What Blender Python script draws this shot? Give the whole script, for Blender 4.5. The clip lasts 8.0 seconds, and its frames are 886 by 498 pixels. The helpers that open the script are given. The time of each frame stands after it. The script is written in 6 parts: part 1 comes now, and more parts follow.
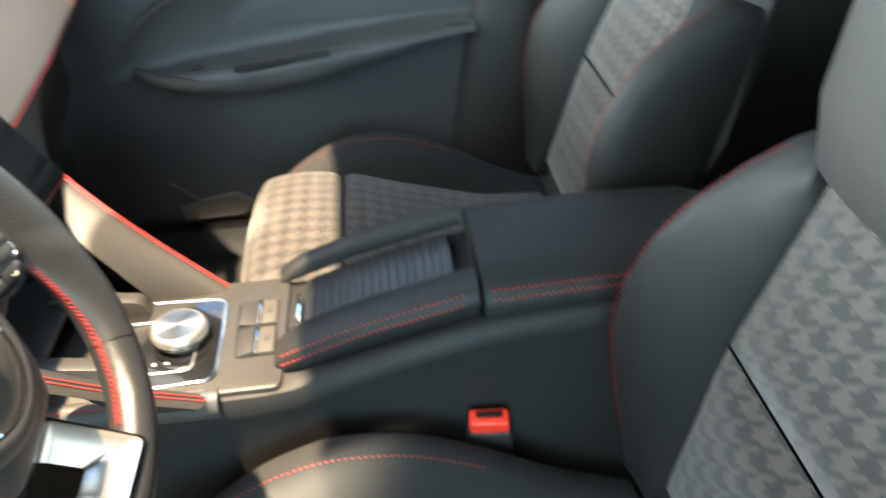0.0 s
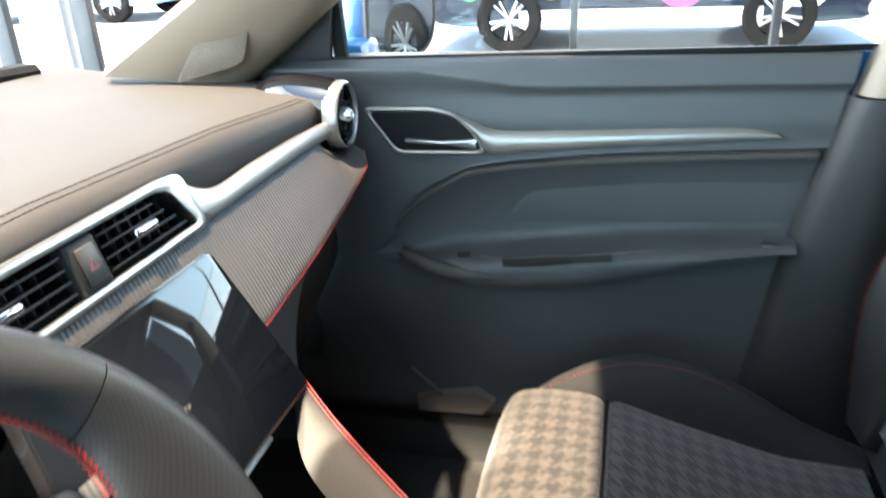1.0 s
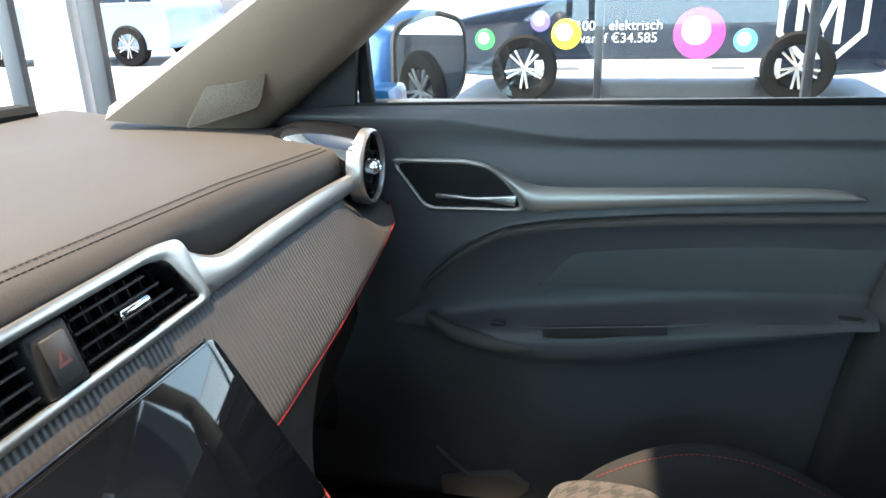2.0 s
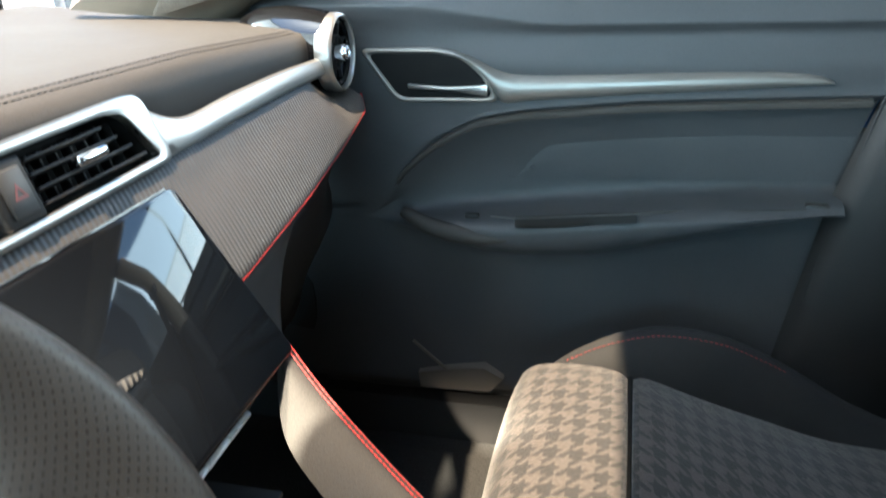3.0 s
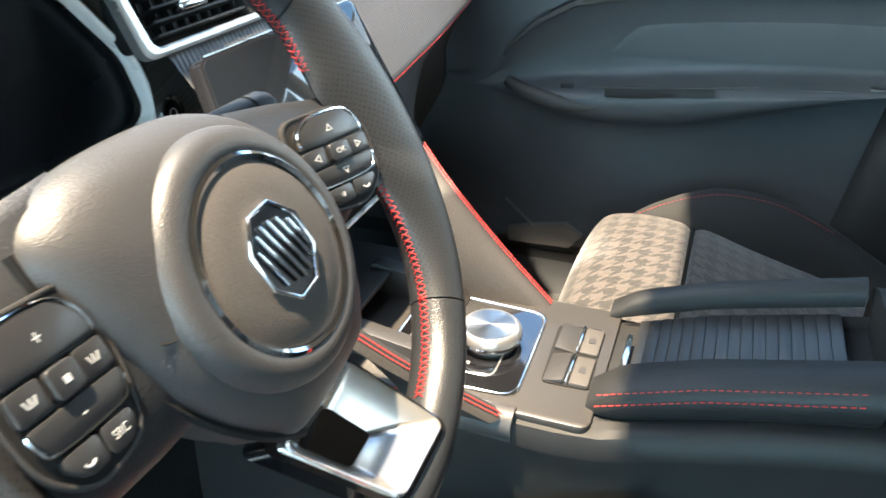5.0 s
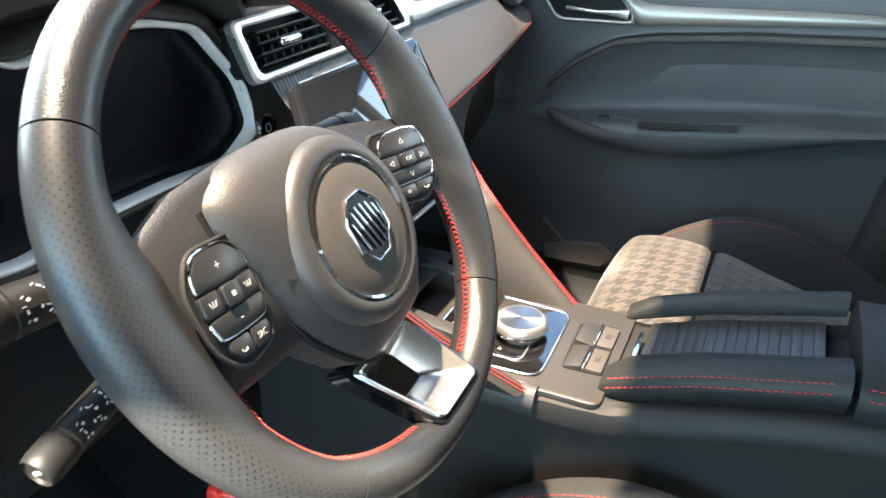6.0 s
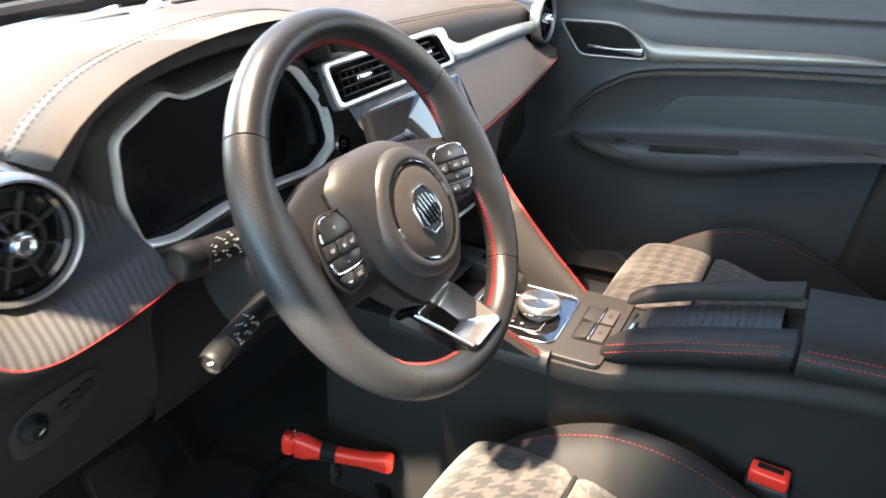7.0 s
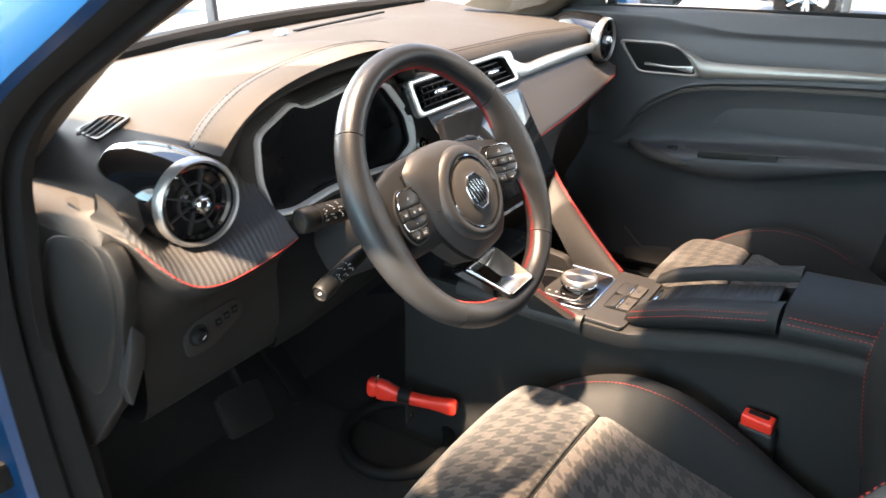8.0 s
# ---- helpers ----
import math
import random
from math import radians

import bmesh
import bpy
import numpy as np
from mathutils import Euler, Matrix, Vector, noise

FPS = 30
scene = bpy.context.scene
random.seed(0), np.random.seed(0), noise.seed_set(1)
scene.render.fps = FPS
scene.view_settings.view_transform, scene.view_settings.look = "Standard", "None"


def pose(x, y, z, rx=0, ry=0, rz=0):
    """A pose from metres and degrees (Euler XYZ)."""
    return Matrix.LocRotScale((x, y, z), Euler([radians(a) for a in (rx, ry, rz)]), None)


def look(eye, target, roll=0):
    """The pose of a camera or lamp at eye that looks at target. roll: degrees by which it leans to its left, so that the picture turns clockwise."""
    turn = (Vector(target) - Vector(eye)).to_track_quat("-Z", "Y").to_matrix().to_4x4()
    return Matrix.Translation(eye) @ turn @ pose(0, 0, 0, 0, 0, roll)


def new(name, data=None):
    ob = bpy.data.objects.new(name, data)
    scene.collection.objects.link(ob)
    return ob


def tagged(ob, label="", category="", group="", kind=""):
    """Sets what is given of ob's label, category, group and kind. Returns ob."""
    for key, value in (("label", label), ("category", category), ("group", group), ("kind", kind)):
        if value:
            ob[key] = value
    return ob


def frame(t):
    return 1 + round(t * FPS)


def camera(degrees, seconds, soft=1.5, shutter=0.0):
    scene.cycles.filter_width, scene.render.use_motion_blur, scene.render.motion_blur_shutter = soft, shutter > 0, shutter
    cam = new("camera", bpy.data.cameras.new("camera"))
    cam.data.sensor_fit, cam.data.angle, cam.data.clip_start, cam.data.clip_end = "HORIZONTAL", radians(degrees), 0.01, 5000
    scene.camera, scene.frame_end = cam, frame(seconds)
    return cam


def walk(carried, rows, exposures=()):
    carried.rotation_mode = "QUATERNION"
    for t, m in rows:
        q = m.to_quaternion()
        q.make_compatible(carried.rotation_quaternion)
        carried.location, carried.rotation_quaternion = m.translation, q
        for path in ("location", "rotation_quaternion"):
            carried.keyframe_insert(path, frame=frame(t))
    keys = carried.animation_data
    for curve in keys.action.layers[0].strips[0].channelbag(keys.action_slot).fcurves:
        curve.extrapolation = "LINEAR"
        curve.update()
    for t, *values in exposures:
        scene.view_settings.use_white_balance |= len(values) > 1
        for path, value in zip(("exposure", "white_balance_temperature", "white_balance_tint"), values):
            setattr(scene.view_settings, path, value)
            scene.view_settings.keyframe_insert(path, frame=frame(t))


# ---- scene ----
cam = camera(61.4, 8.0, soft=1.5, shutter=0.4)
PATH = [
    (0, (-0.692, -0.247, 1.242), (0.926, -0.376, 0.073), -2.9),
    (0.2, (-0.678, -0.252, 1.252), (0.995, -0.196, 0.158), -2.1),
    (0.5, (-0.628, -0.239, 1.261), (1.091, 0.055, 0.282), -2.4),
    (1, (-0.47, -0.167, 1.238), (1.311, 0.284, 0.448), -2.7),
    (1.2, (-0.42, -0.135, 1.231), (1.379, 0.339, 0.496), -2.4),
    (2.3, (-0.349, -0.099, 1.211), (1.472, 0.38, 0.535), -1.9),
    (2.5, (-0.35, -0.108, 1.202), (1.457, 0.362, 0.485), -2.1),
    (3, (-0.377, -0.131, 1.158), (1.386, 0.314, 0.325), -2.2),
    (3.5, (-0.412, -0.152, 1.122), (1.302, 0.282, 0.186), -2.1),
    (4, (-0.475, -0.181, 1.113), (1.196, 0.289, 0.12), -1.7),
    (4.5, (-0.554, -0.175, 1.115), (1.089, 0.373, 0.114), -1.4),
    (5, (-0.613, -0.173, 1.123), (1.011, 0.458, 0.141), -0.9),
    (6.3, (-0.773, -0.245, 1.179), (0.838, 0.524, 0.277), 0.2),
    (6.5, (-0.804, -0.261, 1.191), (0.808, 0.522, 0.302), 0.2),
    (7, (-0.925, -0.309, 1.224), (0.671, 0.529, 0.357), 0.0),
    (7.5, (-1.044, -0.387, 1.264), (0.514, 0.533, 0.413), -0.4),
    (8, (-1.115, -0.476, 1.29), (0.363, 0.574, 0.446), -1.4),
]
EXPOSURE = [(0.0, 3.00, 6450, -2), (0.5, 2.90, 6200, -3), (1.0, 2.76, 5950, -1), (1.2, 2.64, 5900, 0), (2.3, 1.94, 5850, 0), (3.0, 2.50, 5850, -2), (4.0, 2.94, 5750, -4), (5.0, 2.93, 5800, -3), (6.3, 2.86, 6050, 2), (7.0, 2.58, 6250, 6), (8.0, 2.48, 6650, 9)]
walk(cam, [(t, look(eye, target, roll)) for t, eye, target, roll in PATH], EXPOSURE)

# ---- light: daylight from the street through the glazing, added fill lamps and one added warm spot ----
world = bpy.data.worlds.new("sky")
scene.world = world
world.use_nodes = True
wn = world.node_tree
sky = wn.nodes.new("ShaderNodeTexSky")
sky.sky_type, sky.sun_disc = "NISHITA", False
sky.sun_elevation, sky.sun_rotation = radians(75), radians(-22)
wn.links.new(sky.outputs[0], wn.nodes["Background"].inputs[0])
wn.nodes["Background"].inputs[1].default_value = 0.145

# one sun, high before the car, which also comes in by an opening added in the ceiling
SUN_WAY = Vector((0.11, -0.20, -1.0)).normalized()
sun = new("sun", bpy.data.lights.new("sun", "SUN"))
sun.data.energy, sun.data.angle, sun.data.color = 4.6, radians(1.4), (1.0, 0.71, 0.48)
sun.matrix_world = look(Vector((0, 0, 10)) - SUN_WAY, (0, 0, 10))


def sky_fill(name, at, target, w, h, watts, tint):
    """An added area lamp in place of the sky's light from a glazed front out of view."""
    lamp = new(name, bpy.data.lights.new(name, "AREA"))
    lamp.data.shape, lamp.data.size, lamp.data.size_y = "RECTANGLE", w, h
    lamp.data.energy, lamp.data.color = watts, tint
    lamp.matrix_world = look(at, target)


# added fill from the driver's side, where no window is seen
sky_fill("west_fill_light", (-6.4, 1.0, 1.8), (0.4, 0.2, 0.95), 6.4, 2.2, 75, (0.50, 0.82, 1.0))
# panel added before the glazing to whiten the screen's reflection and edge the rim
sky_fill("east_fill_light", (2.9, -2.45, 1.75), (0.0, -1.2, 1.55), 2.2, 1.7, 17, (0.86, 0.95, 1.0))
sky_fill("north_window_light", (-2.0, 6.35, 2.1), (-2.0, 0, 2.1), 8.5, 3.8, 560, (0.92, 0.96, 1.0))


# a spot added outside the driver's open door to warm the wheel and trim; its source is unseen
spot = new("warm_fill_spot", bpy.data.lights.new("warm_fill_spot", "SPOT"))
spot.data.energy, spot.data.color, spot.data.shadow_soft_size = 1450, (1.0, 0.78, 0.58), 0.05
spot.data.spot_size, spot.data.spot_blend = radians(10.0), 0.45
spot.matrix_world = look((-2.75, 0.24, 3.35), (-0.45, 0.12, 0.98))


# ---- materials ----
def mat(name, color, rough=0.5, metal=0.0, coat=0.0, grain=0.0, grain_size=900.0, bump=0.0, stain=0.0, spec=0.5):
    """A surface with fine grain (relief) and large, faint unevenness in colour and gloss."""
    m = bpy.data.materials.new(name)
    m.use_nodes = True
    nt, b = m.node_tree, m.node_tree.nodes["Principled BSDF"]
    b.inputs["Roughness"].default_value, b.inputs["Metallic"].default_value = rough, metal
    b.inputs["Coat Weight"].default_value = coat
    b.inputs["Coat Roughness"].default_value = 0.04
    b.inputs["Specular IOR Level"].default_value = spec
    co = nt.nodes.new("ShaderNodeTexCoord")
    big = nt.nodes.new("ShaderNodeTexNoise")
    big.inputs["Scale"].default_value, big.inputs["Detail"].default_value = 9.0, 5.0
    nt.links.new(co.outputs["Object"], big.inputs["Vector"])
    fine = nt.nodes.new("ShaderNodeTexNoise")
    fine.inputs["Scale"].default_value, fine.inputs["Detail"].default_value = grain_size, 2.0
    nt.links.new(co.outputs["Object"], fine.inputs["Vector"])
    mix = nt.nodes.new("ShaderNodeMix")
    mix.data_type = "RGBA"
    mix.inputs["A"].default_value = (*[c * (1 - stain) for c in color], 1)
    mix.inputs["B"].default_value = (*[min(1.0, c * (1 + stain)) for c in color], 1)
    nt.links.new(big.outputs["Fac"], mix.inputs["Factor"])
    last = mix.outputs["Result"]
    if grain:
        g = nt.nodes.new("ShaderNodeMix")
        g.data_type, g.blend_type = "RGBA", "MULTIPLY"
        ramp = nt.nodes.new("ShaderNodeMapRange")
        ramp.inputs["From Min"].default_value, ramp.inputs["From Max"].default_value = 0.3, 0.7
        ramp.inputs["To Min"].default_value, ramp.inputs["To Max"].default_value = 1 - grain, 1 + grain
        nt.links.new(fine.outputs["Fac"], ramp.inputs["Value"])
        g.inputs["Factor"].default_value = 1.0
        nt.links.new(last, g.inputs["A"])
        nt.links.new(ramp.outputs["Result"], g.inputs["B"])
        last = g.outputs["Result"]
    nt.links.new(last, b.inputs["Base Color"])
    rr = nt.nodes.new("ShaderNodeMapRange")
    rr.inputs["To Min"].default_value, rr.inputs["To Max"].default_value = max(0.0, rough - 0.06 * (rough > 0.1)), min(1.0, rough + 0.06 * (rough > 0.1))
    nt.links.new(big.outputs["Fac"], rr.inputs["Value"])
    nt.links.new(rr.outputs["Result"], b.inputs["Roughness"])
    if bump:
        bp = nt.nodes.new("ShaderNodeBump")
        bp.inputs["Strength"].default_value, bp.inputs["Distance"].default_value = bump, 0.001
        nt.links.new(fine.outputs["Fac"], bp.inputs["Height"])
        nt.links.new(bp.outputs["Normal"], b.inputs["Normal"])
    return m


def math_node(nt, op, a, b=None):
    n = nt.nodes.new("ShaderNodeMath")
    n.operation = op
    for k, v in enumerate((a, b)):
        if v is None:
            continue
        if isinstance(v, (int, float)):
            n.inputs[k].default_value = v
        else:
            nt.links.new(v, n.inputs[k])
    return n.outputs[0]


def houndstooth(name, light, dark, period):
    """A woven houndstooth: light and dark bands both ways, laid over one another by a diagonal twill."""
    m = mat(name, light, 0.85, grain=0.35, grain_size=1400, bump=0.5)
    nt = m.node_tree
    b = nt.nodes["Principled BSDF"]
    b.inputs["Sheen Weight"].default_value = 0.25
    uv = nt.nodes.new("ShaderNodeUVMap")
    uv.uv_map = "metres"
    sep = nt.nodes.new("ShaderNodeSeparateXYZ")
    nt.links.new(uv.outputs[0], sep.inputs[0])
    u, v = (math_node(nt, "DIVIDE", sep.outputs[k], period) for k in (0, 1))
    half = lambda s: math_node(nt, "LESS_THAN", math_node(nt, "FRACT", s), 0.5)
    twill = half(math_node(nt, "MULTIPLY", math_node(nt, "ADD", u, v), 2.0))
    warp, weft = half(u), half(v)
    pick = nt.nodes.new("ShaderNodeMix")
    nt.links.new(twill, pick.inputs["Factor"])
    nt.links.new(warp, pick.inputs["A"])
    nt.links.new(weft, pick.inputs["B"])
    # thread lines: fine diagonal ribs on the light weave
    rib = math_node(nt, "SINE", math_node(nt, "MULTIPLY", math_node(nt, "ADD", u, math_node(nt, "MULTIPLY", v, 0.35)), 6.2832 * period / 0.0030))
    rib = math_node(nt, "MULTIPLY_ADD", rib, 0.58)
    rib.node.inputs[2].default_value = 0.95
    old = b.inputs["Base Color"].links[0].from_socket
    lit = nt.nodes.new("ShaderNodeMix")
    lit.data_type, lit.blend_type = "RGBA", "MULTIPLY"
    lit.inputs["Factor"].default_value = 1.0
    nt.links.new(old, lit.inputs["A"])
    nt.links.new(rib, lit.inputs["B"])
    col = nt.nodes.new("ShaderNodeMix")
    col.data_type = "RGBA"
    nt.links.new(pick.outputs["Result"], col.inputs["Factor"])
    nt.links.new(lit.outputs["Result"], col.inputs["A"])
    col.inputs["B"].default_value = (*dark, 1)
    nt.links.new(col.outputs["Result"], b.inputs["Base Color"])
    return m


def ribbed(name, color, pitch, rough, slant=0.0, depth=0.6):
    """Soft plastic with raised parallel ribs, by the mesh's own metres."""
    m = mat(name, color, rough, stain=0.12)
    nt = m.node_tree
    uv = nt.nodes.new("ShaderNodeUVMap")
    uv.uv_map = "metres"
    sep = nt.nodes.new("ShaderNodeSeparateXYZ")
    nt.links.new(uv.outputs[0], sep.inputs[0])
    across = math_node(nt, "ADD", sep.outputs[0], math_node(nt, "MULTIPLY", sep.outputs[1], slant))
    wave = math_node(nt, "SINE", math_node(nt, "MULTIPLY", across, 6.2832 / pitch))
    bp = nt.nodes.new("ShaderNodeBump")
    bp.inputs["Strength"].default_value, bp.inputs["Distance"].default_value = depth, 0.0012
    nt.links.new(wave, bp.inputs["Height"])
    b = nt.nodes["Principled BSDF"]
    nt.links.new(bp.outputs["Normal"], b.inputs["Normal"])
    return m


def perforated(name, color, pitch=0.0037):
    """Leather with rows of pin holes, by the mesh's own metres."""
    m = mat(name, color, 0.42, grain=0.1, grain_size=1200, bump=0.15, stain=0.1)
    nt = m.node_tree
    uv = nt.nodes.new("ShaderNodeUVMap")
    uv.uv_map = "metres"
    sep = nt.nodes.new("ShaderNodeSeparateXYZ")
    nt.links.new(uv.outputs[0], sep.inputs[0])
    a = math_node(nt, "SINE", math_node(nt, "MULTIPLY", math_node(nt, "ADD", sep.outputs[0], sep.outputs[1]), 6.2832 / pitch / 1.41))
    c = math_node(nt, "SINE", math_node(nt, "MULTIPLY", math_node(nt, "SUBTRACT", sep.outputs[0], sep.outputs[1]), 6.2832 / pitch / 1.41))
    hole = math_node(nt, "GREATER_THAN", math_node(nt, "ADD", a, c), 1.35)
    b = nt.nodes["Principled BSDF"]
    old = b.inputs["Base Color"].links[0].from_socket
    col = nt.nodes.new("ShaderNodeMix")
    col.data_type = "RGBA"
    nt.links.new(hole, col.inputs["Factor"])
    nt.links.new(old, col.inputs["A"])
    col.inputs["B"].default_value = (0.004, 0.004, 0.004, 1)
    nt.links.new(col.outputs["Result"], b.inputs["Base Color"])
    bp = nt.nodes.new("ShaderNodeBump")
    bp.invert = True
    bp.inputs["Strength"].default_value, bp.inputs["Distance"].default_value = 0.6, 0.0008
    nt.links.new(hole, bp.inputs["Height"])
    nt.links.new(bp.outputs["Normal"], b.inputs["Normal"])
    return m


def glass(name, tint=(1, 1, 1), rough=0.0):
    m = bpy.data.materials.new(name)
    m.use_nodes = True
    nt = m.node_tree
    nt.nodes.clear()
    out = nt.nodes.new("ShaderNodeOutputMaterial")
    tr, gl, mx = (nt.nodes.new(k) for k in ("ShaderNodeBsdfTransparent", "ShaderNodeBsdfGlossy", "ShaderNodeMixShader"))
    tr.inputs[0].default_value = (*tint, 1)
    gl.inputs["Roughness"].default_value = rough
    mx.inputs[0].default_value = 0.045
    nt.links.new(tr.outputs[0], mx.inputs[1])
    nt.links.new(gl.outputs[0], mx.inputs[2])
    nt.links.new(mx.outputs[0], out.inputs[0])
    return m


SOFT = mat("soft_black_plastic", (0.052, 0.047, 0.0425), 0.62, grain=0.18, grain_size=1100, bump=0.22, stain=0.10, spec=0.36)
HARD = mat("hard_black_plastic", (0.024, 0.023, 0.023), 0.56, grain=0.15, grain_size=1000, bump=0.2, stain=0.12, spec=0.35)
DARK = mat("matt_black", (0.010, 0.010, 0.010), 0.7, stain=0.1, spec=0.2)
LEATHER = mat("black_leather", (0.045, 0.043, 0.042), 0.46, grain=0.15, grain_size=1500, bump=0.22, stain=0.10)
COVER_SKIN = mat("grained_airbag_plastic", (0.036, 0.035, 0.035), 0.42, grain=0.12, grain_size=1100, bump=0.30, stain=0.08)
KEY = mat("satin_key_plastic", (0.020, 0.020, 0.021), 0.36, stain=0.08)
LEG_SKIN = mat("dark_leatherette", (0.030, 0.0275, 0.026), 0.62, grain=0.2, grain_size=700, bump=0.3, stain=0.1, spec=0.3)
# black door trim made paler: the haze over it is put into its colour
DOOR_SKIN = mat("hazed_door_plastic", (0.062, 0.064, 0.068), 0.5, grain=0.15, grain_size=1000, bump=0.2, stain=0.12, spec=0.4)
STALK = mat("stalk_black", (0.007, 0.007, 0.007), 0.5, stain=0.1, spec=0.3)
RIM_SKIN = mat("rim_leather", (0.019, 0.0202, 0.0222), 0.34, grain=0.2, grain_size=800, bump=0.3, stain=0.1)
CONSOLE_SIDE = mat("console_plastic", (0.015, 0.0148, 0.0145), 0.6, grain=0.15, grain_size=1000, bump=0.2, stain=0.12, spec=0.3)
BOLSTER = mat("black_bolster_leatherette", (0.013, 0.0134, 0.0136), 0.55, grain=0.2, grain_size=800, bump=0.35, stain=0.1, spec=0.34)
FABRIC = mat("black_knit_fabric", (0.014, 0.014, 0.0145), 0.9, grain=0.45, grain_size=1600, bump=0.5, stain=0.08)
PIANO = mat("piano_black", (0.006, 0.006, 0.007), 0.06, coat=1.0)
SCREEN_GLASS = mat("black_screen_glass", (0.005, 0.006, 0.008), 0.04, coat=0.3)
SATIN = mat("satin_silver", (0.50, 0.49, 0.475), 0.30, metal=0.85, stain=0.06)
BRIGHT = mat("bright_silver", (0.84, 0.83, 0.81), 0.28, metal=0.15, stain=0.03)
SPOKE_SILVER = mat("polished_silver", (0.62, 0.60, 0.57), 0.2, metal=0.9, stain=0.04)
CHROME = mat("chrome", (0.85, 0.85, 0.86), 0.07, metal=1.0)
GREY_TOP = mat("satin_grey_plastic", (0.034, 0.0315, 0.029), 0.40, stain=0.10, grain=0.08)
# warm light on the door bin's edge, put into a paler colour
BIN_LIT = mat("lit_bin_plastic", (0.13, 0.115, 0.10), 0.5, stain=0.08)
DOOR_SPEAR = mat("satin_taupe_metal", (0.33, 0.31, 0.285), 0.40, metal=0.65, stain=0.05)
CARBON = ribbed("ribbed_trim", (0.050, 0.047, 0.045), 0.0058, 0.45, slant=0.30, depth=0.28)
BROAD_RIB = ribbed("broad_ribbed_trim", (0.050, 0.047, 0.045), 0.0085, 0.45, slant=0.30, depth=0.24)
BRUSHED = mat("turned_metal", (0.46, 0.445, 0.42), 0.30, metal=1.0, stain=0.05)
bn = BRUSHED.node_tree
tg_node = bn.nodes.new("ShaderNodeTangent")
tg_node.direction_type, tg_node.axis = "RADIAL", "Z"
bn.links.new(tg_node.outputs[0], bn.nodes["Principled BSDF"].inputs["Tangent"])
bn.nodes["Principled BSDF"].inputs["Anisotropic"].default_value = 0.85
SHUTTER = mat("shutter_plastic", (0.022, 0.0225, 0.023), 0.42, stain=0.1)
PERF = perforated("perforated_leather", (0.020, 0.0212, 0.0232))
HOUND = houndstooth("houndstooth_fabric", (0.062, 0.053, 0.0475), (0.0165, 0.0155, 0.0150), 0.030)
DISPLAY = mat("display_glass", (0.006, 0.007, 0.009), 0.28, stain=0.1, spec=0.3)
RED_THREAD = mat("red_thread", (0.36, 0.018, 0.016), 0.6, grain=0.2)
GREY_THREAD = mat("grey_thread", (0.022, 0.020, 0.019), 0.7)
RED_PLASTIC = mat("red_plastic", (0.85, 0.045, 0.025), 0.35, stain=0.06)
PILLAR = mat("beige_grey_pillar_trim", (0.185, 0.145, 0.105), 0.6, grain=0.1, bump=0.15, stain=0.06)
BLUE = mat("blue_car_paint", (0.002, 0.050, 0.165), 0.38, metal=0.4, coat=0.3, stain=0.08)
NAVY = mat("dark_blue_paint", (0.004, 0.03, 0.11), 0.4, coat=0.3, stain=0.08)
RUBBER = mat("black_rubber", (0.008, 0.008, 0.008), 0.65, stain=0.15, spec=0.15)
CARPET = mat("black_carpet", (0.018, 0.018, 0.018), 0.95, grain=0.6, grain_size=700, bump=0.9, stain=0.2)
PRINT = mat("white_print", (0.75, 0.75, 0.74), 0.5)
DIM_PRINT = mat("grey_print", (0.42, 0.42, 0.41), 0.5)
GLASS = glass("clear_glass", (0.93, 0.96, 0.97))
TINTED = glass("tinted_glass", (0.20, 0.21, 0.22))
MIRROR = mat("mirror_silver", (0.9, 0.9, 0.9), 0.01, metal=1.0)


# ---- mesh helpers ----
def link(name, bm, material, parent=None, label="", smooth=40):
    me = bpy.data.meshes.new(name)
    bm.to_mesh(me)
    bm.free()
    me.materials.append(material)
    for p in me.polygons:
        p.use_smooth = True
    me.set_sharp_from_angle(angle=radians(smooth))
    ob = new(name, me)
    if parent is not None:
        ob.parent = parent
    if label:
        ob["label"] = label
    return ob


part = link


def thing(name, label, category, group="", kind="", at=(0, 0, 0)):
    ob = new(name)
    ob.empty_display_size = 0.05
    ob.location = at
    return tagged(ob, label, category, group, kind)


def uv_metres(bm):
    return bm.loops.layers.uv.get("metres") or bm.loops.layers.uv.new("metres")


def smooth_line(pts, n=8, closed=False):
    """A Catmull-Rom line through the points, n steps for each span."""
    p = [Vector(q) for q in pts]
    k = len(p)
    out = []
    for i in range(k if closed else k - 1):
        a, b, c, d = (p[(i + j) % k] if closed else p[min(max(i + j, 0), k - 1)] for j in (-1, 0, 1, 2))
        for s in range(n):
            t = s / n
            out.append(0.5 * (2 * b + (c - a) * t + (2 * a - 5 * b + 4 * c - d) * t * t + (3 * b - a - 3 * c + d) * t**3))
    if not closed:
        out.append(p[-1])
    return out


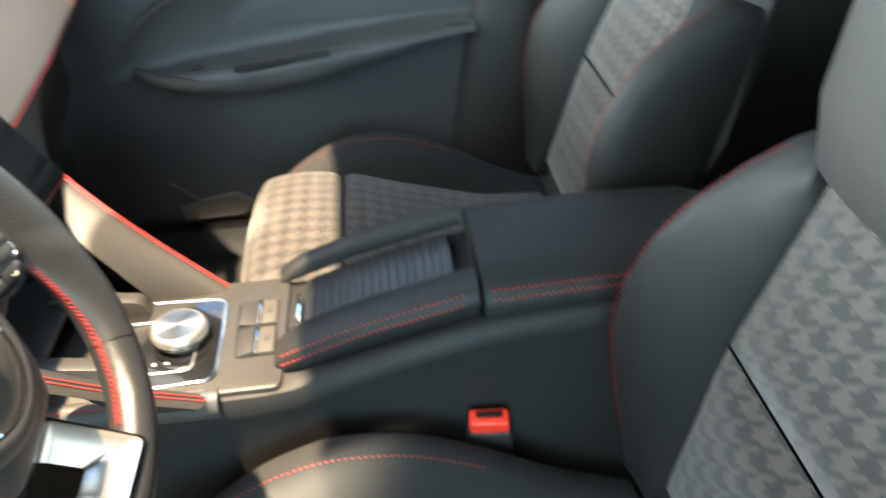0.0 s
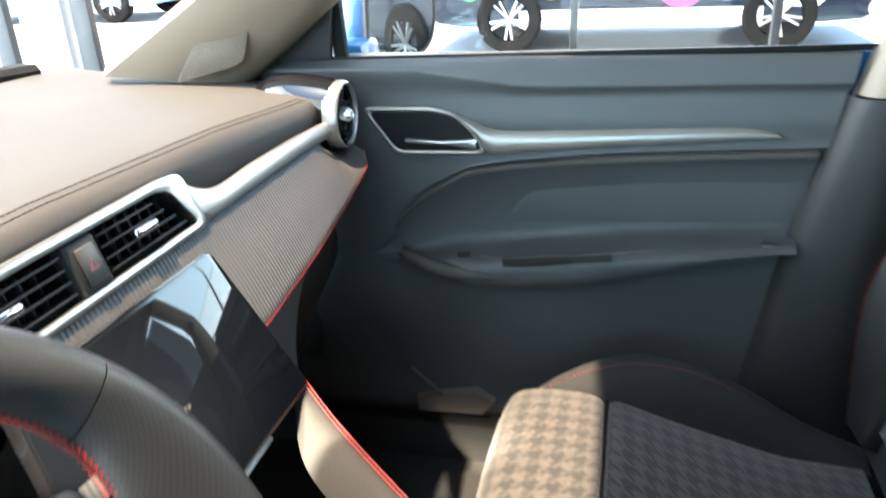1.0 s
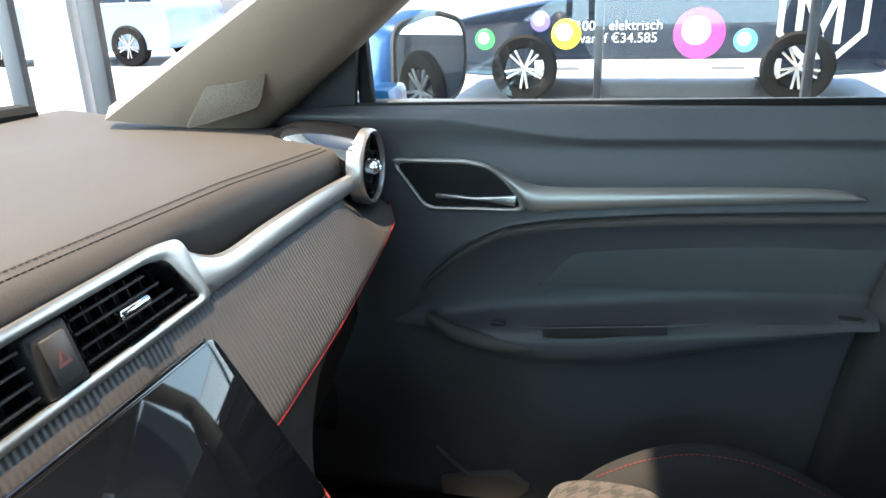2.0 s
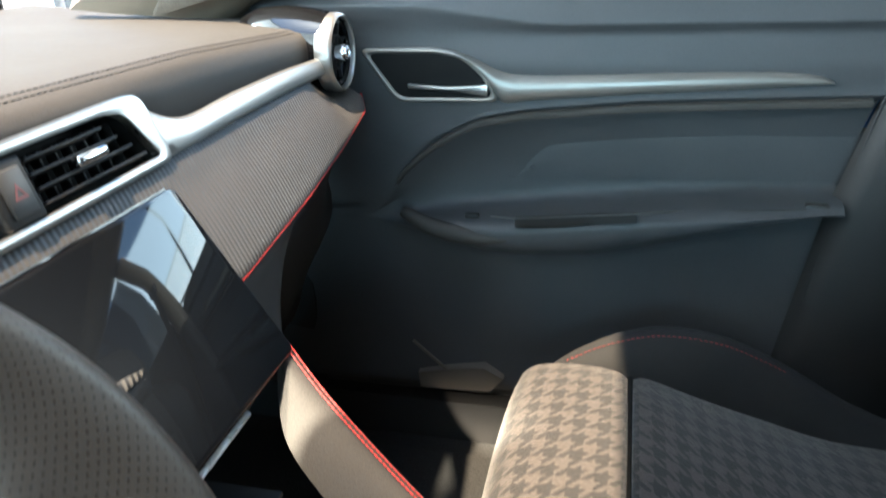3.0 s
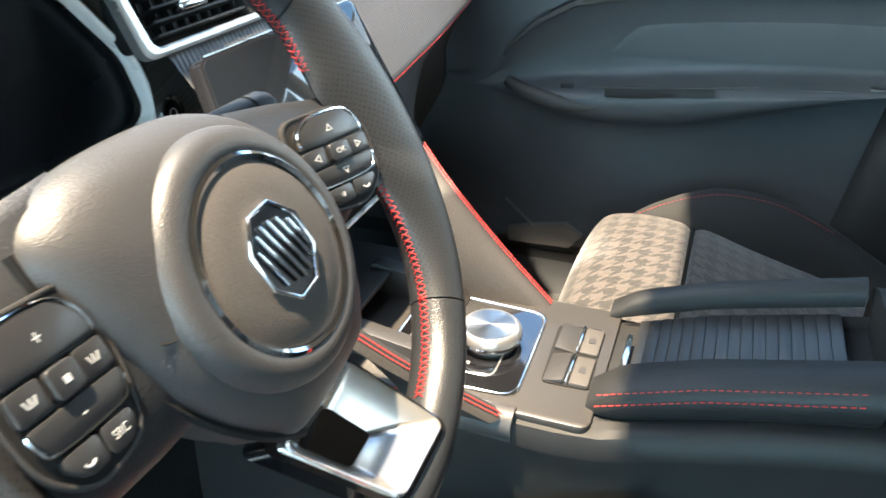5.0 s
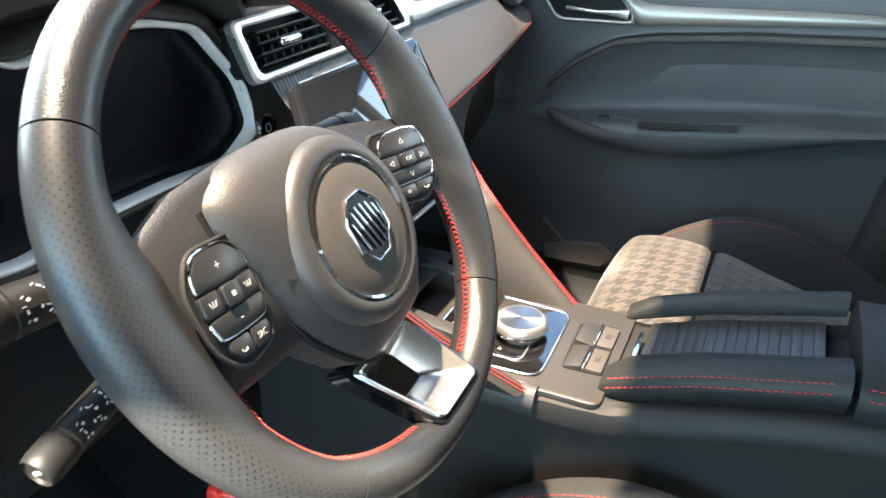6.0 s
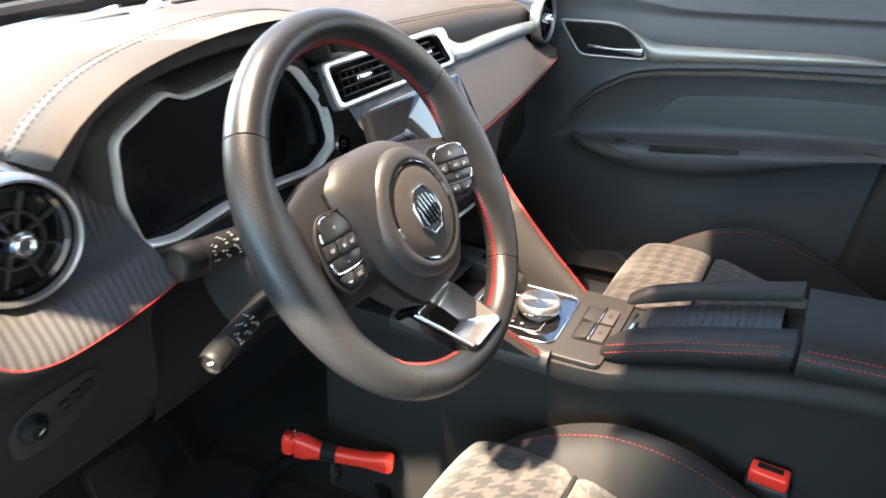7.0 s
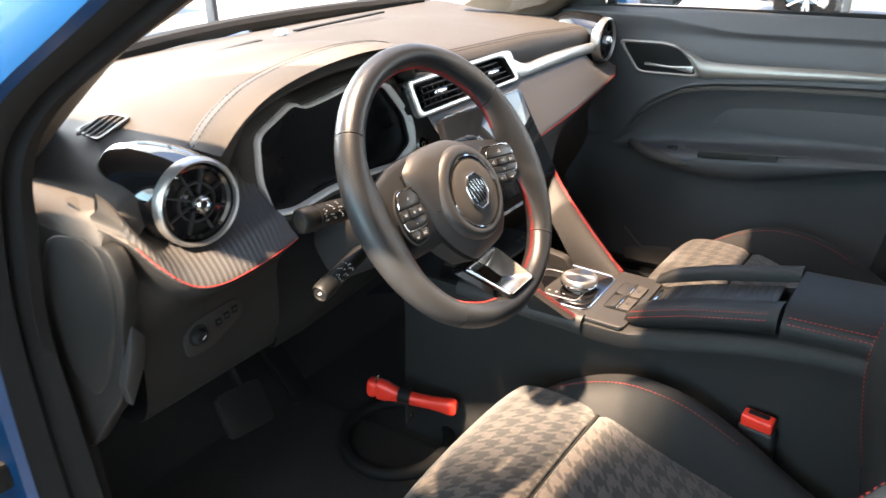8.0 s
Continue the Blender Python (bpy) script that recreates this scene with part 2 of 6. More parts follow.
def loft(rings, closed=False, caps=False, bm=None, loop=False):
    """A skin over rings with the same number of points. closed: each ring is a loop. loop: the last ring joins the first."""
    bm = bm or bmesh.new()
    uv = uv_metres(bm)
    rings = [[Vector(q) for q in r] for r in rings]
    vs = [[bm.verts.new(q) for q in r] for r in rings]
    n = len(rings[0])
    us, vv = [0.0], [0.0]
    mid = rings[len(rings) // 2]
    for i in range(n):
        us.append(us[-1] + (mid[(i + 1) % n] - mid[i]).length)
    k = len(rings)
    for j in range(k):
        a, b = rings[j], rings[(j + 1) % k]
        vv.append(vv[-1] + sum((x - y).length for x, y in zip(a, b)) / n)
    for j in range(k if loop else k - 1):
        for i in range(n if closed else n - 1):
            i2, j2 = (i + 1) % n, (j + 1) % k
            f = bm.faces.new((vs[j][i], vs[j][i2], vs[j2][i2], vs[j2][i]))
            for l, c in zip(f.loops, ((us[i], vv[j]), (us[i + 1], vv[j]), (us[i + 1], vv[j + 1]), (us[i], vv[j + 1]))):
                l[uv].uv = c
    if caps and closed:
        bm.faces.new(list(reversed(vs[0])))
        bm.faces.new(vs[-1])
    bmesh.ops.recalc_face_normals(bm, faces=bm.faces)
    return bm


def frames_along(path, closed=False):
    p = [Vector(q) for q in path]
    k = len(p)
    up = None
    out = []
    for i in range(k):
        t = (p[(i + 1) % k] - p[i - 1]) if closed else (p[min(i + 1, k - 1)] - p[max(i - 1, 0)])
        t = t.normalized() if t.length > 1e-9 else Vector((0, 1, 0))
        if up is None:
            up = t.orthogonal().normalized()
        up = (up - up.dot(t) * t)
        up = up.normalized() if up.length > 1e-6 else t.orthogonal().normalized()
        out.append((p[i], t, up, t.cross(up)))
    return out


def tube(path, r, seg=12, closed=False, bm=None, r2=None, caps=True):
    """A round tube along a path; r may be a list of radii."""
    fr = frames_along(path, closed)
    rr = r if isinstance(r, (list, tuple)) else [r] * len(fr)
    rings = []
    for (p, _, u, v), q in zip(fr, rr):
        rings.append([p + u * q * math.cos(a) + v * (r2 or q) * math.sin(a) for a in (2 * math.pi * i / seg for i in range(seg))])
    return loft(rings, True, caps and not closed, bm, loop=closed)


def lathe(profile, m, seg=40, bm=None):
    """Turned about the local z: profile of (radius, z)."""
    rings = [[m @ Vector((r * math.cos(a), r * math.sin(a), z)) for a in (2 * math.pi * i / seg for i in range(seg))] for r, z in profile]
    return loft(rings, True, False, bm)


def solid(poly, depth, m, bevel=0.0, seg=2, bm=None):
    """A flat outline (x, y) pushed along local z by depth, edges rounded."""
    b = bmesh.new()
    f = b.faces.new([b.verts.new((x, y, 0)) for x, y in poly])
    ext = bmesh.ops.extrude_face_region(b, geom=[f])
    bmesh.ops.translate(b, verts=[v for v in ext["geom"] if isinstance(v, bmesh.types.BMVert)], vec=(0, 0, depth))
    bmesh.ops.recalc_face_normals(b, faces=b.faces)
    if bevel:
        bmesh.ops.bevel(b, geom=list(b.edges), offset=bevel, segments=seg, profile=0.5, affect="EDGES", clamp_overlap=True)
    b.transform(m)
    if bm is None:
        return b
    return merge(bm, b)


def merge(bm, other):
    me = bpy.data.meshes.new("tmp")
    other.to_mesh(me)
    other.free()
    bm.from_mesh(me)
    bpy.data.meshes.remove(me)
    return bm


def box(sx, sy, sz, m=Matrix(), bevel=0.0, seg=2, bm=None):
    """A box centred on m, edges rounded."""
    b = bmesh.new()
    bmesh.ops.create_cube(b, size=1.0)
    bmesh.ops.scale(b, vec=(sx, sy, sz), verts=b.verts)
    if bevel:
        bmesh.ops.bevel(b, geom=list(b.edges), offset=bevel, segments=seg, profile=0.5, affect="EDGES", clamp_overlap=True)
    b.transform(m)
    if bm is None:
        return b
    return merge(bm, b)


def round_rect(w, h, r, n=5):
    """Outline of a rectangle with rounded corners, centred."""
    out = []
    for cx, cy, a0 in ((w / 2 - r, h / 2 - r, 0), (-w / 2 + r, h / 2 - r, 90), (-w / 2 + r, -h / 2 + r, 180), (w / 2 - r, -h / 2 + r, 270)):
        for i in range(n + 1):
            a = radians(a0 + 90 * i / n)
            out.append((cx + r * math.cos(a), cy + r * math.sin(a)))
    return out


def round_poly(pts, r, n=4):
    """An outline with its corners rounded by r."""
    out = []
    k = len(pts)
    for i in range(k):
        a, b, c = Vector(pts[i - 1]), Vector(pts[i]), Vector(pts[(i + 1) % k])
        d1, d2 = min(r, (a - b).length * 0.45), min(r, (c - b).length * 0.45)
        p, q = b + (a - b).normalized() * d1, b + (c - b).normalized() * d2
        for j in range(n + 1):
            t = j / n
            out.append(tuple((1 - t) ** 2 * p + 2 * t * (1 - t) * b + t * t * q))
    return out


def ring_solid(outer, inner, depth, m, bm=None, bulge=0.0):
    """A frame between two outlines with the same number of points, rounded on its face."""
    mid = [((a[0] + b[0]) / 2, (a[1] + b[1]) / 2) for a, b in zip(outer, inner)]
    q1 = [((3 * a[0] + b[0]) / 4, (3 * a[1] + b[1]) / 4) for a, b in zip(outer, inner)]
    q3 = [((a[0] + 3 * b[0]) / 4, (a[1] + 3 * b[1]) / 4) for a, b in zip(outer, inner)]
    rings = [[m @ Vector((*p, z)) for p in o] for o, z in ((outer, 0), (outer, depth), (q1, depth + bulge * 0.75), (mid, depth + bulge), (q3, depth + bulge * 0.75), (inner, depth), (inner, 0))]
    return loft(rings, True, False, bm, loop=True)


def stitch_row(name, path, material, parent, length=0.0045, gap=0.0022, r=0.0005, label=""):
    """One seam of short thread stitches, lying on a line."""
    p = [Vector(q) for q in path]
    bm = bmesh.new()
    d = [0.0]
    for a, b in zip(p, p[1:]):
        d.append(d[-1] + (b - a).length)

    def at(s):
        for k in range(len(d) - 1):
            if s <= d[k + 1]:
                f = (s - d[k]) / max(d[k + 1] - d[k], 1e-9)
                return p[k].lerp(p[k + 1], f)
        return p[-1]

    s = 0.0
    while s + length < d[-1]:
        tube([at(s), at(s + length * 0.5), at(s + length)], [r * 0.7, r, r * 0.7], 6, bm=bm)
        s += length + gap
    return tagged(link(name, bm, material, parent, label), kind="stuff")


def basis(o, x, y):
    """A pose with local x and y along the given ways."""
    x = Vector(x).normalized()
    z = x.cross(Vector(y)).normalized()
    y = z.cross(x)
    return Matrix.Translation(o) @ Matrix((x, y, z)).transposed().to_4x4()


def letters(body, size, m, material, parent, name="lettering", depth=0.0003, align="CENTER"):
    cu = bpy.data.curves.new(name, "FONT")
    cu.body, cu.size, cu.extrude, cu.align_x, cu.align_y = body, size, depth, align, "CENTER"
    tmp = bpy.data.objects.new("tmp", cu)
    scene.collection.objects.link(tmp)
    me = bpy.data.meshes.new_from_object(tmp.evaluated_get(bpy.context.evaluated_depsgraph_get()))
    bpy.data.objects.remove(tmp)
    me.materials.clear()
    me.materials.append(material)
    ob = new(name, me)
    ob.matrix_world = m
    if parent is not None:
        ob.parent = parent
    return ob


def lerp(a, b, t):
    return a + (b - a) * t


def table(x, pts):
    """Reading of a small table of (x, value)."""
    if x <= pts[0][0]:
        return pts[0][1]
    for (a, u), (b, v) in zip(pts, pts[1:]):
        if x <= b:
            t = (x - a) / (b - a)
            return u + (v - u) * t
    return pts[-1][1]


# ---- dashboard ----
dash = thing("dashboard", "black soft-touch dashboard with ribbed trim and red stitching", "dashboard", kind="structure")
XS = [-0.730, -0.727, -0.720, -0.712] + [-0.705 + 0.018 * i for i in range(78)]


def crown(x):
    return table(x, [(-0.75, 0.950), (-0.730, 0.960), (-0.727, 0.972), (-0.720, 0.981), (-0.712, 0.987), (-0.69, 0.997), (-0.62, 1.014), (-0.50, 1.046), (0.0, 1.050), (0.28, 1.040), (0.50, 1.024), (0.68, 1.012)])


def face(z, x=0.0):
    """How far ahead the upper face of the dashboard lies at a height."""
    return 0.247 + (z - 0.98) * 0.30 + 0.02 * max(0.0, abs(x) - 0.45)


def under(x):
    """Height at which the top pad ends."""
    return table(x, [(-0.75, 0.930), (-0.70, 0.945), (-0.665, 0.972), (-0.60, 0.978), (-0.45, 0.99), (-0.19, 1.03), (0.13, 1.028), (0.17, 1.020), (0.215, 0.996), (0.40, 0.992), (0.68, 0.985)])


ARCH = [(-0.572, 1.022), (-0.535, 1.052), (-0.48, 1.078), (-0.40, 1.094), (-0.30, 1.100), (-0.21, 1.092), (-0.155, 1.070), (-0.118, 1.040)]
arch = smooth_line([(x, 0, z) for x, z in ARCH], 6)
ARCH_TABLE = [(-0.64, 0.96)] + [(p.x, p.z) for p in arch] + [(-0.08, 0.99)]


def smoothstep(a, b, v):
    t = max(0.0, min(1.0, (v - a) / (b - a)))
    return t * t * (3 - 2 * t)


def hump(x, y):
    """How much the hood over the instruments lifts the pad."""
    if not -0.64 < x < -0.08:
        return 0.0
    d = table(x, ARCH_TABLE) - crown(x) - 0.004
    return 0.5 * (d + math.sqrt(d * d + 0.0001)) * (1 - smoothstep(0.31, 0.66, y)) if d > -0.05 else 0.0


def top_section(x):
    zc, zu = crown(x), under(x)
    zu = min(zu, zc - 0.012) - 0.010
    w = smoothstep(0.004, 0.022, hump(x, 0.3))
    yf = lerp(face(zc, x), 0.250, w)
    pts = [(0.99, 0.985), (0.93, 1.022), (0.80, 1.040), (0.71, lerp(1.040, zc + 0.012, 0.5))]
    for k in range(8):
        y = lerp(0.62, yf + 0.03, k / 7)
        pts.append((y, zc + lerp(0.012, 0.001, (k / 7) ** 2) + hump(x, y)))
    zf = zc + hump(x, yf)
    low = lerp(zu, zf - 0.020, w)
    pts += [(yf + 0.012, zf - 0.004), (yf + 0.004, zf - 0.012), (yf + 0.0005, lerp(zf - 0.014, low, 0.45)), (yf + 0.002 * (1 - w) + 0.003 * w, low), (yf + 0.03, low - 0.004), (0.5, 0.96), (0.95, 0.93)]
    return [(x, y, z) for y, z in pts]


part("top_pad", loft([top_section(x) for x in XS], True, True), SOFT, dash, "black grained top pad", 50)
for off, up in ((0.016, -0.0022), (0.024, 0.0004)):
    stitch_row("top_stitching", [(x, face(crown(x), x) + off, crown(x) + up) for x in XS if -0.08 < x < 0.53], GREY_THREAD, dash, 0.005, 0.0014, 0.0006)

# ribbed trim roll under the vents, with its red seam
SEAM = [(-0.10, 0.168, 0.882), (0.135, 0.173, 0.877), (0.30, 0.182, 0.888), (0.45, 0.195, 0.900), (0.57, 0.209, 0.911), (0.63, 0.235, 0.925)]


def seam_at(x):
    return Vector((x, table(x, [(p[0], p[1]) for p in SEAM]), table(x, [(p[0], p[2]) for p in SEAM])))


def roll_section(x):
    s = seam_at(x)
    z0 = 0.972
    k = 0.045 * max(0.0, min(1.0, (x - 0.47) / 0.08))
    return [(x, face(z0, x) + 0.03 + k, z0), (x, face(z0, x) + 0.002 + k, z0), (x, lerp(face(z0), s.y, 0.18) - 0.004 + k, lerp(z0, s.z, 0.25)), (x, lerp(face(z0), s.y, 0.5) - 0.006 + k * 0.75, lerp(z0, s.z, 0.55)),
            (x, lerp(face(z0), s.y, 0.8) - 0.004 + k * 0.3, lerp(z0, s.z, 0.82)), (x, s.y, s.z), (x, s.y + 0.012, s.z - 0.004)]


def smooth_rows(fn, xs, n=4):
    return [smooth_line(fn(x), n) for x in xs]


RX = [-0.14 + 0.0325 * i for i in range(24)]
rows = smooth_rows(roll_section, RX)
bm = loft([[r[j] for r in rows] for j in range(len(rows[0]))])
part("trim_roll", bm, CARBON, dash, "ribbed soft trim panel")
bm = tube([seam_at(x) + Vector((0, 0.001, -0.0012)) for x in [0.10 + 0.01 * i for i in range(53)]], 0.0015, 8)
part("red_piping", bm, RED_THREAD, dash, "thin red seam")


def lower_section(x):
    s = seam_at(x)
    side = max(0.0, x - 0.5)
    return [(x, s.y + 0.004, s.z - 0.002), (x, s.y + 0.012, s.z - 0.014), (x, s.y + 0.030, s.z - 0.04), (x, s.y + 0.048 + side * 0.2, s.z - 0.085),
            (x, 0.275 + side * 0.2, 0.73), (x, 0.33 + side * 0.2, 0.62), (x, 0.42, 0.50), (x, 0.62, 0.42)]


rows = smooth_rows(lower_section, [0.085 + 0.028 * i for i in range(21)])
part("glovebox", loft(rows), HARD, dash, "black lower panel with glove box")

# gloss black corner between the pad and the passenger's door
corner = [(0.552, 0.290), (0.600, 0.283), (0.664, 0.305), (0.664, 0.425), (0.630, 0.415)]
part("corner_panel", solid(round_poly(corner, 0.010), 0.056, Matrix.Translation((0, 0, 0.966)), 0.008, 3), STALK, dash, "gloss black corner panel")
# soft flank that runs from under the seam down to the padded leg
FLANK = [((0.112, 0.172, 0.879), (0.400, 0.193, 0.894)), ((0.122, 0.172, 0.860), (0.300, 0.195, 0.868)), ((0.132, 0.170, 0.838), (0.248, 0.190, 0.848)), ((0.140, 0.166, 0.815), (0.206, 0.181, 0.816)), ((0.146, 0.160, 0.794), (0.172, 0.167, 0.786))]
rings = []
for k, (a, b) in enumerate(FLANK):
    a, b = Vector(a), Vector(b)
    row = [seam_at(lerp(0.112, 0.40, t / 8)) + Vector((0, 0.003, -0.002)) if k == 0 else a.lerp(b, t / 8) + Vector((0, -0.004 * math.sin(math.pi * t / 8), 0)) for t in range(9)]
    rings.append(row + [row[-1] + Vector((0.006, 0.006, -0.001)), row[-1] + Vector((0.008, 0.030, -0.002))])
rows = [smooth_line([r[j] for r in rings], 4) for j in range(len(rings[0]))]
part("stack_flank", loft(rows), SOFT, dash, "soft flank beside the screen", 60)
bm = loft([smooth_line([(x, 0.300, 0.90), (x, 0.285, 0.86), (x, 0.272, 0.80), (x, 0.270, 0.735), (x, 0.278, 0.700 + 0.02 * k), (x, 0.30, 0.690 + 0.02 * k), (x, 0.42, 0.69 + 0.02 * k)], 4) for k, x in ((0, -0.490), (0, -0.42), (0.3, -0.34), (0.6, -0.26), (1, -0.16))])
part("column_panel", bm, DARK, dash, "black panel under the steering column")

# lower panel before the driver, left of the column
LEFT_SEAM = [(-0.722, 0.262, 0.975), (-0.707, 0.233, 0.957), (-0.690, 0.206, 0.925), (-0.668, 0.190, 0.901), (-0.635, 0.184, 0.890), (-0.58, 0.190, 0.886), (-0.52, 0.200, 0.886), (-0.485, 0.207, 0.888)]
left_seam = smooth_line(LEFT_SEAM, 6)


def left_roll(p):
    x1 = max(p.x * 0.93 - 0.045 if p.x < -0.66 else p.x, -0.728)
    return smooth_line([Vector((x1, 0.33, 0.995)), Vector((x1, 0.30, 0.985)), Vector((lerp(x1, p.x, 0.3), 0.282, 0.955)), Vector((lerp(x1, p.x, 0.6), 0.258, p.z + 0.042)), Vector((lerp(x1, p.x, 0.8), lerp(0.25, p.y, 0.45), p.z + 0.026)), p + Vector((0, 0.012, 0.012)), p, p + Vector((0, 0.012, -0.004))], 4)


rows = [left_roll(p) for p in left_seam[:7]]
part("end_panel", loft([[r[j] for r in rows] for j in range(len(rows[0]))]), SOFT, dash, "smooth soft end panel")
rows = [left_roll(p) for p in left_seam[6:]]
bm = loft([[r[j] for r in rows] for j in range(len(rows[0]))])
part("trim_roll", bm, BROAD_RIB, dash, "ribbed soft trim panel")
stitch_row("red_stitching", [p + Vector((0, -0.0022, 0.002)) for p in left_seam[7:]], RED_THREAD, dash, 0.0042, 0.0012, 0.0009, "red contrast stitching")


def left_lower(p):
    return smooth_line([p + Vector((0, 0.003, -0.001)), p + Vector((0, 0.010, -0.010)), Vector((p.x, lerp(p.y, 0.255, 0.7), p.z - 0.03)), Vector((p.x, 0.258, 0.83)), Vector((p.x, 0.262, 0.78)),
                        Vector((p.x, 0.275, 0.72)), Vector((p.x, 0.31, 0.685)), Vector((p.x, 0.42, 0.68))], 4)


part("knee_panel", loft([left_lower(p) for p in left_seam[6:]]), CONSOLE_SIDE, dash, "black lower dash panel")
# side end cap of the dashboard, shown when the door is open
SIDE = Matrix(((0, 0, 1, 0), (1, 0, 0, 0), (0, 1, 0, 0), (0, 0, 0, 1)))
cap = smooth_line([(y, 0, z) for y, z in ((0.240, 0.956), (0.226, 0.93), (0.228, 0.90), (0.248, 0.855), (0.262, 0.80), (0.29, 0.74), (0.325, 0.70), (0.43, 0.60), (0.60, 0.60), (0.60, 0.95), (0.45, 0.960), (0.33, 0.962), (0.27, 0.960))], 3, True)
part("end_cap", solid([(p.x, p.z) for p in cap], 0.022, Matrix.Translation((-0.731, 0, 0)) @ SIDE, 0.006, 3), CONSOLE_SIDE, dash, "dark end cap with a cover flap")
cover_o = [(0.295, 0.962), (0.36, 0.944), (0.395, 0.885), (0.395, 0.81), (0.385, 0.755), (0.345, 0.732), (0.305, 0.765), (0.262, 0.84), (0.243, 0.90), (0.246, 0.935), (0.264, 0.956)]
co = smooth_line([(y, 0, z) for y, z in cover_o], 4, True)
cm = Vector((0.32, 0, 0.87))
part("fuse_cover", loft([[Vector((x, cm.x + (p.x - cm.x) * k, cm.z + (p.z - cm.z) * k)) for p in co] for k, x in ((1.0, -0.7290), (1.0, -0.7318), (0.975, -0.7335), (0.85, -0.7350), (0.5, -0.7365), (0.1, -0.737))], True, True), CONSOLE_SIDE, dash, "smooth cover flap", 60)
wedge = [(-0.718, 0.858), (-0.703, 0.838), (-0.712, 0.800), (-0.738, 0.755), (-0.742, 0.785), (-0.728, 0.82)]
part("corner_trim", solid([(x, z) for x, z in wedge], 0.016, Matrix.Translation((0, 0.262, 0)) @ pose(0, 0, 0, 90), 0.003), HARD, dash)

# headlamp switch panel
bm = solid(round_poly([(-0.648, 0.768), (-0.650, 0.800), (-0.622, 0.815), (-0.560, 0.818), (-0.548, 0.806), (-0.556, 0.788), (-0.612, 0.766)], 0.012), 0.003, Matrix.Translation((0, 0.2615, 0)) @ pose(0, 0, 0, 90), 0.001)
sw = part("switch_panel", bm, HARD, dash, "black headlamp switch panel")
ksw = Matrix.Translation((-0.627, 0.2585, 0.793)) @ pose(0, 0, 0, 90)
part("rotary_switch", lathe([(0.0, 0.011), (0.0075, 0.011), (0.0095, 0.009), (0.011, 0.002), (0.0145, 0.001), (0.015, 0.0)], ksw, 28), DARK, sw, "black rotary knob")
part("switch_mark", box(0.006, 0.0012, 0.0004, ksw @ Matrix.Translation((0.001, 0, 0.0112)) @ pose(0, 0, 0, 0, 0, 30)), PRINT, sw)
for k in range(3):
    part("switch_key", box(0.010, 0.004, 0.010, Matrix.Translation((-0.594 + 0.0135 * k, 0.2585, 0.797 + 0.003 * k)), 0.001), DARK, sw)
    part("switch_mark", box(0.0035, 0.0006, 0.0018, Matrix.Translation((-0.594 + 0.0135 * k, 0.2562, 0.798 + 0.003 * k))), GREY_TOP, sw)

# speaker grille slot, sensor dome and side demister on the top pad
bm = box(0.34, 0.012, 0.004, Matrix.Translation((-0.30, 0.600, 1.0605)) @ pose(0, 0, 0, 0, 0, 11), 0.001)
part("demister_slot", bm, DARK, dash)
bm = box(0.30, 0.012, 0.004, Matrix.Translation((0.13, 0.662, 1.0615)) @ pose(0, 0, 0, 0, 0, 3), 0.001)
part("demister_slot", bm, DARK, dash)
part("sensor_dome", lathe([(0.0, 0.012), (0.008, 0.0105), (0.013, 0.005), (0.015, 0.0)], Matrix.Translation((-0.062, 0.648, 1.0605)), 24), CHROME, dash, "small domed light sensor")
dm = basis((-0.597, 0.434, 1.0340), (1.0, 0.30, 0.24), (-0.3, 1.0, -0.02)) @ Matrix.Diagonal((1.0, 1.0, 1, 1))
sd = part("side_demister", ring_solid(round_poly([(-0.036, -0.026), (0.030, -0.030), (0.038, 0.012), (-0.014, 0.030)], 0.010), round_poly([(-0.030, -0.021), (0.025, -0.025), (0.031, 0.009), (-0.012, 0.024)], 0.008), 0.003, dm), GREY_TOP, dash, "small side window vent")
part("vent_back", solid(round_poly([(-0.030, -0.021), (0.025, -0.025), (0.031, 0.009), (-0.012, 0.024)], 0.008), 0.001, dm), DARK, sd)
for k in range(4):
    part("slat", box(0.056 - 0.004 * abs(k - 1), 0.003, 0.004, dm @ Matrix.Translation((0, -0.018 + 0.011 * k, 0.002)), 0.0006), SOFT, sd)

# ---- instrument binnacle ----
binnacle = thing("instrument_cluster", "dark instrument display under a leather-covered hood", "instrument cluster")
mid = Vector((-0.33, 0, 0.97))


def arch_row(y, s, dz=0.0):
    return [Vector((mid.x + (p.x - mid.x) * s, y, mid.z + (p.z - mid.z) * s + dz)) for p in arch]


bm = loft([arch_row(0.300, 0.93, -0.006), arch_row(0.262, 0.955), arch_row(0.236, 0.985), arch_row(0.229, 1.0), arch_row(0.236, 1.012), arch_row(0.262, 1.020, 0.002), arch_row(0.288, 1.016, 0.0015), arch_row(0.305, 1.004, -0.004)])
part("hood", bm, SOFT, binnacle, "black leather hood with twin seams", 60)
for dy in (0.275, 0.286):
    stitch_row("hood_stitching", [p + Vector((0, 0, 0.0008)) for p in arch_row(dy, 1.0185, 0.0025)], GREY_THREAD, binnacle, 0.005, 0.002, 0.0007)
CL = [(-0.462, 0.893), (-0.478, 0.95), (-0.474, 1.014), (-0.403, 1.046), (-0.381, 1.0335), (-0.335, 1.038), (-0.280, 1.046), (-0.245, 1.043), (-0.188, 1.029), (-0.135, 0.965), (-0.119, 0.91), (-0.165, 0.885), (-0.25, 0.892), (-0.336, 0.893), (-0.415, 0.884)]
